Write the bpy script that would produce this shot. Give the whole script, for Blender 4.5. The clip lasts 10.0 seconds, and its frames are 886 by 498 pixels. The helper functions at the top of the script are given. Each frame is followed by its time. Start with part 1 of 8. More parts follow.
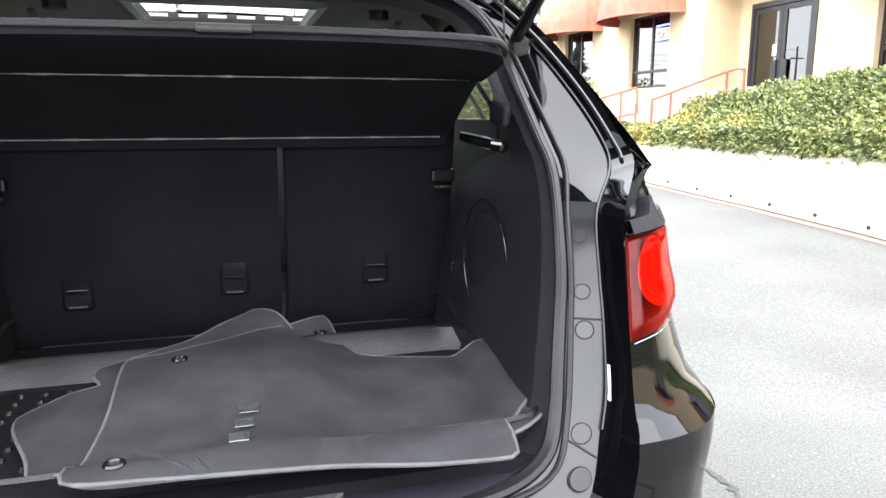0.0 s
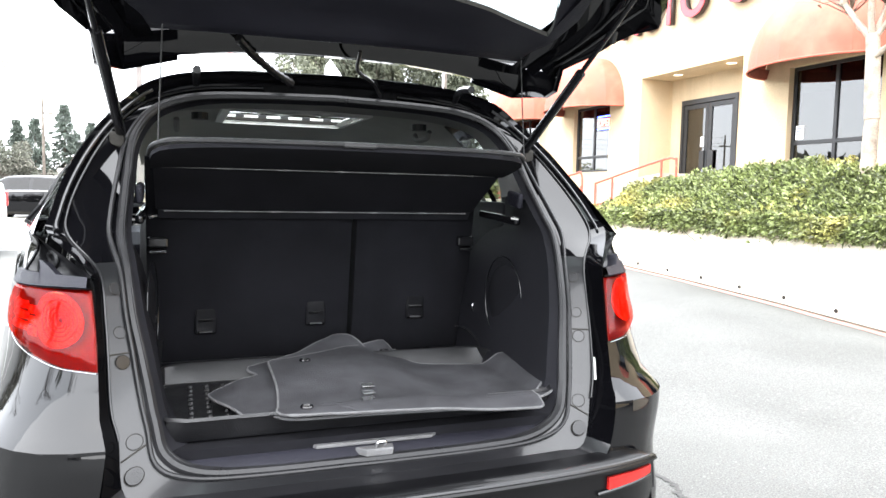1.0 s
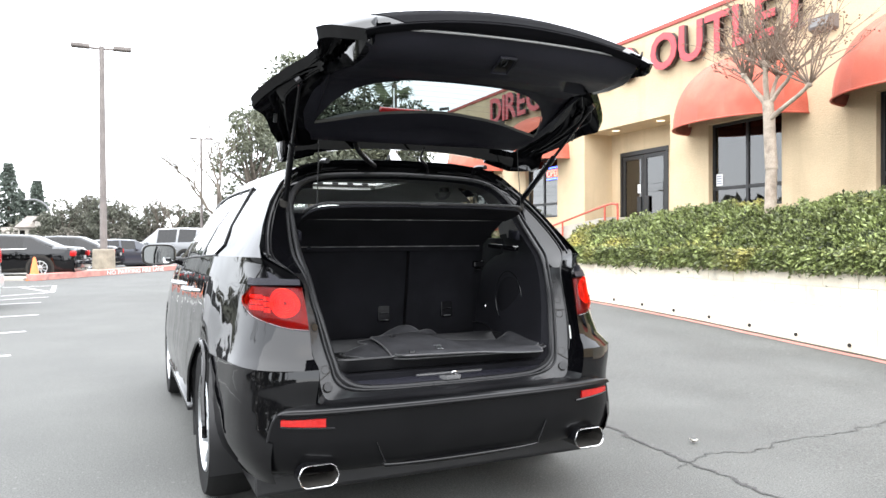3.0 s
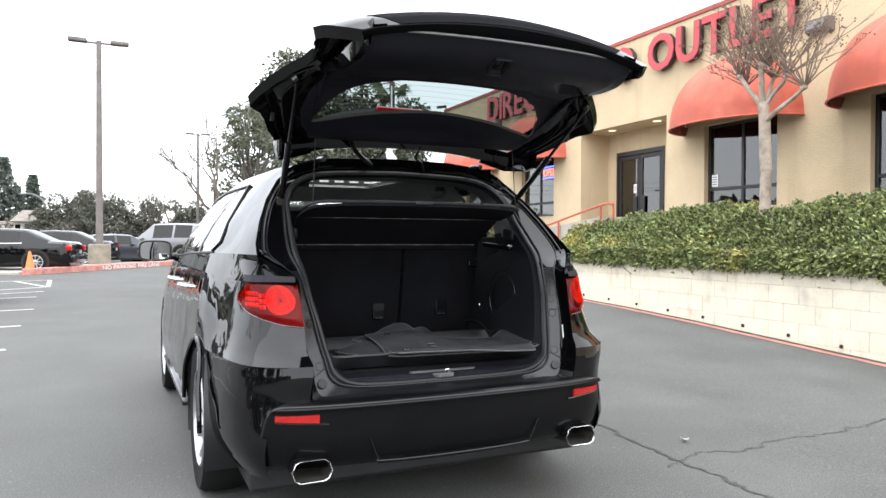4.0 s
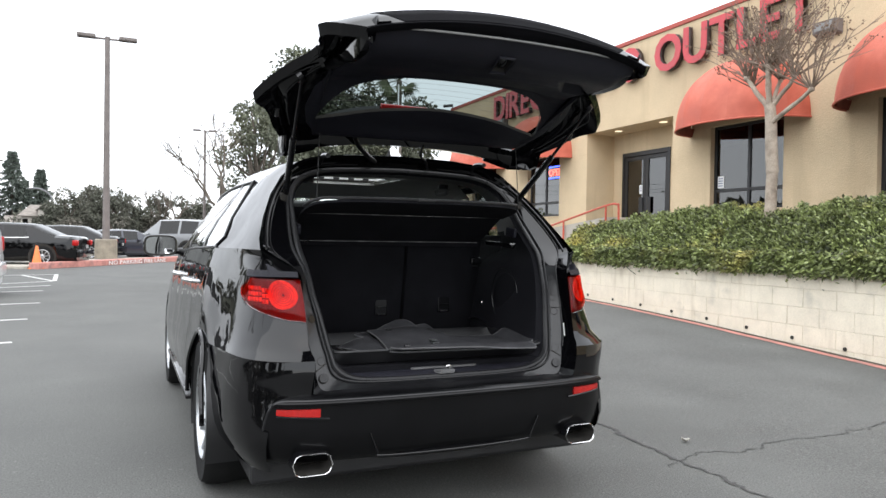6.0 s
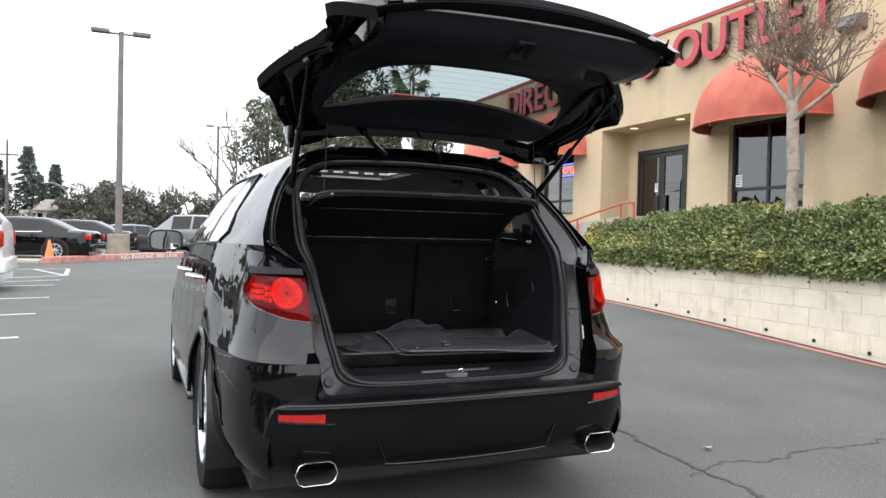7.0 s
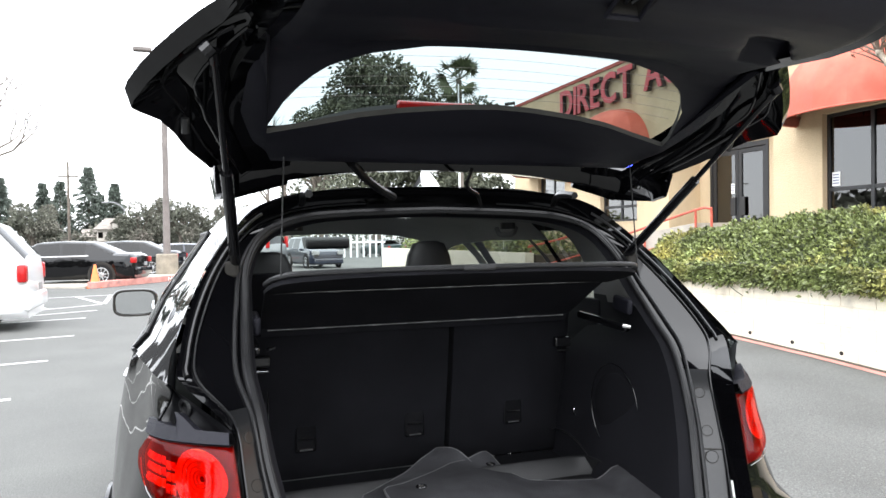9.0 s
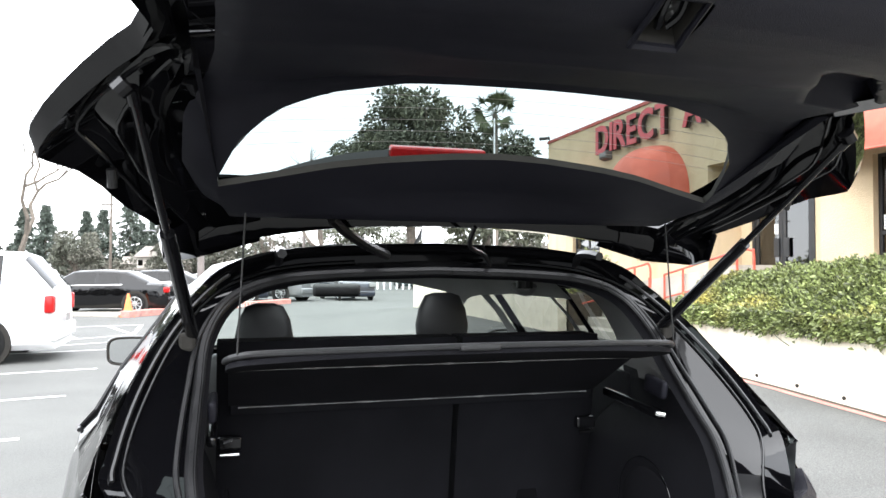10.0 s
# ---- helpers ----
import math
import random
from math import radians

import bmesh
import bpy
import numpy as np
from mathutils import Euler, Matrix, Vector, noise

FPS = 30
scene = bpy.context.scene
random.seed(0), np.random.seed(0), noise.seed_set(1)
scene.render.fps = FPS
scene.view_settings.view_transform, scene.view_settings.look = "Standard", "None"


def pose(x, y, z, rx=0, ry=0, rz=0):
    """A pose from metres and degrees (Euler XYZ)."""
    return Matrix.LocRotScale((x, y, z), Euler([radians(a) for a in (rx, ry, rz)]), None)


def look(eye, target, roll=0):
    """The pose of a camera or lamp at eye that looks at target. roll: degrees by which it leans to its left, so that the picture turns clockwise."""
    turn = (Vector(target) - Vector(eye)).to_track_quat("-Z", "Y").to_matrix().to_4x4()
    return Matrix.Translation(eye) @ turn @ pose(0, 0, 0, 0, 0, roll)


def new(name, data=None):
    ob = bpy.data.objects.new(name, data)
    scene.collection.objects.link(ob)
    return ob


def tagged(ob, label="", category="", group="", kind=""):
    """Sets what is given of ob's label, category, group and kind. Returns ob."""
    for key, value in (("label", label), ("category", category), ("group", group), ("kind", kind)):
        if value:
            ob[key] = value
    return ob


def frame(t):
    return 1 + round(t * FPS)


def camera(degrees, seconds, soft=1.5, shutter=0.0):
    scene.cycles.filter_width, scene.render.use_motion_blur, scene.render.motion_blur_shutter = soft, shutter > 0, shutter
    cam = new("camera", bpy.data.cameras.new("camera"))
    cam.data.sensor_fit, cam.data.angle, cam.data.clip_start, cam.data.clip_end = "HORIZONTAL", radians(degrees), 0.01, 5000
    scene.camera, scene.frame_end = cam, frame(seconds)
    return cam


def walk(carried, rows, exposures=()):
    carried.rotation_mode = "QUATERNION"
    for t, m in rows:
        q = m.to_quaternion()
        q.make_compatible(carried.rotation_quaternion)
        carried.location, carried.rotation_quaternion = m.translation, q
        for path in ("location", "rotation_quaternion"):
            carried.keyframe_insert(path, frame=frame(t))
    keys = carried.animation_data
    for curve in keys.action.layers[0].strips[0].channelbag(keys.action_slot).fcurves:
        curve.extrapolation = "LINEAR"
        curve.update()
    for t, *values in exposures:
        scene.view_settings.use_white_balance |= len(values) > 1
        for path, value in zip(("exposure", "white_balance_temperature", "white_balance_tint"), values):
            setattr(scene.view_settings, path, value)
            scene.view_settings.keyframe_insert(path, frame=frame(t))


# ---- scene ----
cam = camera(63.8, 10.0)
PATH = [
    (0, (0.023, -0.907, 1.299), (0.562, 0.983, 0.927), -0.0),
    (0.5, (-0.243, -1.177, 1.324), (0.473, 0.671, 1.057), 0.8),
    (1, (-0.481, -1.567, 1.321), (0.212, 0.303, 1.161), 1.2),
    (1.5, (-0.801, -1.857, 1.324), (-0.08, 0.008, 1.302), 0.3),
    (2, (-1.086, -2.16, 1.334), (-0.306, -0.319, 1.305), -0.8),
    (2.5, (-1.266, -2.589, 1.248), (-0.465, -0.757, 1.265), -0.2),
    (2.7, (-1.337, -2.704, 1.257), (-0.518, -0.879, 1.253), -0.6),
    (3.8, (-1.377, -2.775, 1.273), (-0.542, -0.958, 1.244), 0.4),
    (4, (-1.366, -2.778, 1.272), (-0.534, -0.959, 1.244), 0.2),
    (4.5, (-1.375, -2.786, 1.274), (-0.539, -0.969, 1.243), 0.6),
    (5, (-1.373, -2.79, 1.274), (-0.541, -0.972, 1.241), 1.0),
    (5.5, (-1.362, -2.789, 1.271), (-0.536, -0.967, 1.241), 1.0),
    (5.7, (-1.361, -2.802, 1.268), (-0.539, -0.978, 1.239), 0.9),
    (6.8, (-1.325, -2.722, 1.256), (-0.527, -0.889, 1.219), 1.2),
    (7, (-1.296, -2.639, 1.258), (-0.508, -0.802, 1.22), 1.3),
    (7.5, (-1.228, -2.317, 1.317), (-0.425, -0.486, 1.266), 0.6),
    (8, (-1.063, -2.014, 1.313), (-0.259, -0.184, 1.263), -0.1),
    (8.5, (-0.841, -1.716, 1.402), (-0.134, 0.152, 1.304), -0.9),
    (9, (-0.736, -1.402, 1.533), (-0.088, 0.49, 1.502), -0.8),
    (9.5, (-0.608, -1.184, 1.632), (0.01, 0.718, 1.641), -0.4),
    (10, (-0.537, -1.116, 1.627), (0.018, 0.804, 1.687), 0.2),
]
EXPOSURES = [(0.0, 3.0), (1.0, 3.02), (2.0, 2.76), (2.5, 2.52), (4.0, 1.7), (5.0, 1.55), (5.5, 1.4), (7.0, 1.32), (8.0, 1.5), (8.5, 1.82), (9.0, 2.12), (10.0, 2.44)]
walk(cam, [(t, look(eye, target, roll)) for t, eye, target, roll in PATH], EXPOSURES)

# ---------------------------------------------------------------- sky and sun: a bright overcast day
world = bpy.data.worlds.new("overcast_sky")
scene.world = world
world.use_nodes = True
wn, wl = world.node_tree.nodes, world.node_tree.links
sky = wn.new("ShaderNodeTexSky")
sky.sky_type = "NISHITA"
sky.sun_disc = False
sky.sun_elevation, sky.sun_rotation = radians(50), radians(200)
dim = wn.new("ShaderNodeMix")
dim.data_type, dim.blend_type = "RGBA", "MULTIPLY"
dim.inputs[0].default_value = 1.0
dim.inputs[7].default_value = (0.1, 0.1, 0.1, 1)
cloud = wn.new("ShaderNodeMix")
cloud.data_type = "RGBA"
cloud.inputs[0].default_value = 0.86
cloud.inputs[7].default_value = (0.955, 0.985, 1.035, 1)
wl.new(sky.outputs[0], dim.inputs[6])
wl.new(dim.outputs[2], cloud.inputs[6])
wl.new(cloud.outputs[2], wn["Background"].inputs[0])
wn["Background"].inputs[1].default_value = 1.0

sun_data = bpy.data.lights.new("sun", "SUN")
sun_data.energy, sun_data.angle, sun_data.color = 0.8, radians(110), (1.0, 0.985, 0.96)
sun = new("sun", sun_data)
sun.matrix_world = look((0, 0, 30), (6, 12, 0))


# ---------------------------------------------------------------- materials
def principled(name):
    m = bpy.data.materials.new(name)
    m.use_nodes = True
    return m, m.node_tree.nodes, m.node_tree.links, m.node_tree.nodes["Principled BSDF"]


def mat(name, color, rough=0.5, metal=0.0, vary=0.15, scale=8.0, bump=0.0, fine=120.0, grain=0.7, coat=0.0, random_tint=0.0, island=0.0, spec=0.5, rvary=0.0, second=None, second_at=0.6, second_scale=1.5, world=False):
    """A surface with two scales of mottling, fine relief, and for pieces a tint of their own."""
    m, n, l, b = principled(name)
    tc = n.new("ShaderNodeNewGeometry" if world else "ShaderNodeTexCoord")
    place = tc.outputs["Position" if world else "Object"]
    big, small = n.new("ShaderNodeTexNoise"), n.new("ShaderNodeTexNoise")
    big.inputs["Scale"].default_value, big.inputs["Detail"].default_value = scale, 6
    small.inputs["Scale"].default_value, small.inputs["Detail"].default_value = fine, 3
    l.new(place, big.inputs["Vector"])
    l.new(place, small.inputs["Vector"])
    ramp = n.new("ShaderNodeMapRange")
    ramp.inputs[1].default_value, ramp.inputs[2].default_value = 0.3, 0.7
    ramp.inputs[3].default_value, ramp.inputs[4].default_value = 1 - vary, 1 + vary
    l.new(big.outputs["Fac"], ramp.inputs[0])
    ramp2 = n.new("ShaderNodeMapRange")
    ramp2.inputs[1].default_value, ramp2.inputs[2].default_value = 0.3, 0.7
    ramp2.inputs[3].default_value, ramp2.inputs[4].default_value = 1 - vary * grain, 1 + vary * grain
    l.new(small.outputs["Fac"], ramp2.inputs[0])
    mul = n.new("ShaderNodeMath")
    mul.operation = "MULTIPLY"
    l.new(ramp.outputs[0], mul.inputs[0])
    l.new(ramp2.outputs[0], mul.inputs[1])
    value = mul.outputs[0]
    for amount, node, out in ((random_tint, "ShaderNodeObjectInfo", "Random"), (island, "ShaderNodeNewGeometry", "Random Per Island")):
        if amount:
            info, r3, m3 = n.new(node), n.new("ShaderNodeMapRange"), n.new("ShaderNodeMath")
            r3.inputs[3].default_value, r3.inputs[4].default_value = 1 - amount, 1 + amount
            l.new(info.outputs[out], r3.inputs[0])
            m3.operation = "MULTIPLY"
            l.new(value, m3.inputs[0])
            l.new(r3.outputs[0], m3.inputs[1])
            value = m3.outputs[0]
    tint = n.new("ShaderNodeMix")
    tint.data_type, tint.blend_type = "RGBA", "MULTIPLY"
    tint.inputs[0].default_value = 1.0
    tint.inputs[6].default_value = (*color, 1)
    if second:
        third, edge, two = n.new("ShaderNodeTexNoise"), n.new("ShaderNodeMapRange"), n.new("ShaderNodeMix")
        third.inputs["Scale"].default_value, third.inputs["Detail"].default_value = second_scale, 5
        l.new(place, third.inputs["Vector"])
        edge.inputs[1].default_value, edge.inputs[2].default_value = second_at - 0.06, second_at + 0.08
        l.new(third.outputs["Fac"], edge.inputs[0])
        two.data_type = "RGBA"
        two.inputs[6].default_value, two.inputs[7].default_value = (*color, 1), (*second, 1)
        l.new(edge.outputs[0], two.inputs[0])
        l.new(two.outputs[2], tint.inputs[6])
    l.new(value, tint.inputs[7])
    l.new(tint.outputs[2], b.inputs["Base Color"])
    b.inputs["Roughness"].default_value, b.inputs["Metallic"].default_value = rough, metal
    b.inputs["Specular IOR Level"].default_value = spec
    b.inputs["Coat Weight"].default_value, b.inputs["Coat Roughness"].default_value = coat, 0.03
    b.inputs["Coat IOR"].default_value = 1.5
    if rvary:
        rr = n.new("ShaderNodeMapRange")
        rr.inputs[1].default_value, rr.inputs[2].default_value = 0.3, 0.7
        rr.inputs[3].default_value, rr.inputs[4].default_value = max(0.02, rough - rvary), rough + rvary
        l.new(big.outputs["Fac"], rr.inputs[0])
        l.new(rr.outputs[0], b.inputs["Roughness"])
    if bump:
        bp = n.new("ShaderNodeBump")
        bp.inputs["Strength"].default_value, bp.inputs["Distance"].default_value = bump, 0.01
        l.new(small.outputs["Fac"], bp.inputs["Height"])
        l.new(bp.outputs[0], b.inputs["Normal"])
    return m


def glass(name, tint, gloss=0.6, haze=0.0):
    """Thin pane: tinted see-through with a mirror gloss that grows towards grazing."""
    m = bpy.data.materials.new(name)
    m.use_nodes = True
    n, l = m.node_tree.nodes, m.node_tree.links
    n.remove(n["Principled BSDF"])
    t, g, mix, fr, k = (n.new("ShaderNode" + s) for s in ("BsdfTransparent", "BsdfGlossy", "MixShader", "LayerWeight", "Math"))
    t.inputs[0].default_value = (*tint, 1)
    g.inputs[0].default_value, g.inputs["Roughness"].default_value = (1, 1, 1, 1), haze
    fr.inputs["Blend"].default_value = 0.5
    steep = n.new("ShaderNodeMath")
    steep.operation = "POWER"
    steep.inputs[1].default_value = 4.5
    k.operation = "MULTIPLY_ADD"
    k.inputs[1].default_value, k.inputs[2].default_value = gloss * 0.95, gloss * 0.06
    k.use_clamp = True
    l.new(fr.outputs["Facing"], steep.inputs[0])
    l.new(steep.outputs[0], k.inputs[0])
    l.new(k.outputs[0], mix.inputs[0])
    l.new(t.outputs[0], mix.inputs[1])
    l.new(g.outputs[0], mix.inputs[2])
    l.new(mix.outputs[0], n["Material Output"].inputs[0])
    return m


def glow(name, color, strength):
    m, n, l, b = principled(name)
    b.inputs["Base Color"].default_value = (*color, 1)
    b.inputs["Emission Color"].default_value = (*color, 1)
    b.inputs["Emission Strength"].default_value = strength
    return m


M = dict(
    paint=mat("black_car_paint", (0.002, 0.002, 0.0025), 0.5, vary=0.1, scale=3, coat=0.95, spec=0.0),
    sillgrey=mat("grey_sill_plastic", (0.1, 0.1, 0.102), 0.5, vary=0.2, scale=12, bump=0.2, fine=500),
    foot=mat("satin_black_plastic", (0.004, 0.004, 0.005), 0.75, vary=0.2, scale=6, bump=0.2, fine=700, spec=0.05),
    gutter=mat("black_gutter_paint", (0.002, 0.002, 0.0025), 0.3, vary=0.2, scale=6, coat=0.16, spec=0.0),
    jamb=mat("black_jamb_paint", (0.007, 0.007, 0.008), 0.34, vary=0.2, scale=6, coat=0.2, spec=0.42),
    bumper=mat("black_bumper_paint", (0.0025, 0.0025, 0.003), 0.36, vary=0.2, scale=5, bump=0.05, fine=900, coat=0.22, spec=0.15, rvary=0.05),
    plastic=mat("black_plastic", (0.012, 0.012, 0.013), 0.42, vary=0.2, scale=5, bump=0.15, fine=900, rvary=0.08),
    cargo=mat("black_cargo_trim", (0.0105, 0.0105, 0.013), 0.65, vary=0.2, scale=4, bump=0.25, fine=700, spec=0.14),
    trim=mat("grained_black_trim", (0.015, 0.015, 0.0205), 0.44, vary=0.2, scale=4, bump=0.3, fine=700, spec=0.15, rvary=0.08),
    gloss=mat("gloss_black_plastic", (0.006, 0.006, 0.007), 0.15, vary=0.2, scale=6, rvary=0.06),
    fabric=mat("black_seat_cloth", (0.008, 0.008, 0.0098), 0.95, vary=0.25, scale=5, bump=0.4, fine=1200, spec=0.1),
    cover=mat("black_cover_board", (0.0105, 0.0105, 0.013), 0.85, vary=0.25, scale=7, bump=0.3, fine=900, spec=0.15),
    seam=mat("pale_fold_stitching", (0.17, 0.17, 0.17), 0.7, vary=0.3, scale=40),
    coveredge=mat("grey_cover_edge", (0.022, 0.022, 0.023), 0.5, vary=0.2, scale=9),
    leather=mat("black_leather", (0.012, 0.012, 0.013), 0.45, vary=0.25, scale=8, bump=0.3, fine=260, rvary=0.1),
    carpet=mat("charcoal_mat_pile", (0.048, 0.048, 0.052), 0.95, vary=0.3, scale=7, bump=0.6, fine=1500, spec=0.08, rvary=0.04),
    binding=mat("grey_mat_binding", (0.1, 0.1, 0.103), 0.8, vary=0.2, scale=30, bump=0.5, fine=900),
    rubber=mat("black_rubber", (0.007, 0.007, 0.008), 0.42, vary=0.25, scale=8, bump=0.2, fine=300, rvary=0.12),
    seal=mat("door_seal_rubber", (0.012, 0.012, 0.013), 0.33, vary=0.25, scale=12, rvary=0.08, spec=0.28),
    tyre=mat("tyre_rubber", (0.011, 0.011, 0.011), 0.85, vary=0.3, scale=10, bump=0.3, fine=200, spec=0.2),
    headliner=mat("grey_headliner", (0.48, 0.48, 0.46), 0.95, vary=0.1, scale=3, bump=0.3, fine=900, spec=0.1),
    pillar=mat("grey_pillar_trim", (0.25, 0.25, 0.245), 0.7, vary=0.12, scale=3, bump=0.2, fine=700),
    chrome=mat("chrome", (0.75, 0.75, 0.75), 0.12, 1.0, vary=0.06, scale=20, rvary=0.05),
    steel=mat("zinc_steel", (0.5, 0.5, 0.5), 0.35, 1.0, vary=0.2, scale=40, rvary=0.1),
    alloy=mat("silver_alloy", (0.42, 0.43, 0.44), 0.3, 0.9, vary=0.12, scale=12, rvary=0.08),
    brakelens=mat("red_brake_lens", (0.4, 0.012, 0.012), 0.25, vary=0.15, scale=30, coat=0.2, spec=0.2),
    reflector=mat("red_reflector", (0.42, 0.012, 0.01), 0.15, vary=0.12, scale=60, bump=0.5, fine=500, coat=0.2, spec=0.2),
    lampbowl=mat("bright_lamp_bowl", (0.85, 0.6, 0.42), 0.25, 0.2, vary=0.3, scale=25, bump=0.8, fine=160),
    lampfacet=mat("silvered_lamp_facet", (0.95, 0.9, 0.85), 0.2, 0.3, vary=0.25, scale=40, bump=0.5, fine=220),
    lampring=mat("lamp_ring_edge", (0.42, 0.13, 0.085), 0.3, vary=0.2, scale=20),
    lampback=mat("dark_lamp_back", (0.045, 0.008, 0.006), 0.3, vary=0.5, scale=14),
    sticker=mat("white_sticker", (0.8, 0.8, 0.78), 0.5, vary=0.05),
    mirror=mat("mirror_glass", (0.8, 0.82, 0.83), 0.02, 1.0, vary=0.02),
    asphalt=mat("worn_asphalt", (0.104, 0.105, 0.1), 0.85, vary=0.2, scale=0.9, bump=0.35, fine=120, grain=1.8, second=(0.09, 0.0905, 0.086), second_at=0.52, second_scale=0.12, spec=0.3, rvary=0.1),
    crack=mat("crack_tar", (0.05, 0.05, 0.048), 0.8, vary=0.4, scale=25),
    line=mat("worn_white_line", (0.5, 0.5, 0.48), 0.7, vary=0.2, scale=5, bump=0.5, fine=60, second=(0.3, 0.3, 0.3), second_at=0.63, second_scale=6),
    redline=mat("faded_red_kerb_paint", (0.5, 0.22, 0.185), 0.75, vary=0.22, scale=4, bump=0.4, fine=60, second=(0.3, 0.16, 0.14), second_at=0.62, second_scale=3),
    block=mat("cream_painted_block", (0.72, 0.655, 0.53), 0.8, vary=0.07, scale=5, bump=0.6, fine=60, random_tint=0.014, second=(0.5, 0.465, 0.385), second_at=0.67, second_scale=2.2, world=True),
    mortar=mat("cream_painted_joint", (0.6, 0.54, 0.43), 0.9, vary=0.15, scale=6, bump=0.5, fine=60),
    hole=mat("drain_hole_dark", (0.02, 0.018, 0.015), 0.9),
    stucco=mat("beige_stucco", (0.6, 0.475, 0.315), 0.9, vary=0.07, scale=1.2, bump=0.9, fine=55, second=(0.55, 0.43, 0.28), second_at=0.6, second_scale=0.8, spec=0.2),
    soffit=mat("tan_soffit", (0.55, 0.43, 0.28), 0.9, vary=0.08, scale=2, bump=0.4, fine=50),
    canvas=mat("faded_red_canvas", (0.5, 0.105, 0.062), 0.65, vary=0.14, scale=2.2, bump=0.35, fine=260, second=(0.56, 0.15, 0.1), second_at=0.55, second_scale=1.1, rvary=0.1),
    canvas_shade=mat("shaded_awning_inside", (0.2, 0.05, 0.035), 0.9, vary=0.2),
    signface=mat("red_sign_face", (0.5, 0.045, 0.055), 0.35, vary=0.12, scale=3, second=(0.42, 0.05, 0.05), second_at=0.62, second_scale=4, rvary=0.1),
    signside=mat("dark_sign_return", (0.035, 0.02, 0.018), 0.5, vary=0.25, scale=6),
    cap=mat("red_roof_cap", (0.38, 0.07, 0.05), 0.6, vary=0.15, scale=2),
    rail=mat("red_rail_paint", (0.48, 0.085, 0.05), 0.5, vary=0.18, scale=9, second=(0.4, 0.13, 0.09), second_at=0.66, second_scale=9),
    frame=mat("dark_bronze_frame", (0.014, 0.014, 0.015), 0.45, vary=0.2, scale=6),
    paper=mat("white_notice_paper", (0.8, 0.8, 0.78), 0.6, vary=0.05),
    ink=mat("notice_ink", (0.12, 0.14, 0.25), 0.6),
    concrete=mat("grey_concrete", (0.4, 0.37, 0.32), 0.9, vary=0.2, scale=2, bump=0.6, fine=60, second=(0.3, 0.28, 0.25), second_at=0.6, second_scale=2),
    soil=mat("planter_soil", (0.07, 0.055, 0.04), 1.0, vary=0.3, scale=6, bump=0.8, fine=60),
    leaf=mat("hedge_leaf", (0.165, 0.195, 0.072), 0.4, vary=0.3, scale=1.3, island=0.8, second=(0.3, 0.27, 0.085), second_at=0.58, second_scale=0.9),
    oldcrete=mat("old_stained_concrete", (0.24, 0.21, 0.165), 0.9, vary=0.25, scale=3, bump=0.5, fine=60),
    # dark green of the trailing stem and of the painted shade between leaves
    twig_gap_shade=mat("hedge_twig_gap_shade", (0.045, 0.055, 0.025), 0.9, vary=0.2),
    bark=mat("smooth_grey_bark", (0.36, 0.3, 0.24), 0.85, vary=0.25, scale=7, bump=0.7, fine=60, second=(0.25, 0.2, 0.16), second_at=0.58, second_scale=5),
    twigs=mat("brown_twig", (0.2, 0.15, 0.115), 0.85, vary=0.2),
    seedpod=mat("dry_seed_pod", (0.17, 0.11, 0.075), 0.9, vary=0.3),
    paleleaf=mat("pale_dry_leaf", (0.42, 0.4, 0.36), 0.7, vary=0.35, scale=60),
    oakleaf=mat("oak_foliage", (0.12, 0.13, 0.09), 0.7, vary=0.3, scale=0.3, island=0.45, second=(0.13, 0.135, 0.085), second_at=0.55, second_scale=0.2),
    pine=mat("conifer_foliage", (0.09, 0.11, 0.09), 0.75, vary=0.3, scale=0.4, island=0.4),
    palmleaf=mat("palm_frond", (0.075, 0.09, 0.04), 0.6, vary=0.25, scale=1.0, island=0.35),
    darkbark=mat("oak_bark", (0.13, 0.11, 0.09), 0.95, vary=0.3, scale=3, bump=0.6, fine=20),
    woods=mat("far_woods", (0.13, 0.135, 0.105), 0.9, vary=0.3, scale=0.05, island=0.45, second=(0.19, 0.17, 0.145), second_at=0.52, second_scale=0.08),
    pole=mat("weathered_pole", (0.16, 0.14, 0.13), 0.7, vary=0.2, scale=2),
    white=mat("white_car_paint", (0.78, 0.79, 0.8), 0.3, vary=0.03, scale=2, coat=0.8),
    navy=mat("dark_blue_car_paint", (0.012, 0.016, 0.03), 0.3, vary=0.08, scale=2, coat=0.8),
    silver=mat("silver_car_paint", (0.2, 0.205, 0.21), 0.35, 0.5, vary=0.05, scale=2, coat=0.8),
    green=mat("dark_green_car_paint", (0.012, 0.03, 0.03), 0.3, vary=0.08, scale=2, coat=0.8),
    housewall=mat("white_house_siding", (0.5, 0.47, 0.42), 0.8, vary=0.06, scale=1),
    houseroof=mat("grey_shingle_roof", (0.24, 0.215, 0.19), 0.9, vary=0.2, scale=2),
    cone=mat("orange_cone", (0.85, 0.2, 0.05), 0.5, vary=0.1, scale=8),
    signblue=mat("blue_sign_face", (0.02, 0.07, 0.35), 0.4, vary=0.08),
    cable=mat("black_cable", (0.02, 0.02, 0.02), 0.7),
    hatchglass=glass("rear_window_glass", (0.27, 0.31, 0.305), 0.5),
    sideglass=glass("dark_side_glass", (0.3, 0.33, 0.32), 1.0),
    clearglass=glass("windscreen_glass", (0.8, 0.87, 0.84), 0.5),
    shopglass=glass("shop_window_glass", (0.2, 0.22, 0.22), 1.5),
    carglass=glass("parked_car_glass", (0.05, 0.06, 0.06), 0.6),
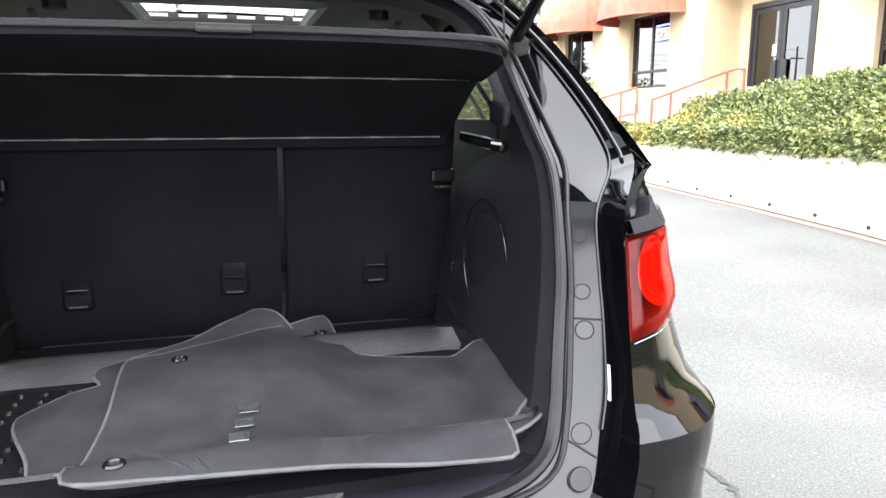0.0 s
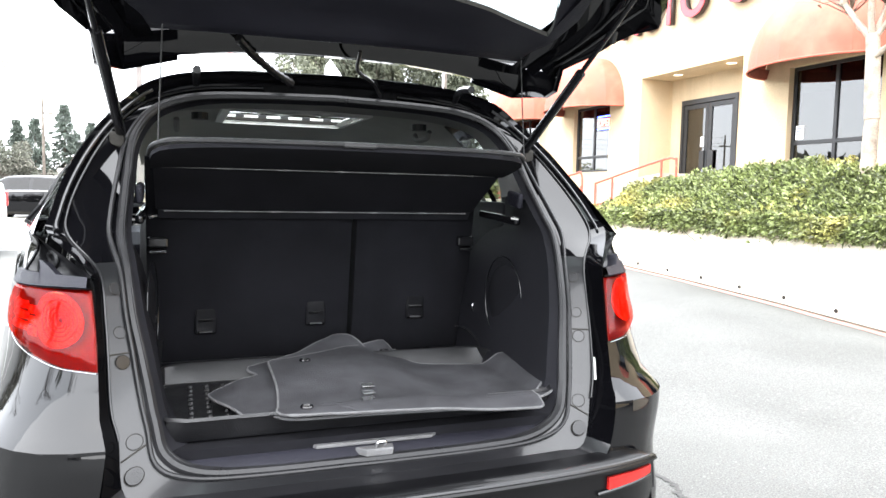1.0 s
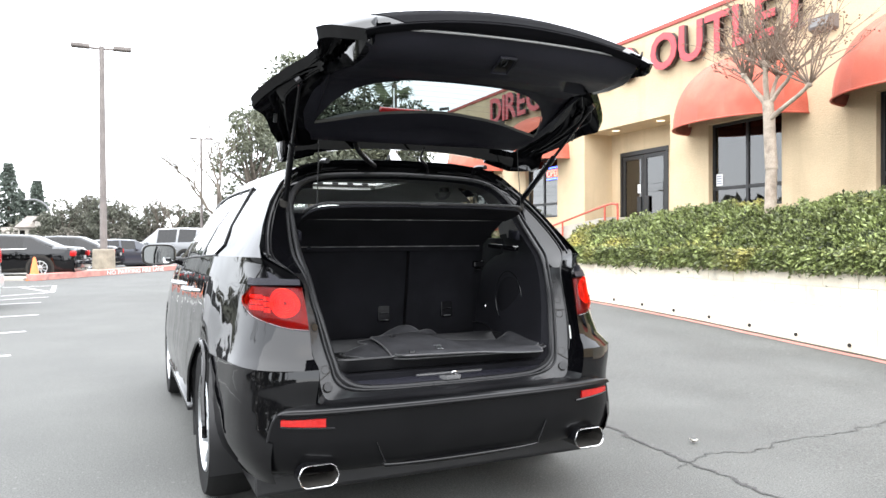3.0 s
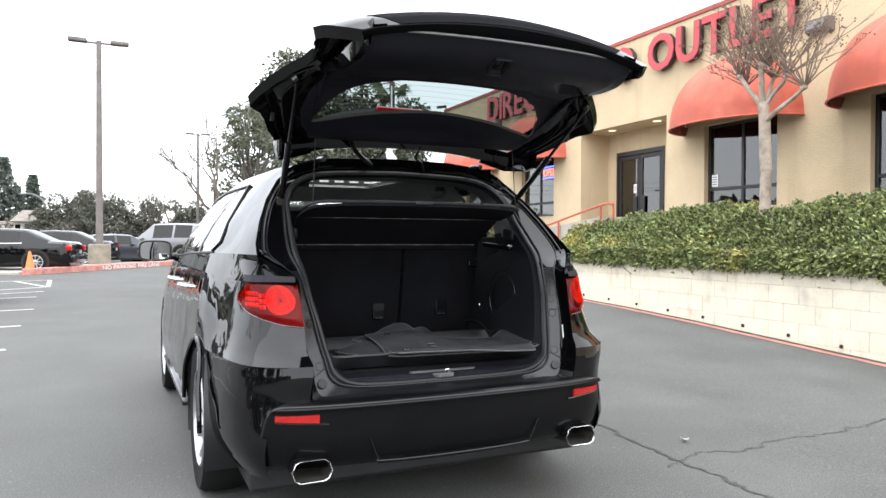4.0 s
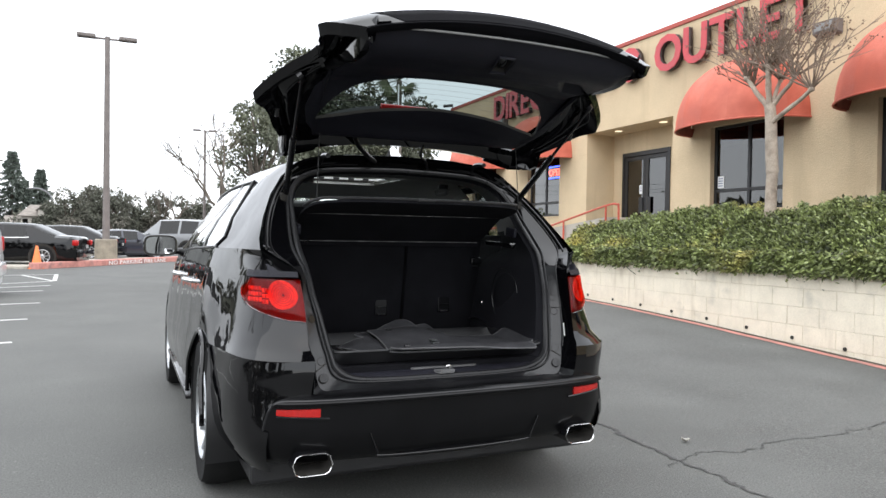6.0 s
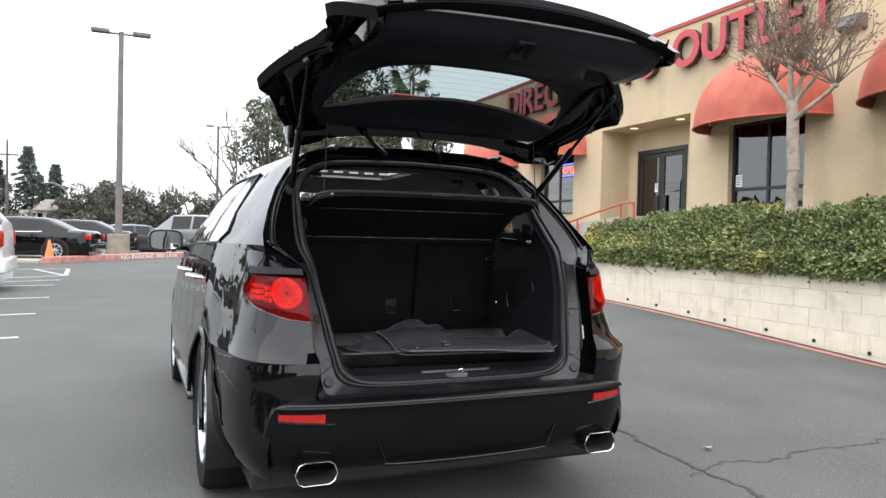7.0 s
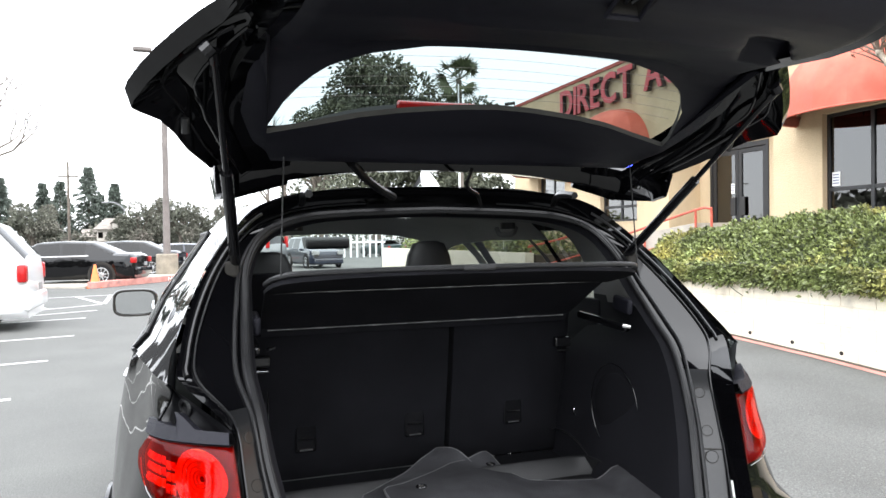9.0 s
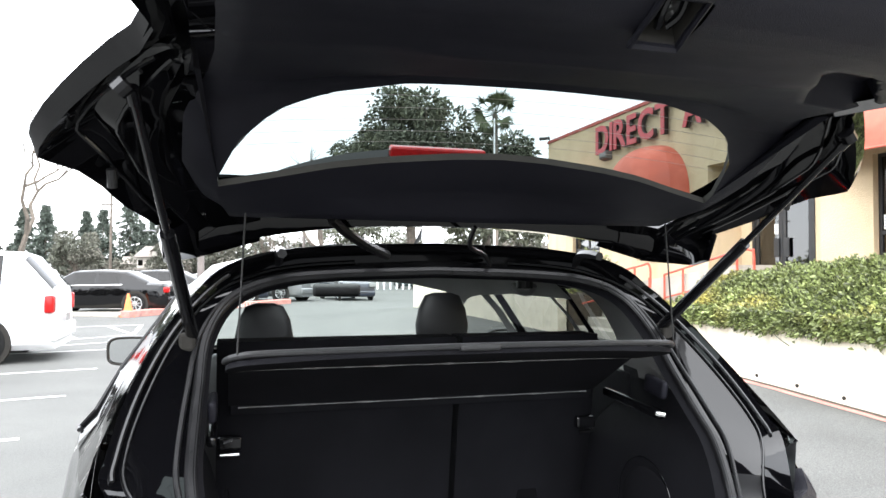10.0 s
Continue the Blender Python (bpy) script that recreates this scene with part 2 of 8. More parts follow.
    neonred=glow("neon_red", (1.0, 0.08, 0.06), 2.2),
    neonblue=glow("neon_blue", (0.06, 0.1, 1.0), 2.0),
    downlight=glow("recess_downlight", (1.0, 0.85, 0.6), 0.5),
)


def wavy(m, scale, strength):
    """Slow unevenness of pressed sheet metal, seen in the mirrored surroundings."""
    n, l = m.node_tree.nodes, m.node_tree.links
    tc, wave, b = n.new("ShaderNodeTexCoord"), n.new("ShaderNodeTexNoise"), n.new("ShaderNodeBump")
    wave.inputs["Scale"].default_value, wave.inputs["Detail"].default_value = scale, 1.5
    b.inputs["Strength"].default_value, b.inputs["Distance"].default_value = strength, 0.02
    l.new(tc.outputs["Object"], wave.inputs["Vector"])
    l.new(wave.outputs["Fac"], b.inputs["Height"])
    l.new(b.outputs[0], n["Principled BSDF"].inputs["Coat Normal"])


def streaked(m, color, stretch, at):
    """Rain streaks of dirt running down a wall."""
    n, l = m.node_tree.nodes, m.node_tree.links
    b = n["Principled BSDF"]
    geo, mp, tex, edge, mix = (n.new("ShaderNode" + k) for k in ("NewGeometry", "Mapping", "TexNoise", "MapRange", "Mix"))
    mp.inputs["Scale"].default_value = stretch
    tex.inputs["Scale"].default_value, tex.inputs["Detail"].default_value = 1.0, 5
    edge.inputs[1].default_value, edge.inputs[2].default_value, edge.inputs[4].default_value = at, at + 0.16, 0.55
    mix.data_type = "RGBA"
    mix.inputs[7].default_value = (*color, 1)
    l.new(geo.outputs["Position"], mp.inputs["Vector"])
    l.new(mp.outputs[0], tex.inputs["Vector"])
    l.new(tex.outputs["Fac"], edge.inputs[0])
    l.new(edge.outputs[0], mix.inputs[0])
    l.new(b.inputs["Base Color"].links[0].from_socket, mix.inputs[6])
    l.new(mix.outputs[2], b.inputs["Base Color"])


def speckled(m, color, scale, at, much):
    """Grains of stone showing in the surface."""
    n, l = m.node_tree.nodes, m.node_tree.links
    b = n["Principled BSDF"]
    geo, tex, edge, mix = (n.new("ShaderNode" + k) for k in ("NewGeometry", "TexNoise", "MapRange", "Mix"))
    tex.inputs["Scale"].default_value, tex.inputs["Detail"].default_value = scale, 2
    edge.inputs[1].default_value, edge.inputs[2].default_value, edge.inputs[4].default_value = at, at + 0.07, much
    mix.data_type = "RGBA"
    mix.inputs[7].default_value = (*color, 1)
    l.new(geo.outputs["Position"], tex.inputs["Vector"])
    l.new(tex.outputs["Fac"], edge.inputs[0])
    l.new(edge.outputs[0], mix.inputs[0])
    l.new(b.inputs["Base Color"].links[0].from_socket, mix.inputs[6])
    l.new(mix.outputs[2], b.inputs["Base Color"])


speckled(M["asphalt"], (0.18, 0.18, 0.172), 70, 0.6, 0.42)
speckled(M["asphalt"], (0.045, 0.045, 0.044), 55, 0.62, 0.45)
speckled(M["asphalt"], (0.2, 0.2, 0.19), 36, 0.655, 0.5)
streaked(M["block"], (0.5, 0.43, 0.32), (9.0, 9.0, 1.3), 0.58)
streaked(M["stucco"], (0.47, 0.37, 0.24), (3.0, 3.0, 0.3), 0.56)
wavy(M["paint"], 3.2, 0.5)
M["lens"] = glass("red_lamp_lens", (0.97, 0.155, 0.045), 0.24)
M["roofglass"] = glass("sunroof_glass", (0.55, 0.58, 0.57), 1.0)


# ---------------------------------------------------------------- building helpers
def part(name, bm, material, parent=None, label="", smooth=False, pose_at=None, kind=""):
    me = bpy.data.meshes.new(name)
    bm.normal_update()
    bm.to_mesh(me)
    bm.free()
    if material:
        me.materials.append(M[material] if isinstance(material, str) else material)
    if smooth:
        me.shade_smooth()
        me.set_sharp_from_angle(angle=radians(smooth if smooth is not True else 40))
    ob = new(name, me)
    if parent is not None:
        ob.parent = parent
    if pose_at is not None:
        ob.matrix_basis = pose_at
    return tagged(ob, label=label, kind=kind)


def thing(name, label, category, at=None, group="", kind=""):
    ob = new(name)
    ob.empty_display_size = 0.1
    if at is not None:
        ob.matrix_basis = at if isinstance(at, Matrix) else pose(*at)
    return tagged(ob, label, category, group, kind)


def shared(name, me, parent, at):
    ob = new(name, me)
    ob.parent = parent
    ob.matrix_basis = at
    return ob


def box(lo, hi, bevel=0.0, seg=2, bm=None):
    bm = bm or bmesh.new()
    made = bmesh.ops.create_cube(bm, size=1)
    for v in made["verts"]:
        for a in range(3):
            v.co[a] = (lo[a] + hi[a]) / 2 + v.co[a] * (hi[a] - lo[a])
    if bevel:
        bmesh.ops.bevel(bm, geom=list({e for v in made["verts"] for e in v.link_edges}), offset=bevel, segments=seg, affect="EDGES", profile=0.5)
    return bm


def grid(rows, bm=None, close=False, skip=None, keep=None):
    """A sheet of quads through rows of points."""
    bm = bm or bmesh.new()
    vs = [[bm.verts.new(p) for p in r] for r in rows]
    for i in range(len(rows) - 1):
        n = len(rows[i])
        for j in range(n if close else n - 1):
            if skip and skip(i, j):
                continue
            if keep and not keep(i, j):
                continue
            q = [vs[i][j], vs[i][(j + 1) % n], vs[i + 1][(j + 1) % n], vs[i + 1][j]]
            try:
                bm.faces.new(q)
            except ValueError:
                pass
    loose = [v for v in bm.verts if not v.link_faces]
    bmesh.ops.delete(bm, geom=loose, context="VERTS")
    return bm


def outward(bm):
    bmesh.ops.recalc_face_normals(bm, faces=bm.faces)
    return bm


def thicken(bm, t):
    """Gives a sheet a thickness t, away from its normals."""
    bm.normal_update()
    bmesh.ops.solidify(bm, geom=list(bm.faces), thickness=t)
    return outward(bm)


def tube(points, r, n=8, closed=False, bm=None, caps=True):
    """A round bar along points; r a number or one for each point."""
    bm = bm or bmesh.new()
    pts = [Vector(p) for p in points]
    rings, ref = [], None
    for i, p in enumerate(pts):
        a = pts[i - 1] if (i or closed) else p
        b = pts[(i + 1) % len(pts)] if (i < len(pts) - 1 or closed) else p
        d = (b - a).normalized()
        if ref is None:
            ref = d.orthogonal().normalized()
        ref = (ref - d * ref.dot(d)).normalized()
        side = d.cross(ref)
        rad = r if isinstance(r, (int, float)) else r[i]
        rings.append([p + (ref * math.cos(k * math.tau / n) + side * math.sin(k * math.tau / n)) * rad for k in range(n)])
    if closed:
        rings.append(rings[0])
    vs = [[bm.verts.new(q) for q in ring] for ring in (rings[:-1] if closed else rings)]
    if closed:
        vs.append(vs[0])
    for i in range(len(vs) - 1):
        for j in range(n):
            bm.faces.new([vs[i][j], vs[i][(j + 1) % n], vs[i + 1][(j + 1) % n], vs[i + 1][j]])
    if caps and not closed:
        bm.faces.new(vs[0][::-1])
        bm.faces.new(vs[-1])
    return bm


def spin(profile, n=32, bm=None, closed=False):
    """Turns a profile of (radius, height) about the x axis."""
    bm = bm or bmesh.new()
    rings = [[(h, r * math.cos(k * math.tau / n), r * math.sin(k * math.tau / n)) for k in range(n)] for r, h in profile]
    if closed:
        rings.append(rings[0])
    return outward(grid(rings, bm, close=True))


def prism(outline, z0, z1, bevel=0.0, seg=1):
    """A slab from an outline in x, y."""
    bm = bmesh.new()
    f = bm.faces.new([bm.verts.new((x, y, z0)) for x, y in outline])
    up = bmesh.ops.extrude_face_region(bm, geom=[f])
    for v in up["geom"]:
        if isinstance(v, bmesh.types.BMVert):
            v.co.z = z1
    outward(bm)
    if bevel:
        bmesh.ops.bevel(bm, geom=list(bm.edges), offset=bevel, segments=seg, affect="EDGES", profile=0.5)
    return bm


def turned(bm, m):
    bmesh.ops.transform(bm, matrix=m, verts=bm.verts)
    return bm


def curve(points, per=6, closed=False):
    """A smooth line through the points, per steps between each two."""
    p = [Vector(q) for q in points]
    n, out = len(p), []
    for i in range(n if closed else n - 1):
        a = p[i - 1] if (i or closed) else p[0] * 2 - p[1]
        b, c = p[i], p[(i + 1) % n]
        d = p[(i + 2) % n] if (i + 2 < n or closed) else c * 2 - b
        for k in range(per):
            t = k / per
            out.append(0.5 * (2 * b + (c - a) * t + (2 * a - 5 * b + 4 * c - d) * t * t + (3 * b - a - 3 * c + d) * t ** 3))
    if not closed:
        out.append(p[-1])
    return out


def even(points, n):
    """n points evenly spread along a line."""
    p = [Vector(q) for q in points]
    run = [0.0]
    for a, b in zip(p, p[1:]):
        run.append(run[-1] + (b - a).length)
    out, j = [], 0
    for i in range(n):
        s = run[-1] * i / (n - 1)
        while j < len(p) - 2 and run[j + 1] < s:
            j += 1
        t = (s - run[j]) / max(1e-9, run[j + 1] - run[j])
        out.append(p[j].lerp(p[j + 1], min(1, t)))
    return out


def interp(x, xs, ys):
    return float(np.interp(x, xs, ys))


def smooth(t):
    t = max(0.0, min(1.0, t))
    return t * t * (3 - 2 * t)


def mirror_x(bm):
    for v in bm.verts:
        v.co.x = -v.co.x
    bmesh.ops.reverse_faces(bm, faces=bm.faces)
    return bm


def letters(text, size, depth, fill="FULL"):
    """Text as a mesh in the x, y plane, from the built-in font."""
    data = bpy.data.curves.new("text", "FONT")
    data.body, data.size, data.extrude = text, size, depth
    data.resolution_u = 3
    ob = bpy.data.objects.new("text", data)
    scene.collection.objects.link(ob)
    bpy.context.view_layer.update()
    me = bpy.data.meshes.new_from_object(ob.evaluated_get(bpy.context.evaluated_depsgraph_get()))
    bm = bmesh.new()
    bm.from_mesh(me)
    bpy.data.objects.remove(ob)
    bpy.data.curves.remove(data)
    bpy.data.meshes.remove(me)
    return bm


rnd = random.Random(7)
# ================================================================ ground
def ground_z(x, y):
    """The lot is flat under the car and climbs gently along the planter wall."""
    rise = interp(y, [-3.0, 1.3, 2.4, 4.4, 6.0, 7.0, 9.5], [-0.2, 0.0, 0.062, 0.178, 0.25, 0.28, 0.385])
    rise *= 1 - smooth((y - 20) / 12)
    return rise * smooth((x - 1.9) / 3.4)


steps_x = [-600, -300, -150, -80, -40, -20, -12, -8, -6] + [-5 + k * 0.5 for k in range(27)] + [9, 10, 12, 15, 20, 40, 80, 150, 300, 600]
steps_y = [-600, -300, -150, -60, -30, -15, -9] + [-6 + k * 0.6 for k in range(48)] + [24, 26, 28, 30, 33, 40, 60, 100, 200, 400, 700]
bm = grid([[(x, y, ground_z(x, y)) for x in steps_x] for y in steps_y])
tagged(part("ground", bm, "asphalt", smooth=True), "worn grey asphalt of a sloping parking lot", "ground", kind="structure")


def strip(a, b, w, lift=0.004, n=12, wobble=0.0):
    """A painted or tarred stripe lying on the ground from a to b."""
    a, b = Vector((*a, 0)), Vector((*b, 0))
    side = (b - a).normalized().cross(Vector((0, 0, 1))) * w / 2
    rows = []
    for i in range(n + 1):
        p = a.lerp(b, i / n)
        k = 1 + wobble * rnd.uniform(-1, 1)
        off = side.normalized() * wobble * 0.03 * rnd.uniform(-1, 1)
        rows.append([(*(p + off + side * s * k).xy, ground_z(*(p + off + side * s * k).xy) + lift) for s in (-1, 1)])
    return grid(rows)


# parking lines over on the open side
for x, y in ((-2.52, 6.6), (-2.63, 9.05), (-2.72, 11.7), (-2.95, 14.7)):
    tagged(part("parking_line", strip((x, y), (x - 5.2, y - 1.25), 0.11), "line"), "worn white parking stall line on the asphalt", "road marking", group="stall lines", kind="structure")
hatch_lines = [((-2.95, 16.4), (-8.2, 13.4)), ((-3.0, 18.1), (-8.2, 13.85)), ((-3.2, 21.4), (-8.4, 20.1)), ((-3.0, 18.1), (-3.2, 21.4)), ((-3.0, 18.1), (-4.06, 21.1)), ((-4.1, 17.2), (-5.5, 20.8)), ((-5.3, 16.2), (-6.9, 20.4))]
for a, b in hatch_lines:
    tagged(part("parking_line", strip(a, b, 0.11), "line"), "worn white hatched parking line on the asphalt", "road marking", group="hatched lines", kind="structure")

# tarred cracks in the asphalt
crack_runs = [(0.017, [(1.66, 1.6), (1.633, 1.236), (1.58, 0.712), (1.566, 0.339), (1.545, -0.225), (1.5, -0.7), (1.4, -1.2)]),
              (0.007, [(1.4, 0.3), (1.57, 0.36), (1.68, 0.42), (1.817, 0.435), (1.98, 0.38), (2.156, 0.364), (2.38, 0.43), (2.603, 0.452), (2.85, 0.43), (3.075, 0.443), (3.36, 0.503)]),
              (0.008, [(3.3, 0.44), (3.55, 0.53), (3.7, 0.56), (3.9, 0.58)])]
for wide_by, run in crack_runs:
    pts = even(curve([(x, y, 0) for x, y in run], 8), 40 * len(run))
    rows = []
    for i, p in enumerate(pts):
        d = (pts[min(i + 1, len(pts) - 1)] - pts[max(i - 1, 0)]).normalized().cross(Vector((0, 0, 1)))
        w = wide_by * (0.35 + 1.3 * abs(noise.noise((p.x * 14, p.y * 14, 0.7)) + noise.noise((p.x * 40, p.y * 40, 4.0)) * 0.7)) * rnd.uniform(0.55, 1.35) * min(1.0, i / 12, (len(pts) - 1 - i) / 12)
        p = p + d * (0.05 * noise.noise((p.x * 9, p.y * 9, 2.0)) + 0.016 * noise.noise((p.x * 33, p.y * 33, 5.0)))
        rows.append([(*(p + d * s * w).xy, ground_z(*p.xy) + 0.004) for s in (-1, 1)])
    tagged(part("asphalt_crack", grid(rows), "crack"), "thin dark crack running across the asphalt", "crack", kind="structure")

# a dry curled leaf on the ground
rows = [[(0.03 * (u - 0.5) * math.sin(math.pi * (0.1 + 0.8 * v)) * 2, 0.09 * (v - 0.5), 0.012 + 0.05 * abs(u - 0.5) ** 1.2 + 0.02 * (v - 0.5) ** 2 * 4) for u in np.linspace(0, 1, 5)] for v in np.linspace(0, 1, 7)]
leafling = part("dry_leaf", thicken(grid(rows), 0.001), "paleleaf", smooth=True, pose_at=pose(1.87, 0.64, 0.0, 8, 0, 70) @ Matrix.Scale(0.6, 4))
tagged(leafling, "curled pale dry leaf lying on the asphalt", "leaf")

# ================================================================ planter wall of painted blocks
WX, WTOP, COURSE, BLOCK = 5.7, 0.957, 0.212, 0.42


def block_wall(name, label, y0, y1, courses=5, x=WX, top=WTOP):
    wall = tagged(part(name, box((x + 0.0105, y0, top - COURSE * courses - 0.25), (x + 0.19, y1, top - 0.005)), "mortar"), label, "wall", kind="structure")
    bm = box((0.004, 0.002, 0.002), (0.2, BLOCK - 0.0015, COURSE - 0.002), 0.0025, 1)
    me = bpy.data.meshes.new("block")
    bm.to_mesh(me)
    bm.free()
    me.materials.append(M["block"])
    for c in range(courses):
        start = y0 - (BLOCK / 2 if c % 2 else 0)
        count = int(math.ceil((y1 - start) / BLOCK))
        for k in range(count):
            a = start + k * BLOCK
            lo, hi = max(a, y0), min(a + BLOCK, y1)
            if hi - lo < 0.06:
                continue
            ob = shared("block", me, wall, pose(x + rnd.uniform(-0.002, 0.002), lo, top - COURSE * (c + 1), 0, 0, rnd.uniform(-0.12, 0.12)))
            ob.scale = (1, (hi - lo) / BLOCK, 1)
    return wall


block_wall("wall_planter", "cream painted concrete block retaining wall with drain holes", -3.6, 8.9)
for k in range(18):
    y = -2.93 + k * 0.6635
    z = ground_z(WX, y) + 0.072
    if z < WTOP - 0.1:
        bm = tube([(WX - 0.006, y, z), (WX + 0.05, y, z)], 0.022, 12)
        tagged(part("drain_hole", bm, "hole"), "small round dark drain hole in the planter wall", "drain hole", group="drain holes")
# the red painted line at the wall's foot, and the dirt between
for off, w, m, nm, lab in ((-0.15, 0.11, "redline", "red_kerb_line", "faded red painted fire lane line along the planter wall"), (-0.045, 0.09, "soil", "gutter_dirt", "dark dirt strip gathered at the wall's foot")):
    rows = []
    for k in range(60):
        y = -3.6 + k * 0.212
        j = rnd.uniform(-0.006, 0.006)
        rows.append([(WX + off - w / 2 + j, y, ground_z(WX + off, y) + 0.005), (WX + off + w / 2 + j, y, ground_z(WX + off, y) + 0.005)])
    tagged(part(nm, grid(rows), m), lab, "road marking", kind="structure")
# the second planter beyond the steps
block_wall("wall_planter_far", "cream painted block wall of the far planter", 11.9, 24.0, 4, x=5.6, top=1.2)

# planter soil
for y0, y1, z in ((-3.6, 8.85, 0.93), (12.0, 24.0, 1.15)):
    bm = box((WX + 0.19, y0, 0.2), (7.3 if y0 < 0 else 8.65, y1, z), 0.01)
    tagged(part("planter_soil", bm, "soil"), "dark soil bed behind the planter wall", "soil", kind="structure")


# ================================================================ hedge
def leaf_sheet(points, size, name, material, parent=None, kind="stuff", droop=0.3, long=2.1):
    """Many small folded leaves as one mesh: points of (place, normal)."""
    verts, faces = [], []
    for p, nrm in points:
        nrm = Vector(nrm)
        d = (nrm + Vector((rnd.uniform(-1, 1), rnd.uniform(-1, 1), rnd.uniform(-1, 0.8))) * 0.9).normalized()
        side = d.cross(Vector((rnd.uniform(-1, 1), rnd.uniform(-1, 1), rnd.uniform(-1, 1)))).normalized()
        up = side.cross(d) * 0.25
        s = size * rnd.uniform(0.6, 1.3)
        p = Vector(p)
        k = len(verts)
        verts += [p, p + d * s * long * 0.5 + side * s * 0.5 + up * s, p + d * s * long - Vector((0, 0, droop * s)), p + d * s * long * 0.5 - side * s * 0.5 + up * s]
        faces += [(k, k + 1, k + 2), (k, k + 2, k + 3)]
    me = bpy.data.meshes.new(name)
    me.from_pydata(verts, [], faces)
    me.materials.append(M[material])
    ob = new(name, me)
    if parent:
        ob.parent = parent
    return tagged(ob, kind=kind)


def hedge_top(x, y):
    """Height of the mounded shrubs over the bed."""
    across = (x - 5.72) / 1.75
    crest = interp(y, [0.0, 3.2, 3.7, 4.2, 4.4, 5.0, 5.7, 6.6, 7.2, 7.8, 8.8, 9.3], [1.9, 1.81, 1.78, 1.72, 1.66, 1.79, 1.78, 1.73, 1.67, 1.61, 1.58, 1.35])
    z = 0.97 + (crest - 0.97) * smooth(across * 1.25)
    return z + 0.05 * noise.noise((x * 2.1, y * 1.7, 0.4)) + 0.05 * noise.noise((x * 4.0, y * 4.0, 2.4))


hedge = thing("hedge", "dense mounded green hedge with yellowish new leaves over the planter wall", "hedge", (0, 0, 0))
# dark sheet below the leaves stands in for the shade in their gaps
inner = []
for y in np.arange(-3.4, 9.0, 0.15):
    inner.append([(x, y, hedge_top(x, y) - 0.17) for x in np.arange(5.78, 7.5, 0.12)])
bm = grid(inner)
part("hedge_core", outward(bm), "twig_gap_shade", hedge, smooth=True)
pts = []
for k in range(72000):
    y = rnd.uniform(-3.4, 9.0) if k % 4 == 0 else rnd.uniform(0.6, 9.0)
    if rnd.random() < 0.26:
        # the front face spills over the wall's top
        zf = rnd.uniform(0.9, 1.14)
        pts.append(((5.75 - 0.14 * rnd.random() + 0.25 * (zf - 0.9) + 0.05 * noise.noise((y * 5, zf * 5, 7.0)), y, zf - 0.05 * rnd.random() + 0.05 * noise.noise((y * 3.5, 0, 1.0)) + 0.03), (-0.9, 0, 0.2)))
    else:
        x = 5.7 + 1.75 * rnd.random() ** 0.9
        z = hedge_top(x, y)
        e = 0.05
        nrm = Vector((-(hedge_top(x + e, y) - z) / e, -(hedge_top(x, y + e) - z) / e, 1)).normalized()
        clump = 0.12 * noise.noise((x * 7, y * 7, 3.3))
        pts.append(((x, y, z - 0.16 * rnd.random() ** 1.4 + clump), nrm))
leaf_sheet(pts, 0.031, "leaves", "leaf", hedge)
# a trailing stem over the wall
tagged(part("ivy_stem", tube(curve([(5.66, 6.05, 1.0), (5.6, 5.95, 0.9), (5.62, 5.85, 0.82), (5.67, 5.78, 0.76)], 5), 0.005, 5), "twig_gap_shade", hedge))
# shrubs in the far planter
far_shrub = thing("planter_shrubs", "leafy green and yellow shrubs growing in the far planter", "shrub", (0, 0, 0))
pts = []
for k in range(9000):
    y = rnd.uniform(12.2, 22.5)
    h = 0.55 + 0.35 * math.sin(y * 1.4) ** 2 + 0.5 * smooth((y - 15) / 2) * (0.5 + 0.5 * math.sin(y * 2.2))
    a = rnd.uniform(0, math.pi)
    r = rnd.random() ** 0.4
    pts.append(((6.6 + 0.75 * math.cos(a) * r, y, 1.15 + h * math.sin(a) * r), (math.cos(a), 0, math.sin(a))))
leaf_sheet(pts, 0.05, "leaves", "leaf", far_shrub)

# a blue eight-sided yard sign on a stake in the far planter
yard = thing("yard_sign", "small blue octagonal yard sign with white bars on a stake", "sign", (6.0, 13.9, 1.15))
part("stake", tube([(0, 0, -0.1), (0, 0, 0.36)], 0.008, 6), "paper", yard)
bm = tube([(-0.006, 0, 0.5), (0.006, 0, 0.5)], 0.17, 8)
part("sign_face", bm, "signblue", yard)
for z, w in ((0.55, 0.13), (0.5, 0.17), (0.45, 0.11)):
    part("bar", box((-0.012, -w / 2, z - 0.012), (-0.0065, w / 2, z + 0.012)), "paper", yard)


# ================================================================ steps, ramp and rails
for k in range(4):
    z = 0.36 + 0.17 * (k + 1)
    bm = box((5.95 + k * 0.32, 9.0, 0.1), (5.95 + (k + 1) * 0.32 + (0.4 if k == 3 else 0), 11.9, z), 0.008)
    tagged(part("step", bm, "concrete"), "grey concrete step leading up to the entrance", "step", group="entrance steps", kind="structure")
rows = [[(7.5, 11.9, 0.72), (8.68, 11.9, 0.72)], [(7.5, 8.9, 1.04), (8.68, 8.9, 1.04)]]
tagged(part("ramp", thicken(grid(rows), 0.7), "concrete"), "grey concrete ramp along the shop front", "ramp", kind="structure")
tagged(part("landing", box((7.3, 5.0, 0.2), (8.69, 8.9, 1.045)), "concrete"), "grey concrete landing before the doors", "landing", kind="structure")


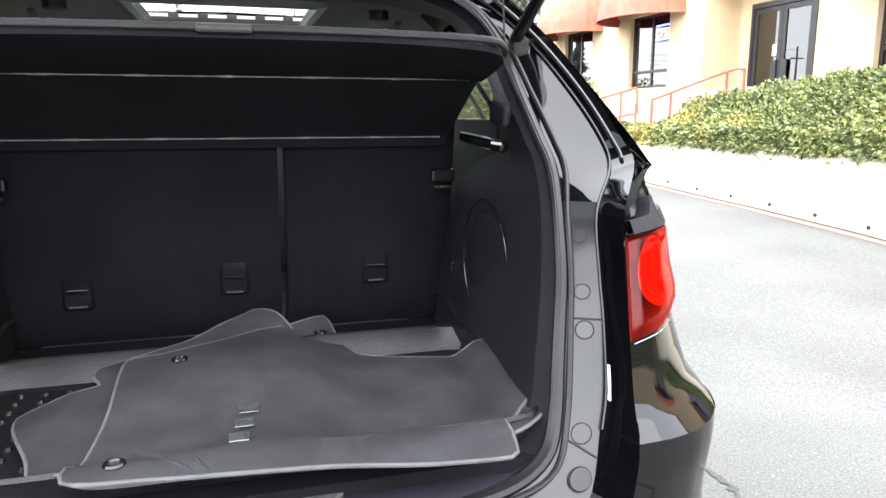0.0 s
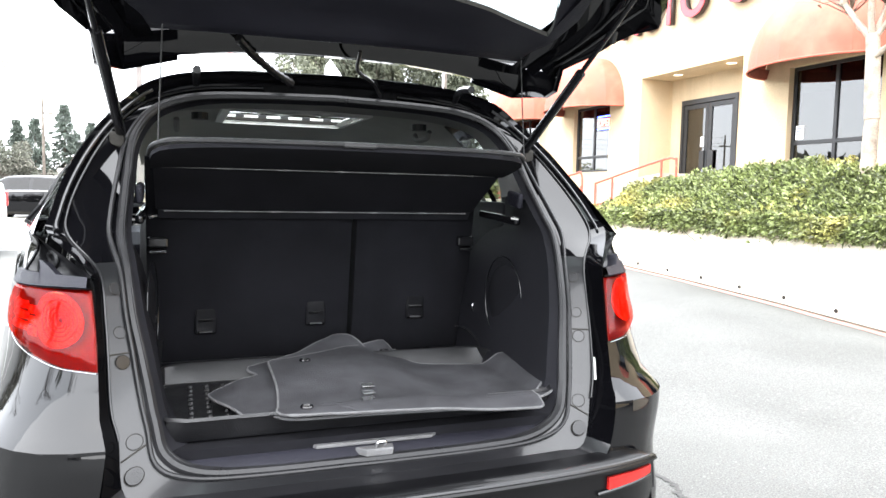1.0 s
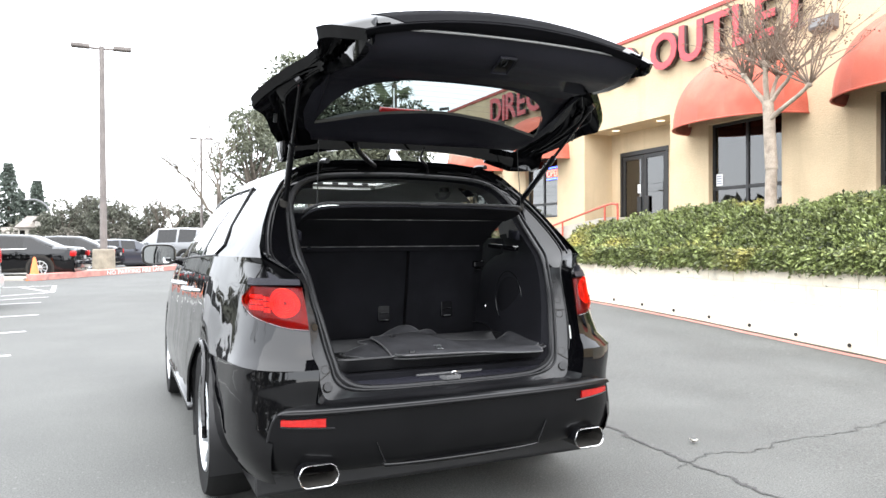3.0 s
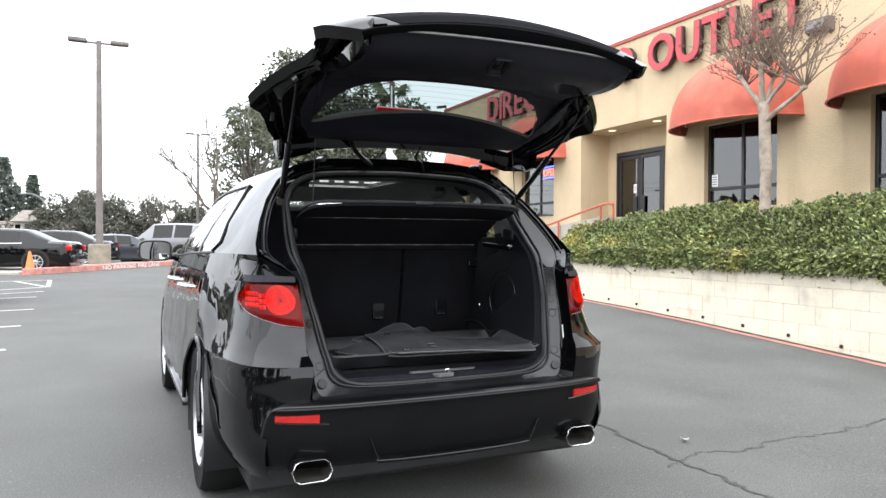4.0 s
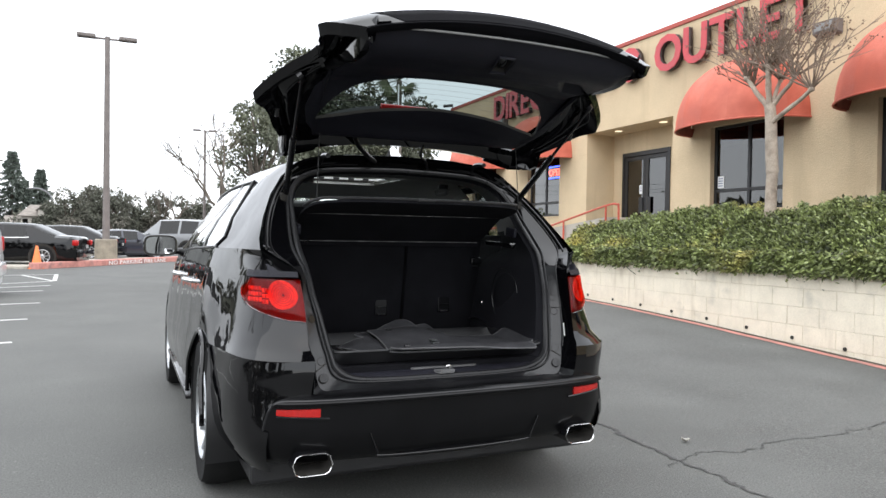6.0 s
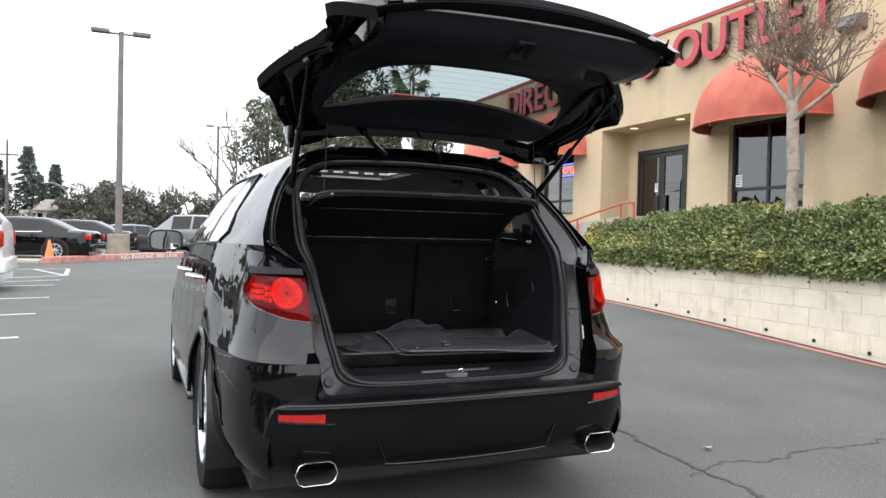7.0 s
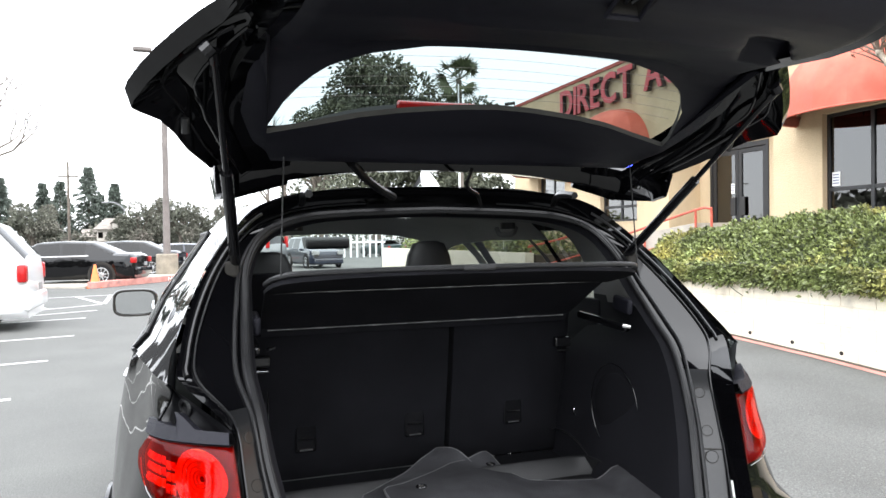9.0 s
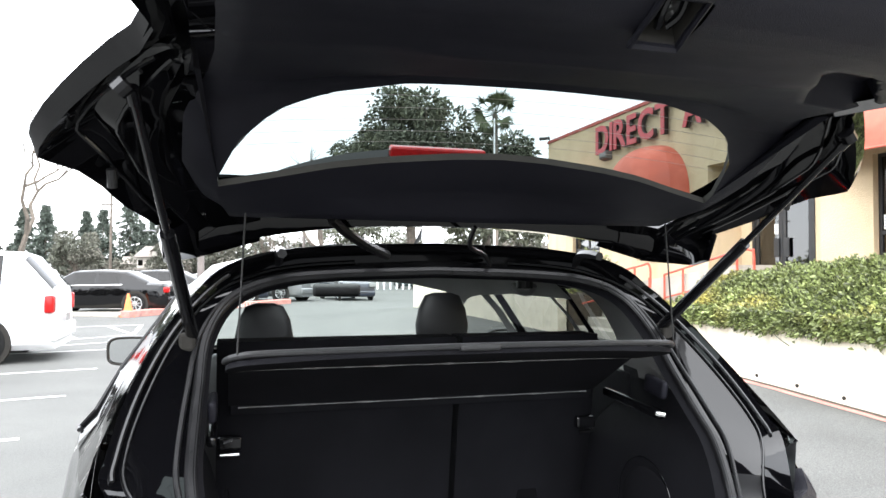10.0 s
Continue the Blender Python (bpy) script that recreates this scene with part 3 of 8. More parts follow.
def handrail(label, top, posts, low=True):
    r = thing("handrail", label, "handrail", (0, 0, 0), group="handrails")
    part("top_rail", tube(curve(top, 5), 0.022, 8), "rail", r, smooth=True)
    if low:
        part("lower_rail", tube(curve([(x, y, z - 0.45) for x, y, z in top[:-1]], 5), 0.017, 8), "rail", r, smooth=True)
    for x, y, z, z0 in posts:
        part("post", tube([(x, y, z0), (x, y, z)], 0.021, 8), "rail", r, smooth=True)
    return r


handrail("red painted pipe handrail along the entrance ramp",
         [(7.45, 11.0, 1.56), (7.45, 8.95, 1.95), (7.45, 8.55, 1.97), (7.45, 8.5, 1.93), (7.45, 8.49, 1.5)],
         [(7.45, 11.0, 1.56, 0.8), (7.45, 8.9, 1.95, 1.0), (7.45, 8.49, 1.6, 1.0), (7.45, 10.4, 1.67, 0.85)])
handrail("red painted pipe handrail beside the entrance steps",
         [(5.9, 12.4, 1.32), (6.3, 11.9, 1.45), (7.0, 11.2, 1.72), (7.15, 11.05, 1.74), (7.16, 11.03, 1.3)],
         [(5.95, 12.35, 1.33, 0.35), (6.95, 11.25, 1.7, 0.8), (7.15, 11.05, 1.5, 0.8)])

# ================================================================ shop building
FX, FLOOR, ROOF = 8.7, 1.05, 5.55
Y0, Y1 = -9.0, 19.1
windows = [(-2.0, -0.4), (2.5, 4.14), (5.77, 7.40), (12.49, 14.05), (15.85, 17.45)]
SILL, HEAD = 1.86, 3.42
REC = (8.42, 11.33, 3.79)

building = thing("shop_building", "beige stucco shop building with red trim along the roof", "building", (0, 0, 0))
# the front wall, in piers and bands around its openings
edges_y = sorted({Y0, Y1, REC[0], REC[1], *[y for w in windows for y in w]})
bm = bmesh.new()
for a, b in zip(edges_y, edges_y[1:]):
    if (a, b) in windows:
        box((FX, a, 0.0), (FX + 0.3, b, SILL), bm=bm)
        box((FX, a, HEAD), (FX + 0.3, b, ROOF), bm=bm)
    elif a == REC[0]:
        box((FX, a, REC[2]), (FX + 0.3, b, ROOF), bm=bm)
    else:
        box((FX, a, 0.0), (FX + 0.3, b, ROOF), bm=bm)
bmesh.ops.remove_doubles(bm, verts=bm.verts, dist=0.0005)
part("front_wall", bm, "stucco", building)
part("end_wall", box((FX + 0.3, Y1 - 0.3, 0), (22, Y1, ROOF)), "stucco", building)
part("near_end_wall", box((FX + 0.3, Y0, 0), (22, Y0 + 0.3, ROOF)), "stucco", building)
part("back_wall", box((22, Y0, 0), (22.3, Y1, ROOF)), "stucco", building)
part("roof", box((FX + 0.31, Y0 + 0.31, ROOF - 0.5), (21.99, Y1 - 0.31, ROOF - 0.35)), "houseroof", building)
part("roof_cap", box((FX - 0.03, Y0 - 0.03, ROOF), (FX + 0.34, Y1 + 0.03, ROOF + 0.09), 0.01), "cap", building, "red metal roof cap")
part("end_roof_cap", box((FX + 0.34, Y1 - 0.33, ROOF), (22, Y1 + 0.03, ROOF + 0.09), 0.01), "cap", building)
for z in (3.3,):
    part("stucco_joint", box((FX - 0.004, REC[1] + 0.01, z), (FX + 0.001, 11.9, z + 0.012)), "soffit", building)
# entrance recess
BX = 9.5
part("recess_side", box((FX + 0.3, REC[1], FLOOR - 0.4), (BX + 0.2, REC[1] + 0.2, REC[2] + 0.3)), "stucco", building)
part("recess_side", box((FX + 0.3, REC[0] - 0.2, FLOOR - 0.4), (BX + 0.2, REC[0], REC[2] + 0.3)), "stucco", building)
part("recess_ceiling", box((FX + 0.3, REC[0], REC[2]), (BX + 0.2, REC[1], REC[2] + 0.25)), "soffit", building)
part("recess_floor", box((FX - 0.02, REC[0], FLOOR - 0.4), (BX + 0.2, REC[1], FLOOR)), "concrete", building)
DOOR = (9.36, 10.99, 3.33)
bm = box((BX, REC[0], FLOOR), (BX + 0.2, DOOR[0], REC[2]))
box((BX, DOOR[1], FLOOR), (BX + 0.2, REC[1], REC[2]), bm=bm)
box((BX, DOOR[0], DOOR[2]), (BX + 0.2, DOOR[1], REC[2]), bm=bm)
part("recess_back", bm, "stucco", building)
for y in (9.1, 10.6):
    lamp = tagged(part("recessed_downlight", tube([(9.05, y, REC[2] - 0.004), (9.05, y, REC[2] + 0.02)], 0.09, 16), "downlight"), "round recessed downlight in the entrance ceiling", "ceiling light", group="entrance downlights")

# dim interior behind the glass
part("shop_floor", box((FX + 0.3, Y0 + 0.3, FLOOR - 0.2), (15.0, Y1 - 0.3, FLOOR - 0.01)), "concrete", building)
part("shop_back_wall", box((15.0, Y0 + 0.3, FLOOR), (15.1, Y1 - 0.3, 4.6)), "stucco", building)
part("shop_ceiling", box((BX + 0.2, Y0 + 0.3, 4.1), (15.0, Y1 - 0.3, 4.2)), "housewall", building)


def shop_window(y0, y1, k):
    w = thing("window_%d" % k, "dark framed four-pane shop window under an awning", "window", (0, 0, 0), kind="structure")
    f, t = 0.055, 0.06
    ym, zm = (y0 + y1) / 2, SILL + 0.36
    bars = [(y0, y0 + f, SILL, HEAD), (y1 - f, y1, SILL, HEAD), (y0 + f, y1 - f, SILL, SILL + f), (y0 + f, y1 - f, HEAD - f, HEAD), (ym - 0.03, ym + 0.03, SILL + f, HEAD - f),
            (y0 + f, ym - 0.03, zm - 0.03, zm + 0.03), (ym + 0.03, y1 - f, zm - 0.03, zm + 0.03)]
    for a, b, c, d in bars:
        part("window_frame", box((FX + 0.1, a, c), (FX + 0.1 + t, b, d), 0.004, 1), "frame", w)
    for a, b in ((y0 + f, ym - 0.03), (ym + 0.03, y1 - f)):
        for c, d in ((SILL + f, zm - 0.03), (zm + 0.03, HEAD - f)):
            ob = part("pane", box((FX + 0.125, a, c), (FX + 0.131, b, d)), "shopglass", w)
            ob.visible_shadow = False
    part("window_sill", box((FX - 0.012, y0, SILL - 0.03), (FX + 0.1, y1, SILL + 0.004), 0.004, 1), "stucco", w)
    return w


for k, (a, b) in enumerate(windows):
    shop_window(a, b, k + 1)

# double entrance door
door = thing("door_1", "dark framed double glass entrance door with notices", "door", (0, 0, 0), kind="structure")
a, b, top = DOOR
mid = (a + b) / 2
for lo, hi, z0, z1 in ((a, a + 0.07, FLOOR, top), (b - 0.07, b, FLOOR, top), (a + 0.07, b - 0.07, top - 0.1, top)):
    part("door_frame", box((BX - 0.02, lo, z0), (BX + 0.1, hi, z1), 0.004, 1), "frame", door)
for lo, hi, handle in ((a + 0.075, mid - 0.004, mid - 0.13), (mid + 0.004, b - 0.075, mid + 0.13)):
    leaf = part("door_leaf", None or box((BX + 0.0, lo, FLOOR + 0.01), (BX + 0.05, hi, FLOOR + 0.22), 0.004, 1), "frame", door)
    for y0, y1, z0, z1 in ((lo, lo + 0.09, FLOOR + 0.22, top - 0.11), (hi - 0.09, hi, FLOOR + 0.22, top - 0.11), (lo + 0.09, hi - 0.09, top - 0.2, top - 0.11)):
        part("stile", box((BX, y0, z0), (BX + 0.05, y1, z1), 0.004, 1), "frame", leaf)
    pane = part("pane", box((BX + 0.022, lo + 0.09, FLOOR + 0.22), (BX + 0.028, hi - 0.09, top - 0.2)), "shopglass", leaf)
    pane.visible_shadow = False
    part("pull_plate", box((BX - 0.03, handle - 0.07, FLOOR + 0.85), (BX - 0.001, handle + 0.07, FLOOR + 1.22), 0.01), "frame", leaf)
for y, z, w, h in ((mid - 0.02, FLOOR + 1.38, 0.12, 0.16), (mid + 0.17, FLOOR + 1.4, 0.1, 0.2), (mid - 0.02, FLOOR + 1.62, 0.08, 0.14), (mid - 0.03, FLOOR + 1.85, 0.06, 0.06)):
    n = tagged(part("door_notice", box((BX + 0.012, y - w / 2, z - h / 2), (BX + 0.0205, y + w / 2, z + h / 2)), "paper"), "small white notice stuck on the glass door", "notice", group="door notices")
    for q in range(3):
        part("bar", box((BX + 0.008, y - w * 0.35, z + h * (0.25 - 0.22 * q)), (BX + 0.0115, y + w * 0.35, z + h * (0.33 - 0.22 * q))), "ink", n)
n = tagged(part("window_notice", box((FX + 0.116, 7.17, 2.27), (FX + 0.1245, 7.32, 2.49)), "paper"), "white paper notice taped inside a shop window", "notice")
for q in range(4):
    part("bar", box((FX + 0.11, 7.19, 2.44 - q * 0.045), (FX + 0.1155, 7.3, 2.455 - q * 0.045)), "ink", n)

# neon sign in the window
neon = thing("neon_sign", "lit red and blue neon open sign hanging in a window", "neon sign", (FX + 0.09, 13.12, 2.92))
bm = turned(letters("OPEN", 0.24, 0.006), Matrix.Translation((0, 0, 0)) @ pose(0, 0, 0, 90, 0, -90))
part("lettering", bm, "neonred", neon)
for z0, z1 in ((-0.075, -0.045), (0.215, 0.245)):
    part("neon_bar", box((-0.006, -0.66, z0), (0.006, 0.0, z1), 0.005, 1), "neonblue", neon)
part("hanger", box((0.004, -0.68, -0.1), (0.02, 0.02, -0.09)), "frame", neon)


# ================================================================ awnings
def awning(y):
    """A quarter dome of canvas gores on a bent frame."""
    w = thing("awning", "faded red dome canvas awning over a shop window", "awning", (FX, y, 0), group="dome awnings")
    z0, h, half, out = 3.3, 1.2, 1.33, 1.05
    n, m = 8, 14
    for g in range(n):
        a0, a1 = math.pi * g / n, math.pi * (g + 1) / n
        rows = []
        for i in range(m + 1):
            e = math.pi / 2 * i / m
            row = []
            for s in np.linspace(0, 1, 4):
                a = a0 + (a1 - a0) * s
                sag = 1 - 0.012 * math.sin(math.pi * s)
                r = math.cos(e) ** 0.85 * sag
                row.append((-0.004 - out * r * math.sin(a), half * r * math.cos(a), z0 + h * math.sin(e) ** 0.95))
            rows.append(row)
        bm = grid(rows)
        bmesh.ops.remove_doubles(bm, verts=bm.verts, dist=0.002)
        part("canvas_panel", outward(bm), "canvas", w, smooth=50)
    hem = [(-0.006 - out * math.sin(a), half * math.cos(a), z0) for a in np.linspace(0, math.pi, 40)]
    part("hem_rail", tube(hem, 0.018, 8), "canvas", w, smooth=True)
    # band inside the hem, its darker red painted as shade under the dome
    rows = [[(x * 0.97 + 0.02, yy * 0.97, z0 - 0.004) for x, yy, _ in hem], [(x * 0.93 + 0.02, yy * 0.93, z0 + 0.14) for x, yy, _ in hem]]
    part("hem_band", grid(rows), "canvas_shade", w, "inner hem band with the dome's shade painted dark")
    for e in (0.0, 0.5, 1.0):
        a = math.pi * (0.25 + 0.25 * e)
        rib = [(-0.02 - out * 0.97 * math.cos(t) * math.sin(a), half * 0.97 * math.cos(t) * math.cos(a), z0 + h * 0.97 * math.sin(t)) for t in np.linspace(0, math.pi / 2, 12)]
        part("frame_rib", tube(rib, 0.012, 6), "frame", w)
    return w


for y in (-1.2, 3.32, 6.585, 13.27, 16.65):
    awning(y)

# ================================================================ sign letters, lamps on the wall
SZ, SH = 4.70, 0.69
for word, ya, yb in (("DIRECT", 15.76, 12.42), ("AUTO", 11.95, 9.3), ("OUTLET", 8.8, 5.12)):
    bms = [letters(c, 1.0, 0.0) for c in word]
    spans = [(min(v.co.x for v in b.verts), max(v.co.x for v in b.verts), min(v.co.y for v in b.verts), max(v.co.y for v in b.verts)) for b in bms]
    gap = 0.11
    total = sum(s[1] - s[0] for s in spans) + gap * (len(word) - 1)
    k = (ya - yb) / total
    at = ya
    for c, b, s in zip(word, bms, spans):
        b.free()
        w, height = (s[1] - s[0]) * k, s[3] - s[2]
        letter = thing("sign_letter", "raised red channel letter %s of the shop sign" % c, "sign letter", (FX - 0.05, at, SZ), group="shop sign letters")
        for nm, mt, x0, depth, grow in (("face", "signface", -0.105, 0.008, 0.0), ("return", "signside", -0.045, 0.05, 0.0)):
            g = letters(c, 1.0, depth)
            for v in g.verts:
                v.co = ((v.co.x - s[0]) * k, (v.co.y - s[2]) / height * SH, v.co.z)
            # bolder strokes, as in the block capitals of the sign
            bmesh.ops.remove_doubles(g, verts=g.verts, dist=0.0005)
            g.normal_update()
            for v in g.verts:
                side = Vector((v.normal.x, v.normal.y, 0))
                if side.length > 0.2:
                    v.co += side.normalized() * 0.026
            part(nm, turned(g, pose(x0, 0, 0, 90, 0, -90)), mt, letter)
        at -= (s[1] - s[0] + gap) * k
for y in (4.95, 15.4):
    pack = thing("wall_lamp", "grey boxy floodlight fixed below the shop sign", "wall light", (FX, y, 4.5), group="wall floodlights")
    rows = [[(-0.002, -0.22, 0), (-0.002, 0.22, 0), (-0.002, 0.22, 0.24), (-0.002, -0.22, 0.24)], [(-0.16, -0.2, 0.05), (-0.16, 0.2, 0.05), (-0.16, 0.2, 0.23), (-0.16, -0.2, 0.23)]]
    bm = grid(rows, close=True)
    bm.faces.new([v for v in bm.verts if v.co.x < -0.1][::1])
    bmesh.ops.bevel(bm, geom=list(bm.edges), offset=0.012, segments=2, affect="EDGES")
    part("housing", outward(bm), "pole", pack)
    part("lamp_glass", box((-0.175, -0.15, 0.08), (-0.16, 0.15, 0.2), 0.006), "pillar", pack)
# security camera at the far roof corner
cctv = thing("roof_camera", "small dark security camera on the roof corner", "camera", (FX - 0.05, Y1 - 0.1, ROOF + 0.02))
part("housing", tube([(-0.25, 0.1, 0.12), (0.05, 0.0, 0.16)], 0.05, 10), "frame", cctv)
part("bracket", tube([(0.0, 0.0, 0.15), (0.06, 0.0, 0.05)], 0.015, 6), "frame", cctv)


# ================================================================ trees
def limb(bm, a, b, r0, r1, bend=0.12, n=4, sides=6):
    """A slightly crooked tapering limb; returns its points."""
    a, b = Vector(a), Vector(b)
    L = (b - a).length
    pts = [a.lerp(b, i / n) + (Vector((rnd.uniform(-1, 1), rnd.uniform(-1, 1), rnd.uniform(-0.6, 0.6))) * bend * L / n if 0 < i < n else Vector()) for i in range(n + 1)]
    tube(pts, [r0 + (r1 - r0) * i / n for i in range(n + 1)], sides, bm=bm)
    return pts


def bare_crown(bm, start, direction, length, r, depth, spread=0.7, up=0.25, split=(2, 3), ends=None):
    d = Vector(direction).normalized()
    end = Vector(start) + d * length
    pts = limb(bm, start, end, r, r * 0.62, 0.25, 3, 5 if depth < 2 else 6)
    if depth == 0:
        if ends is not None:
            ends.append(end)
        return
    for k in range(rnd.randint(*split)):
        nd = (d + Vector((rnd.uniform(-1, 1), rnd.uniform(-1, 1), rnd.uniform(-0.7, 0.9))) * spread + Vector((0, 0, up))).normalized()
        bare_crown(bm, pts[-1] if k < 2 else pts[-2], nd, length * rnd.uniform(0.6, 0.85), r * 0.6, depth - 1, spread, up, split, ends)


# the pollarded bare tree in the hedge
myrtle = thing("bare_tree", "pollarded leafless tree with smooth pale bark in the hedge", "tree", (7.0, 4.55, 0.93))
bm = bmesh.new()
limb(bm, (0, 0, 0), (0.02, -0.03, 1.35), 0.085, 0.075, 0.03, 6, 12)
limb(bm, (0.02, -0.03, 1.33), (0.0, 0.02, 2.3), 0.085, 0.075, 0.03, 4, 12)
fork = Vector((0.0, 0.02, 2.22))
knuckles = []
for dy, dz, dx, r in ((0.42, 0.62, -0.1, 0.042), (0.16, 0.66, 0.14, 0.04), (-0.08, 0.72, -0.16, 0.04), (-0.4, 0.5, 0.1, 0.036), (-0.82, 0.48, 0.0, 0.038), (0.05, 0.55, 0.3, 0.034), (0.55, 0.5, 0.2, 0.03)):
    base = fork + Vector((0, 0, -0.22 if dy < -0.5 else 0.0))
    end = base + Vector((dx, dy, dz)) * 0.82
    limb(bm, base, end, r, r * 0.7, 0.12, 4, 8)
    knuckles.append(end)
    bmesh.ops.create_icosphere(bm, subdivisions=1, radius=r * 1.15, matrix=Matrix.Translation(end))
part("trunk", bm, "bark", myrtle, smooth=60)
bm = bmesh.new()
tips = []
for k in knuckles:
    for q in range(17):
        d = Vector((rnd.uniform(-0.75, 0.75), rnd.uniform(-0.9, 0.9), rnd.uniform(0.35, 1.2))).normalized()
        L = rnd.uniform(0.55, 1.25)
        e = k + d * L
        limb(bm, k, e, 0.011, 0.004, 0.14, 4, 4)
        tips.append(e)
        for w in range(3):
            s = k.lerp(e, rnd.uniform(0.45, 0.95))
            t = s + (d + Vector((rnd.uniform(-1, 1), rnd.uniform(-1, 1), rnd.uniform(-0.4, 0.8)))).normalized() * rnd.uniform(0.12, 0.4)
            limb(bm, s, t, 0.005, 0.003, 0.2, 2, 3)
            tips.append(t)
tagged(part("twig_mass", bm, "twigs", myrtle), kind="stuff")
bm = bmesh.new()
for t in tips:
    if rnd.random() < 0.55:
        for q in range(rnd.randint(2, 5)):
            bmesh.ops.create_icosphere(bm, subdivisions=0 or 1, radius=rnd.uniform(0.008, 0.014), matrix=Matrix.Translation(t + Vector((rnd.uniform(-1, 1), rnd.uniform(-1, 1), rnd.uniform(-1, 0.3))) * 0.05))
tagged(part("seed_pod", bm, "seedpod", myrtle), kind="stuff")
# ================================================================ the black car with its tailgate open
CX = -0.015
car = thing("car", "glossy black sport utility car with its tailgate standing open", "car", (CX, 0, 0))


def both(name, build, material, parent=None, label="", smooth=True):
    """A part on the right and its twin on the left."""
    made = []
    for side in (1, -1):
        bm = build()
        if side < 0:
            mirror_x(bm)
        p = parent if parent is not None else car
        made.append(part(name, bm, material, p, label, smooth))
    return made


# ---- body side: rows from sill to roof; each starts at the tailgate opening and runs to y = 1.0
REAR_ROWS = [
    (0.745, [(0.645, 0.085), (0.735, 0.094), (0.80, 0.127), (0.86, 0.205), (0.9, 0.32), (0.925, 0.47), (0.94, 0.62), (0.952, 0.8), (0.957, 1.0)]),
    (0.80, [(0.662, 0.138), (0.752, 0.166), (0.832, 0.255), (0.888, 0.4), (0.923, 0.62), (0.942, 0.8), (0.952, 1.0)]),
    (0.92, [(0.667, 0.176), (0.748, 0.212), (0.832, 0.33), (0.876, 0.5), (0.905, 0.68), (0.925, 0.85), (0.94, 1.0)]),
    (1.00, [(0.672, 0.2), (0.752, 0.25), (0.828, 0.365), (0.867, 0.54), (0.892, 0.7), (0.915, 0.85), (0.93, 1.0)]),
    (1.11, [(0.686, 0.244), (0.766, 0.302), (0.827, 0.4), (0.856, 0.6), (0.875, 0.75), (0.895, 0.88), (0.91, 1.0)]),
    (1.20, [(0.812, 0.385), (0.835, 0.51), (0.852, 0.68), (0.87, 0.84), (0.885, 1.0)]),
    (1.25, [(0.806, 0.45), (0.82, 0.6), (0.832, 0.78), (0.855, 1.0)]),
    (1.35, [(0.775, 0.56), (0.786, 0.68), (0.797, 0.84), (0.817, 1.0)]),
    (1.46, [(0.725, 0.665), (0.732, 0.76), (0.742, 0.87), (0.757, 1.0)]),
    (1.56, [(0.655, 0.755), (0.667, 0.82), (0.681, 0.9), (0.692, 1.0)]),
    (1.64, [(0.57, 0.80), (0.587, 0.86), (0.602, 0.93), (0.612, 1.0)]),
    (1.685, [(0.40, 0.83), (0.412, 0.88), (0.422, 0.94), (0.432, 1.0)]),
    (1.698, [(0.30, 0.838), (0.303, 0.886), (0.306, 0.943), (0.31, 1.0)]),
    (1.705, [(0.0, 0.85), (0.0, 0.9), (0.0, 0.95), (0.0, 1.0)]),
]
NREAR = 17


def wide(x, by=0.028):
    return x + by * smooth((x - 0.74) / 0.16)


def flare(y, z):
    """The sides swell out over the rear wheels and along the doors."""
    return 0.034 * smooth((y - 0.35) / 0.75) * (1 - 0.5 * smooth((z - 1.15) / 0.3)) * (1 - smooth((z - 1.5) / 0.18))


rear_rows = []
for z, pts in REAR_ROWS:
    rear_rows.append([Vector((p.x, p.y, z)) for p in even(curve([(wide(x) + flare(y, z), y, 0) for x, y in pts], 8), NREAR)])
ROW_Z = [z for z, _ in REAR_ROWS]


def quarter(s, z, off=0.0):
    """A point of the rear quarter: s from the tailgate edge (0) to y = 1.0 (1), pushed outward by off."""
    def at(s, z):
        z = max(ROW_Z[0], min(ROW_Z[-1], z))
        k = max(i for i in range(len(ROW_Z)) if ROW_Z[i] <= z + 1e-9)
        k2 = min(k + 1, len(ROW_Z) - 1)
        t = (z - ROW_Z[k]) / max(1e-9, ROW_Z[k2] - ROW_Z[k]) if k2 > k else 0
        f = max(0.0, min(1.0, s)) * (NREAR - 1)
        j = min(int(f), NREAR - 2)
        a = rear_rows[k][j].lerp(rear_rows[k][j + 1], f - j)
        b = rear_rows[k2][j].lerp(rear_rows[k2][j + 1], f - j)
        return a.lerp(b, t)
    p = at(s, z)
    if off:
        ds = at(min(1, s + 0.02), z) - at(max(0, s - 0.02), z)
        dz = at(s, z + 0.01) - at(s, z - 0.01)
        nrm = ds.cross(dz).normalized()
        p = p + nrm * (off if nrm.x > 0 else -off)
    return p


FORE_Y = [1.0, 1.04, 1.1, 1.17, 1.24, 1.31, 1.38, 1.45, 1.495, 1.545, 1.55, 1.556, 1.65, 1.8, 2.0, 2.2, 2.32, 2.376, 2.382, 2.44, 2.6, 2.7, 2.8, 2.9, 3.0, 3.1, 3.2, 3.26, 3.32, 3.38, 3.46, 3.55, 3.65, 3.75, 3.85, 3.95, 4.05, 4.15, 4.25, 4.35, 4.45, 4.52]
GLASS_Z = [1.25, 1.35, 1.46, 1.56, 1.64, 1.685, 1.698, 1.705]
GLASS_X = [wide(x) for x in (0.855, 0.817, 0.757, 0.692, 0.612, 0.432, 0.31, 0.0)]


def belt(y):
    return interp(y, [1.0, 2.0, 3.2, 3.6, 4.52], [1.20, 1.175, 1.13, 1.07, 0.86])


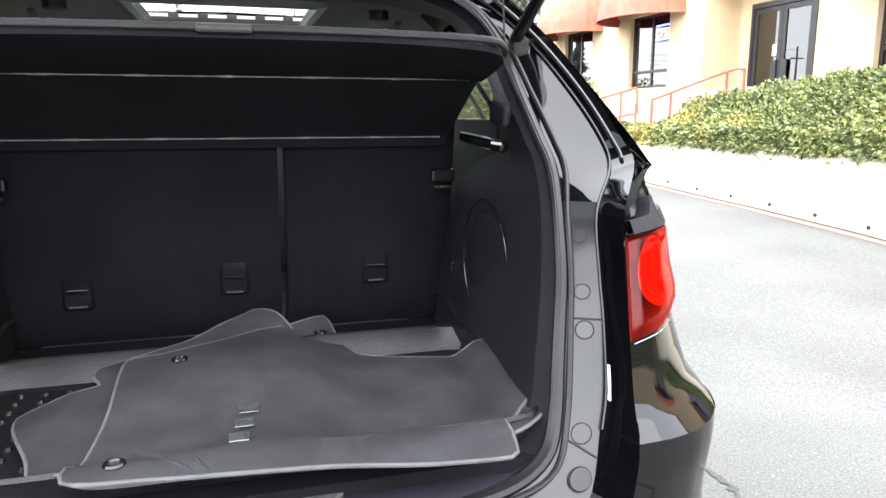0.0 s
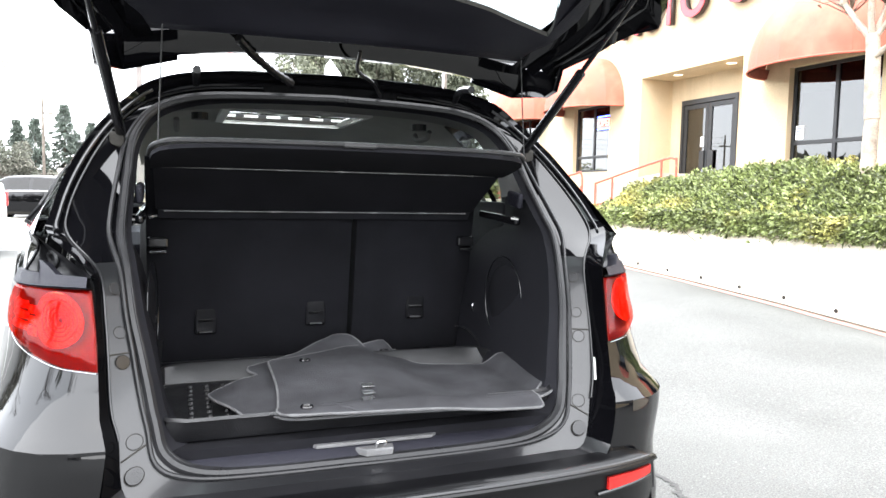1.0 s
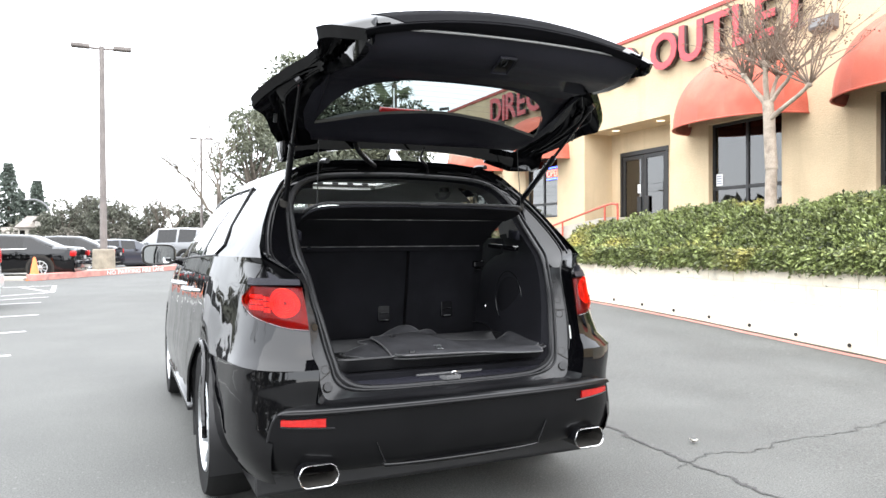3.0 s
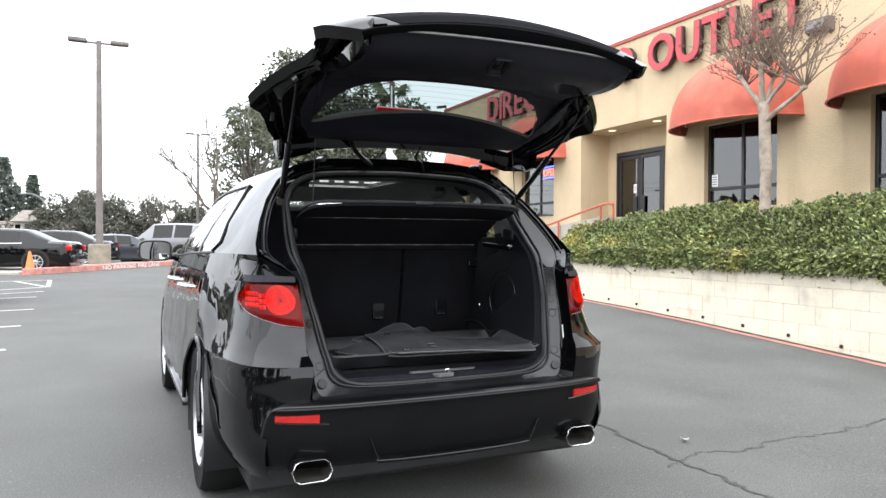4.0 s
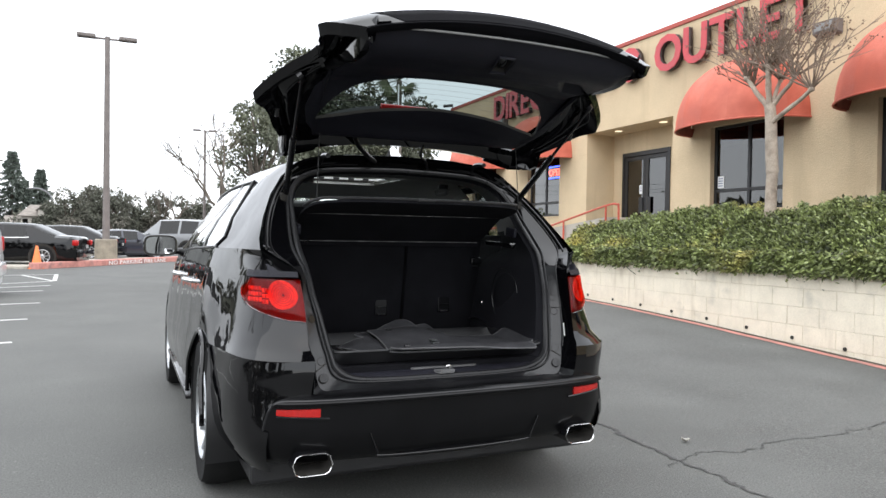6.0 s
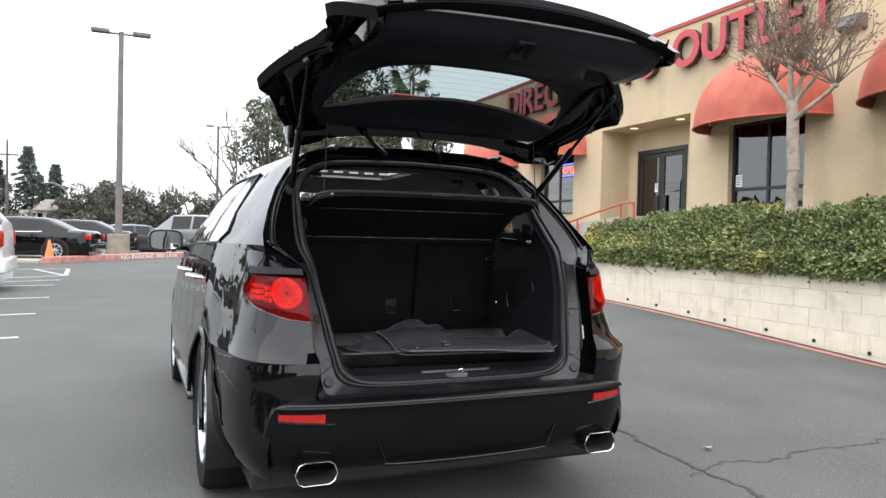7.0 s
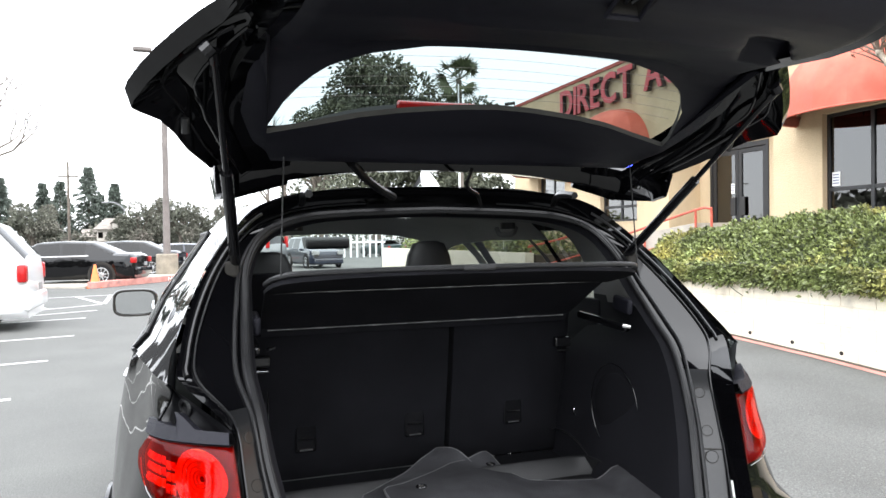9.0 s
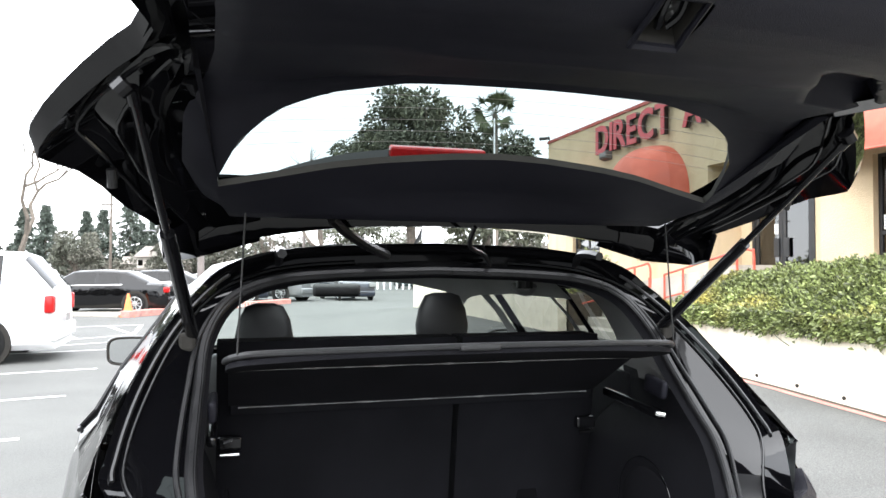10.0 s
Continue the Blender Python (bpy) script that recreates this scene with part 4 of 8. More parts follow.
def roofline(y):
    return interp(y, [1.0, 2.0, 2.55, 2.75, 3.0, 3.3, 3.55, 3.9, 4.3, 4.52], [1.705, 1.712, 1.685, 1.635, 1.49, 1.29, 1.12, 1.06, 0.98, 0.9])


def plan(y):
    return interp(y, [1.0, 1.6, 3.2, 3.8, 4.2, 4.4, 4.52], [1.0, 1.008, 1.022, 1.01, 0.95, 0.87, 0.79])


def low_x(z, y):
    return interp(z, [0.22, 0.30, 0.40, 0.55, 0.69, 0.80, 0.92, 1.0, 1.11, 1.2], [0.888, 0.943, 0.963, 0.978, 0.985, 0.98, 0.968, 0.958, 0.938, 0.911]) * plan(y) + flare(y, z)


fore_low = [[Vector((low_x(z, y), y, z + (belt(y) - 1.2) * smooth((z - 0.5) / 0.7))) for y in FORE_Y] for z in (0.22, 0.30, 0.40, 0.48, 0.55, 0.62, 0.69, 0.76, 0.80, 0.86, 0.92, 1.0, 1.11, 1.2)]
fore_top = []
for z, x in zip(GLASS_Z, GLASS_X):
    f = (z - 1.2) / 0.505
    fore_top.append([Vector((x * plan(y) + flare(y, z) + x * (0.03 * smooth((y - 1) / 0.8)), y, belt(y) + f * (roofline(y) - belt(y)))) for y in FORE_Y])

# upper body from the belt: quarter rows and forward rows joined
belt_row = 5
upper = [rear_rows[belt_row] + fore_low[-1][1:]] + [rear_rows[belt_row + 1 + i] + fore_top[i][1:] for i in range(len(GLASS_Z))]
NY = len(upper[0])
col_y = [p.y for p in upper[0]]
TOP = 4  # last row of the side glass


def raked(i, row):
    """The quarter window's rear edge leans forward to the roof."""
    lean, y0 = interp(ROW_Z[belt_row + i], [1.2, 1.25, 1.35, 1.46, 1.56], [0.0, -0.03, 0.06, 0.16, 0.25]), row[0].y
    out = []
    for p in row:
        y = p.y + lean * max(0.0, min((p.y - y0) / (1.0 - y0), (1.545 - p.y) / 0.545))
        k = max([a for a in range(len(row) - 1) if row[a].y <= y + 1e-9] or [0])
        q = row[k].lerp(row[k + 1], (y - row[k].y) / max(1e-6, row[k + 1].y - row[k].y)) if p.y < 1.545 else p
        out.append(q.copy())
    return out


upper = upper[:1] + [raked(i, row) for i, row in enumerate(upper) if i]


def zone(i, j):
    y = (col_y[j] + col_y[j + 1]) / 2
    if j < NREAR - 1:
        return "pillar" if i < TOP + 1 else "roof"
    if i < TOP:
        if 1.0 < y < 1.5:
            return "quarter_glass"
        if 1.556 < y < 2.32:
            return "rear_glass"
        if 2.44 < y < 3.26:
            return "front_glass"
    if i >= TOP and 2.75 < y < 3.5:
        return "windscreen"
    if i == len(GLASS_Z) - 1 and 1.556 < y < 2.2:
        return "sunroof"
    if y >= 3.5:
        return "hood"
    return "pillar" if i < TOP + 1 else "roof"


def zoned(name):
    return lambda: grid(upper, keep=lambda i, j: zone(i, j) == name)


def full(name):
    bm = grid(upper, keep=lambda i, j: zone(i, j) == name)
    grid([[Vector((-p.x, p.y, p.z)) for p in r] for r in upper], bm, keep=lambda i, j: zone(i, j) == name)
    bmesh.ops.remove_doubles(bm, verts=bm.verts, dist=0.0004)
    return outward(bm)


both("body_side_frame", lambda: outward(zoned("pillar")()), "paint")
part("roof", full("roof"), "paint", car, smooth=True)
part("sunroof", full("sunroof"), "roofglass", car, "tinted glass sunroof", True).visible_shadow = False
part("hood", full("hood"), "paint", car, smooth=True)
for ob in both("side_window", zoned("quarter_glass"), "sideglass") + both("side_window", zoned("rear_glass"), "sideglass") + both("side_window", zoned("front_glass"), "sideglass"):
    ob.visible_shadow = False
part("windscreen", full("windscreen"), "clearglass", car, smooth=True).visible_shadow = False

# dark strip along the window foot and along the glass top
for z_row, nm in ((0, "window_strip"), (TOP, "window_top_trim")):
    both(nm, lambda: tube([p + Vector((0.003, 0, 0.004)) for p in upper[z_row][NREAR - 2:NREAR + 27]], 0.006, 6), "seal")
both("window_rear_trim", lambda: tube([upper[i][NREAR - 1] + Vector((0.003, 0, 0.003)) for i in range(TOP + 1)], 0.006, 6), "seal")
for y in (1.525, 2.38):
    def strap(y=y):
        rows = []
        for i in range(TOP + 1):
            r = upper[i]
            row = []
            for dy in (-0.028, 0.028):
                k = max(a for a in range(NY - 1) if col_y[a] <= y + dy)
                t = (y + dy - col_y[k]) / (col_y[k + 1] - col_y[k])
                p = r[k].lerp(r[k + 1], t)
                row.append(p + Vector((0.004, 0, 0)))
            rows.append(row)
        return outward(grid(rows))
    both("pillar_strap", strap, "seal")

# ---- lower side: quarter, doors, fender, with round wheel arches
ARCHES = [(1.0, 0.37), (3.64, 0.37)]
ARCH_R = 0.405


def low_zone(y):
    return "rear_quarter" if y < 1.55 else "rear_door" if y < 2.379 else "front_door" if y < 3.4 else "front_fender"


def over_lamp(z):
    """How far the glossy shelf over the lamp reaches round the corner."""
    return interp(z, [1.08, 1.12, 1.16, 1.2], [0.31, 0.25, 0.14, 0.0])


quarter_low, quarter_mid = [], []
for z in (0.745, 0.77, 0.80, 0.86, 0.92, 1.0, 1.04, 1.08):
    quarter_low.append([quarter(s, z) for s in np.linspace(0, 1, NREAR * 2)])
for z in (1.08, 1.095, 1.11, 1.13, 1.15, 1.17, 1.185, 1.2):
    quarter_mid.append([quarter(over_lamp(z) + (1 - over_lamp(z)) * u, z) for u in np.linspace(0, 1, NREAR * 2)])


def fine_side(y0, y1, zmax=9.0):
    ys = [y for y in np.arange(y0, y1, 0.035)] + [y1]
    zs = [0.22, 0.26, 0.30] + list(np.arange(0.335, 0.86, 0.035)) + [0.88, 0.92, 1.0, 1.06, 1.11, 1.155, 1.2]
    if zmax < 2:
        zs = [z for z in zs if 0.3 < z < zmax - 0.01] + [zmax]
    def at(y, z):
        return Vector((low_x(z, y) - 0.017 * max(0.0, 1.0 - y) / 0.38, y, z + (belt(y) - 1.2) * smooth((z - 0.5) / 0.7)))
    rows = [[at(y, z) for y in ys] for z in zs]
    def inside(i, j):
        c = (rows[i][j] + rows[i + 1][j + 1]) / 2
        return any((c.y - a) ** 2 + (c.z - b) ** 2 < ARCH_R ** 2 for a, b in ARCHES)
    bm = grid(rows, skip=inside)
    for v in bm.verts:
        if v.is_boundary:
            for a, b in ARCHES:
                d = math.hypot(v.co.y - a, v.co.z - b)
                if 0.3 < d < ARCH_R + 0.05 and v.co.z > 0.24:
                    v.co.y, v.co.z = a + (v.co.y - a) * ARCH_R / d, b + (v.co.z - b) * ARCH_R / d
    return outward(bm)


both("rear_quarter", lambda: outward(grid(quarter_low)), "paint")
both("rear_quarter_top", lambda: outward(grid(quarter_mid)), "paint")
both("rear_wing", lambda: fine_side(1.0, 1.548), "paint")
both("arch_corner", lambda: fine_side(0.61, 1.0, 0.747), "paint")
for y0, y1, nm in ((1.553, 2.376, "rear_door"), (2.382, 3.395, "front_door"), (3.4, 4.5, "front_fender")):
    both(nm, lambda y0=y0, y1=y1: fine_side(y0, y1), "paint")
both("arch_lip", lambda: tube([(low_x(0.6, 1.0) + 0.004, ARCHES[0][0] + ARCH_R * math.cos(a), ARCHES[0][1] + ARCH_R * math.sin(a)) for a in np.linspace(0.05, math.pi - 0.05, 26)], 0.012, 6), "paint")
both("arch_liner", lambda: grid([[(x, ARCHES[0][0] + 0.42 * math.cos(a), ARCHES[0][1] + 0.42 * math.sin(a)) for x in (0.55, 0.996)] for a in np.linspace(-0.4, math.pi + 0.4, 24)]), "plastic")
both("arch_liner", lambda: grid([[(x, ARCHES[1][0] + 0.42 * math.cos(a), ARCHES[1][1] + 0.42 * math.sin(a)) for x in (0.55, 1.0)] for a in np.linspace(-0.4, math.pi + 0.4, 24)]), "plastic")
both("sill_strip", lambda: box((0.95, 1.45, 0.33), (1.022, 3.2, 0.36), 0.006), "gloss")
# door handles
for y in (1.72, 2.52):
    both("door_handle", lambda y=y: tube(curve([(low_x(1.0, y) + dx, y + dy, 0.985 + dx * 0.2) for dx, dy in ((-0.01, 0), (0.03, 0.03), (0.035, 0.1), (0.03, 0.17), (-0.01, 0.2))], 5), 0.014, 8), "chrome")
part("underbody", box((-0.85, 0.25, 0.2), (0.85, 4.3, 0.3), 0.02), "plastic", car)
part("nose", outward(grid([[(x, 4.5 + 0.06 * (1 - (x / 0.75) ** 2), z) for x in np.linspace(-0.74, 0.74, 9)] for z in (0.2, 0.4, 0.6, 0.8, 0.9)])), "paint", car, smooth=True)

# ---- tailgate opening: outer body edge, jamb crease and seal, bottom centre to top centre
EDGE = [(0, 0.055, 0.604), (0.3, 0.056, 0.604), (0.55, 0.06, 0.606), (0.63, 0.064, 0.615), (0.645, 0.085, 0.745), (0.662, 0.138, 0.80), (0.667, 0.176, 0.92), (0.672, 0.2, 1.0), (0.686, 0.244, 1.11), (0.795, 0.40, 1.20), (0.797, 0.46, 1.25), (0.775, 0.56, 1.35), (0.725, 0.665, 1.46), (0.655, 0.755, 1.56), (0.57, 0.80, 1.64), (0.40, 0.83, 1.685), (0, 0.85, 1.705)]
JAMB = [(0, 0.115, 0.612), (0.3, 0.115, 0.612), (0.5, 0.12, 0.614), (0.592, 0.13, 0.622), (0.626, 0.188, 0.735), (0.645, 0.215, 0.80), (0.653, 0.25, 0.92), (0.66, 0.285, 1.0), (0.678, 0.34, 1.11), (0.752, 0.43, 1.19), (0.762, 0.49, 1.25), (0.735, 0.59, 1.35), (0.685, 0.70, 1.46), (0.61, 0.79, 1.555), (0.52, 0.845, 1.605), (0.36, 0.87, 1.638), (0, 0.885, 1.656)]
SEAL = [(0, 0.165, 0.632), (0.3, 0.166, 0.634), (0.444, 0.169, 0.647), (0.523, 0.184, 0.69), (0.551, 0.219, 0.76), (0.568, 0.253, 0.84), (0.585, 0.287, 0.92), (0.603, 0.325, 1.0), (0.619, 0.386, 1.11), (0.634, 0.454, 1.19), (0.635, 0.525, 1.25), (0.63, 0.63, 1.35), (0.62, 0.731, 1.46), (0.565, 0.79, 1.55), (0.46, 0.811, 1.597), (0.3, 0.83, 1.615), (0, 0.84, 1.625)]
LINER = [(0, 0.24, 0.655), (0.3, 0.24, 0.655), (0.421, 0.241, 0.668), (0.495, 0.257, 0.71), (0.528, 0.281, 0.77), (0.543, 0.303, 0.84), (0.56, 0.329, 0.92), (0.578, 0.365, 1.0), (0.596, 0.416, 1.11), (0.611, 0.484, 1.19), (0.612, 0.555, 1.25), (0.608, 0.655, 1.34), (0.597, 0.754, 1.445), (0.545, 0.815, 1.53), (0.44, 0.845, 1.575), (0.29, 0.862, 1.595), (0, 0.87, 1.605)]
FAR = [(0, 1.1, 0.66), (0.3, 1.1, 0.66), (0.45, 1.1, 0.66), (0.556, 1.1, 0.68), (0.567, 1.1, 0.75), (0.575, 1.1, 0.84), (0.585, 1.1, 0.92), (0.6, 1.1, 1.0), (0.638, 1.1, 1.11), (0.706, 1.1, 1.17), (0.748, 1.1, 1.2), (0.743, 1.1, 1.33), (0.698, 1.1, 1.44), (0.62, 1.1, 1.54), (0.5, 1.1, 1.58), (0.32, 1.1, 1.6), (0, 1.1, 1.61)]


def loop(ctrl, per=5):
    half = curve(ctrl, per)
    left = [Vector((-p.x, p.y, p.z)) for p in half[1:-1]][::-1]
    return half + left


def ring_sheet(a, b, steps=3, lo=None, hi=None, side=0):
    """A band between two loops; lo, hi bound it by height, side keeps one half."""
    rows = []
    for k in range(steps + 1):
        t = k / steps
        rows.append([p.lerp(q, t) for p, q in zip(a, b)])
    def take(i, j):
        z = (rows[i][j].z + rows[i][(j + 1) % len(a)].z) / 2
        return (lo is None or z >= lo) and (hi is None or z < hi) and rows[i][j].x * side >= 0
    return outward(grid(rows, close=True, keep=take))


edge, jamb, seal, liner, far_end = loop(EDGE), loop(JAMB), loop(SEAL), loop(LINER), loop(FAR)
part("sill_ledge", ring_sheet(edge, jamb, 3, hi=0.64), "jamb", car, "satin black ledge below the load sill", smooth=30)
for side in (1, -1):
    part("jamb_gutter", ring_sheet(edge, jamb, 3, lo=0.64, hi=1.1, side=side), "gutter", car, "glossy black gutter beside the tailgate opening", smooth=30)
part("jamb_gutter", ring_sheet(edge, jamb, 3, lo=1.1), "paint", car, "glossy black upper gutter round the tailgate opening", smooth=30)
part("jamb_flange", ring_sheet(jamb, seal, 2, hi=1.12), "jamb", car, "satin black flange beside the tailgate opening", smooth=30)
part("jamb_flange", ring_sheet(jamb, seal, 4, lo=1.12), "paint", car, "glossy black upper flange round the tailgate opening", smooth=30)
part("seal", tube(seal, 0.013, 8, closed=True), "seal", car, "black rubber weather seal", smooth=True)
part("seal_rib", tube([p.lerp(q, 0.22) + Vector((0, -0.006, 0)) for p, q in zip(seal, jamb)], 0.006, 8, closed=True), "seal", car, smooth=True)
part("seal_lip", tube([p.lerp(q, 0.25) + Vector((0, -0.012, 0)) for p, q in zip(seal, liner)], 0.008, 8, closed=True), "seal", car, smooth=True)
part("cargo_side_trim", ring_sheet(liner, far_end, 8, hi=1.3), "cargo", car, "black plastic cargo side trim", smooth=50)
part("rear_headliner", ring_sheet(liner, far_end, 8, lo=1.3), "pillar", car, "grey fabric covered pillar and roof lining", smooth=50)
part("trim_edge", ring_sheet(seal, liner, 2), "cargo", car, smooth=50)

# bolts, plugs and buttons on the jamb
def flange_at(z, f):
    """A point of the jamb flange at height z, f of the way in, with its normal."""
    half = len(curve(JAMB, 5))
    k = min(range(10, half - 25), key=lambda q: abs(jamb[q].lerp(seal[q], 0.4).z - z))
    p = jamb[k].lerp(seal[k], f)
    n = (jamb[k + 1] - jamb[k - 1]).cross(seal[k] - jamb[k]).normalized()
    return p, (n if n.y < 0 else -n)


def button(name, z, f, r, material, h=0.0012, label=""):
    p, n = flange_at(z, f)
    for s in (1, -1):
        q, dd = Vector((p.x * s, p.y, p.z)), Vector((n.x * s, n.y, n.z))
        b = part(name, tube([q - dd * 0.004, q + dd * h * 0.6, q + dd * h], [r, r, r * 0.94], 20), material, car, label)
        u = dd.orthogonal().normalized()
        w = dd.cross(u)
        part("plug_edge", tube([q + dd * h * 0.5 + (u * math.cos(a) + w * math.sin(a)) * (r + 0.0006) for a in np.linspace(0, math.tau, 21)[:-1]], 0.0008, 5, closed=True), "hole", b)


button("buffer_plug", 0.66, 0.3, 0.021, "rubber", 0.008)
button("jamb_plug", 0.735, 0.4, 0.0185, "jamb")
button("jamb_bolt", 0.895, 0.42, 0.017, "gloss", 0.003)
button("jamb_plug", 0.965, 0.45, 0.0145, "jamb")
button("jamb_plug", 1.06, 0.45, 0.0145, "jamb")
for z in (0.925, 0.695):
    both("jamb_split", lambda z=z: tube([flange_at(z, f)[0] + flange_at(z, f)[1] * 0.0005 for f in (0.02, 0.25, 0.5, 0.75, 0.9)], 0.0022, 6), "hole")
def gutter_at(z, f):
    half = len(curve(EDGE, 5))
    k = min(range(10, half - 25), key=lambda q: abs(edge[q].lerp(jamb[q], f).z - z))
    return edge[k].lerp(jamb[k], f)


part("paper_sticker", outward(grid([[gutter_at(z, f) + Vector((-0.0035, -0.0035, 0)) for f in (0.74, 0.85)] for z in (0.785, 0.80, 0.82, 0.84)])), "sticker", car, "small white paper sticker")
both("gutter_bead", lambda: tube([edge[q].lerp(jamb[q], 0.45) + Vector((-0.004, -0.004, 0)) for q in range(46, 70)], 0.005, 6), "jamb")
both("gutter_bead", lambda: tube([edge[q].lerp(jamb[q], 0.95) + Vector((-0.002, -0.004, 0)) for q in range(20, 78)], 0.003, 6), "jamb")

# ---- tail lamps
def lamp_shape(off, s1=0.4, shrink=0.0):
    rows = []
    n, m = 24, 10
    for i in range(m + 1):
        row = []
        for j in range(n + 1):
            u, v = j / n, i / m
            bottom = interp(u, [0, 0.25, 0.5, 0.75, 0.92, 1], [0.9, 0.91, 0.93, 0.955, 0.985, 1.01])
            top = interp(u, [0, 0.74, 0.86, 1], [1.078, 1.085, 1.055, 1.02])
            z = bottom + shrink + (top - bottom - 2 * shrink) * v
            edge_drop = min(u * n, (n - u * n), v * m, (m - v * m))
            row.append(quarter(shrink + (s1 - 2 * shrink) * u, z, off * (1 if edge_drop >= 1 else 0.35)))
        rows.append(row)
    return outward(grid(rows))


def lamp_ring(cs, cz, r, t, off):
    pts = []
    for a in np.linspace(0, math.tau, 29)[:-1]:
        pts.append(quarter(max(0.004, cs + r * math.cos(a) / 0.8), cz + r * math.sin(a), off))
    return tube(pts, t, 6, closed=True)


for side in (1, -1):
    lamp = None
    def put(name, bm, material, label="", parent=None):
        if side < 0:
            mirror_x(bm)
        return part(name, bm, material, parent if parent is not None else car, label, True)
    lamp = put("tail_lamp", lamp_shape(0.003), "lampback", "red tail lamp wrapping round the corner")
    put("lens", thicken(lamp_shape(0.02), 0.003), "lens", "glossy red outer lens", lamp).visible_shadow = False
    rows = []
    for k in range(7):
        r = 0.006 + 0.055 * k / 6
        rows.append([quarter(max(0.004, 0.098 + r * math.cos(a) / 0.8), 1.008 + r * math.sin(a), 0.004 + 0.011 * (k / 6) ** 2) for a in np.linspace(0, math.tau, 29)[:-1]])
    put("bulb_bowl", outward(grid(rows, close=True)), "lampbowl", "", lamp)
    for r in (0.01, 0.018, 0.027, 0.036, 0.046, 0.06):
        put("bowl_ring", lamp_ring(0.098, 1.008, r, 0.0018, 0.007 + 0.1 * r), "lampring", "", lamp)
    for c in range(7):
        for q in range(3):
            s, z = 0.178 + c * 0.021, 0.975 + q * 0.024 - 0.008 * (c < 2)
            b = [quarter(s + ds, z + dz, 0.008) for ds, dz in ((0, 0), (0.018, 0), (0.018, 0.019), (0, 0.019))]
            cc = quarter(s + 0.009, z + 0.009, 0.0145)
            bm = bmesh.new()
            vs, cv = [bm.verts.new(p) for p in b], bm.verts.new(cc)
            for k in range(4):
                bm.faces.new([vs[k], vs[(k + 1) % 4], cv])
            put("facet", outward(bm), "lampfacet" if (c * 5 + q * 3) % 4 != 1 and q < 2 + c % 2 else "lampring", "", lamp)
    bm = bmesh.new()
    grid([[quarter(s, 1.077, 0.018), quarter(s, 1.083, 0.0)] for s in np.linspace(0, 0.3, 12)], bm)
    put("lamp_foot_trim", tube([quarter(u * 0.4, interp(u, [0, 0.25, 0.5, 0.75, 0.92, 1], [0.897, 0.907, 0.927, 0.952, 0.982, 1.007]), 0.011) for u in np.linspace(0, 1, 18)], 0.0009, 6), "alloy", "thin bright strip", lamp)
    put("lamp_top_trim", outward(bm), "plastic", "", lamp)

# the hollow glossy shelf over the lamp, with its grommet and the lamp's grey cap
def shelf_at(u, z):
    """u from the body's edge (0) to the opening (1)."""
    p = quarter(over_lamp(z), z).lerp(quarter(0.0, z), u)
    dip = smooth(u / 0.3) * smooth((1 - u) / 0.25) * smooth((1.215 - z) / 0.06)
    return p + Vector((-0.01, 0.04, -0.02)) * dip


both("lamp_shelf", lambda: outward(grid([[shelf_at(u, z) for u in np.linspace(0, 1, 16)] for z in np.linspace(1.08, 1.2, 14)])), "jamb", label="glossy black shelf over the tail lamp")
both("shelf_edge", lambda: tube([quarter(over_lamp(z), z, 0.001) for z in np.linspace(1.08, 1.2, 14)], 0.004, 6), "paint")
def grommet():
    c = shelf_at(0.42, 1.155)
    n = (shelf_at(0.46, 1.155) - shelf_at(0.38, 1.155)).cross(shelf_at(0.42, 1.165) - shelf_at(0.42, 1.145)).normalized()
    n = n if n.y < 0 else -n
    u = n.orthogonal().normalized()
    w = n.cross(u)
    return tube([c + n * 0.004 + (u * math.cos(a) + w * math.sin(a)) * 0.019 for a in np.linspace(0, math.tau, 25)[:-1]], 0.006, 8, closed=True)
both("shelf_grommet", grommet, "rubber")
both("lamp_cap", lambda: outward(grid([[quarter(0.32 * u, z + 0.034 * max(0.0, 1 - abs(u - 0.42) / 0.1) * (i > 1) + 0.006 * u * (i > 1), o) for u in np.linspace(0, 1, 26)] for i, (z, o) in enumerate(((1.079, 0.006), (1.081, 0.02), (1.105, 0.012), (1.108, -0.02)))])), "trim", label="dark grey cap over the tail lamp")

# ---- bumper
PLAN = [(0, -0.02), (0.3, -0.016), (0.55, 0.0), (0.7, 0.025), (0.79, 0.062), (0.855, 0.13), (0.9, 0.25), (0.932, 0.42), (0.95, 0.62)]
plan_half = even(curve([(wide(x, 0.022), y, 0) for x, y in PLAN], 8), 40)
plan_line = [Vector((-p.x, p.y, 0)) for p in plan_half[1:]][::-1] + plan_half


def bumper_point(k, z, d):
    p = plan_line[k]
    a, b = plan_line[max(0, k - 1)], plan_line[min(len(plan_line) - 1, k + 1)]
    t = (b - a).normalized()
    inward = Vector((-t.y, t.x, 0))
    return Vector((p.x, p.y, z)) + inward * d


PROFILE = [(0.612, 0.075), (0.611, 0.03), (0.606, 0.012), (0.596, 0.004), (0.588, 0.0), (0.58, 0.002), (0.574, 0.018), (0.54, 0.02), (0.47, 0.02), (0.41, 0.028), (0.36, 0.045), (0.335, 0.065), (0.322, 0.1), (0.318, 0.22)]
NP = len(plan_line)
EDGE_X = [(0.22, 0.85), (0.29, 0.86), (0.35, 0.86), (0.41, 0.852), (0.47, 0.842), (0.52, 0.832), (0.55, 0.822), (0.57, 0.81), (0.585, 0.795), (0.597, 0.77), (0.606, 0.735), (0.612, 0.69)]


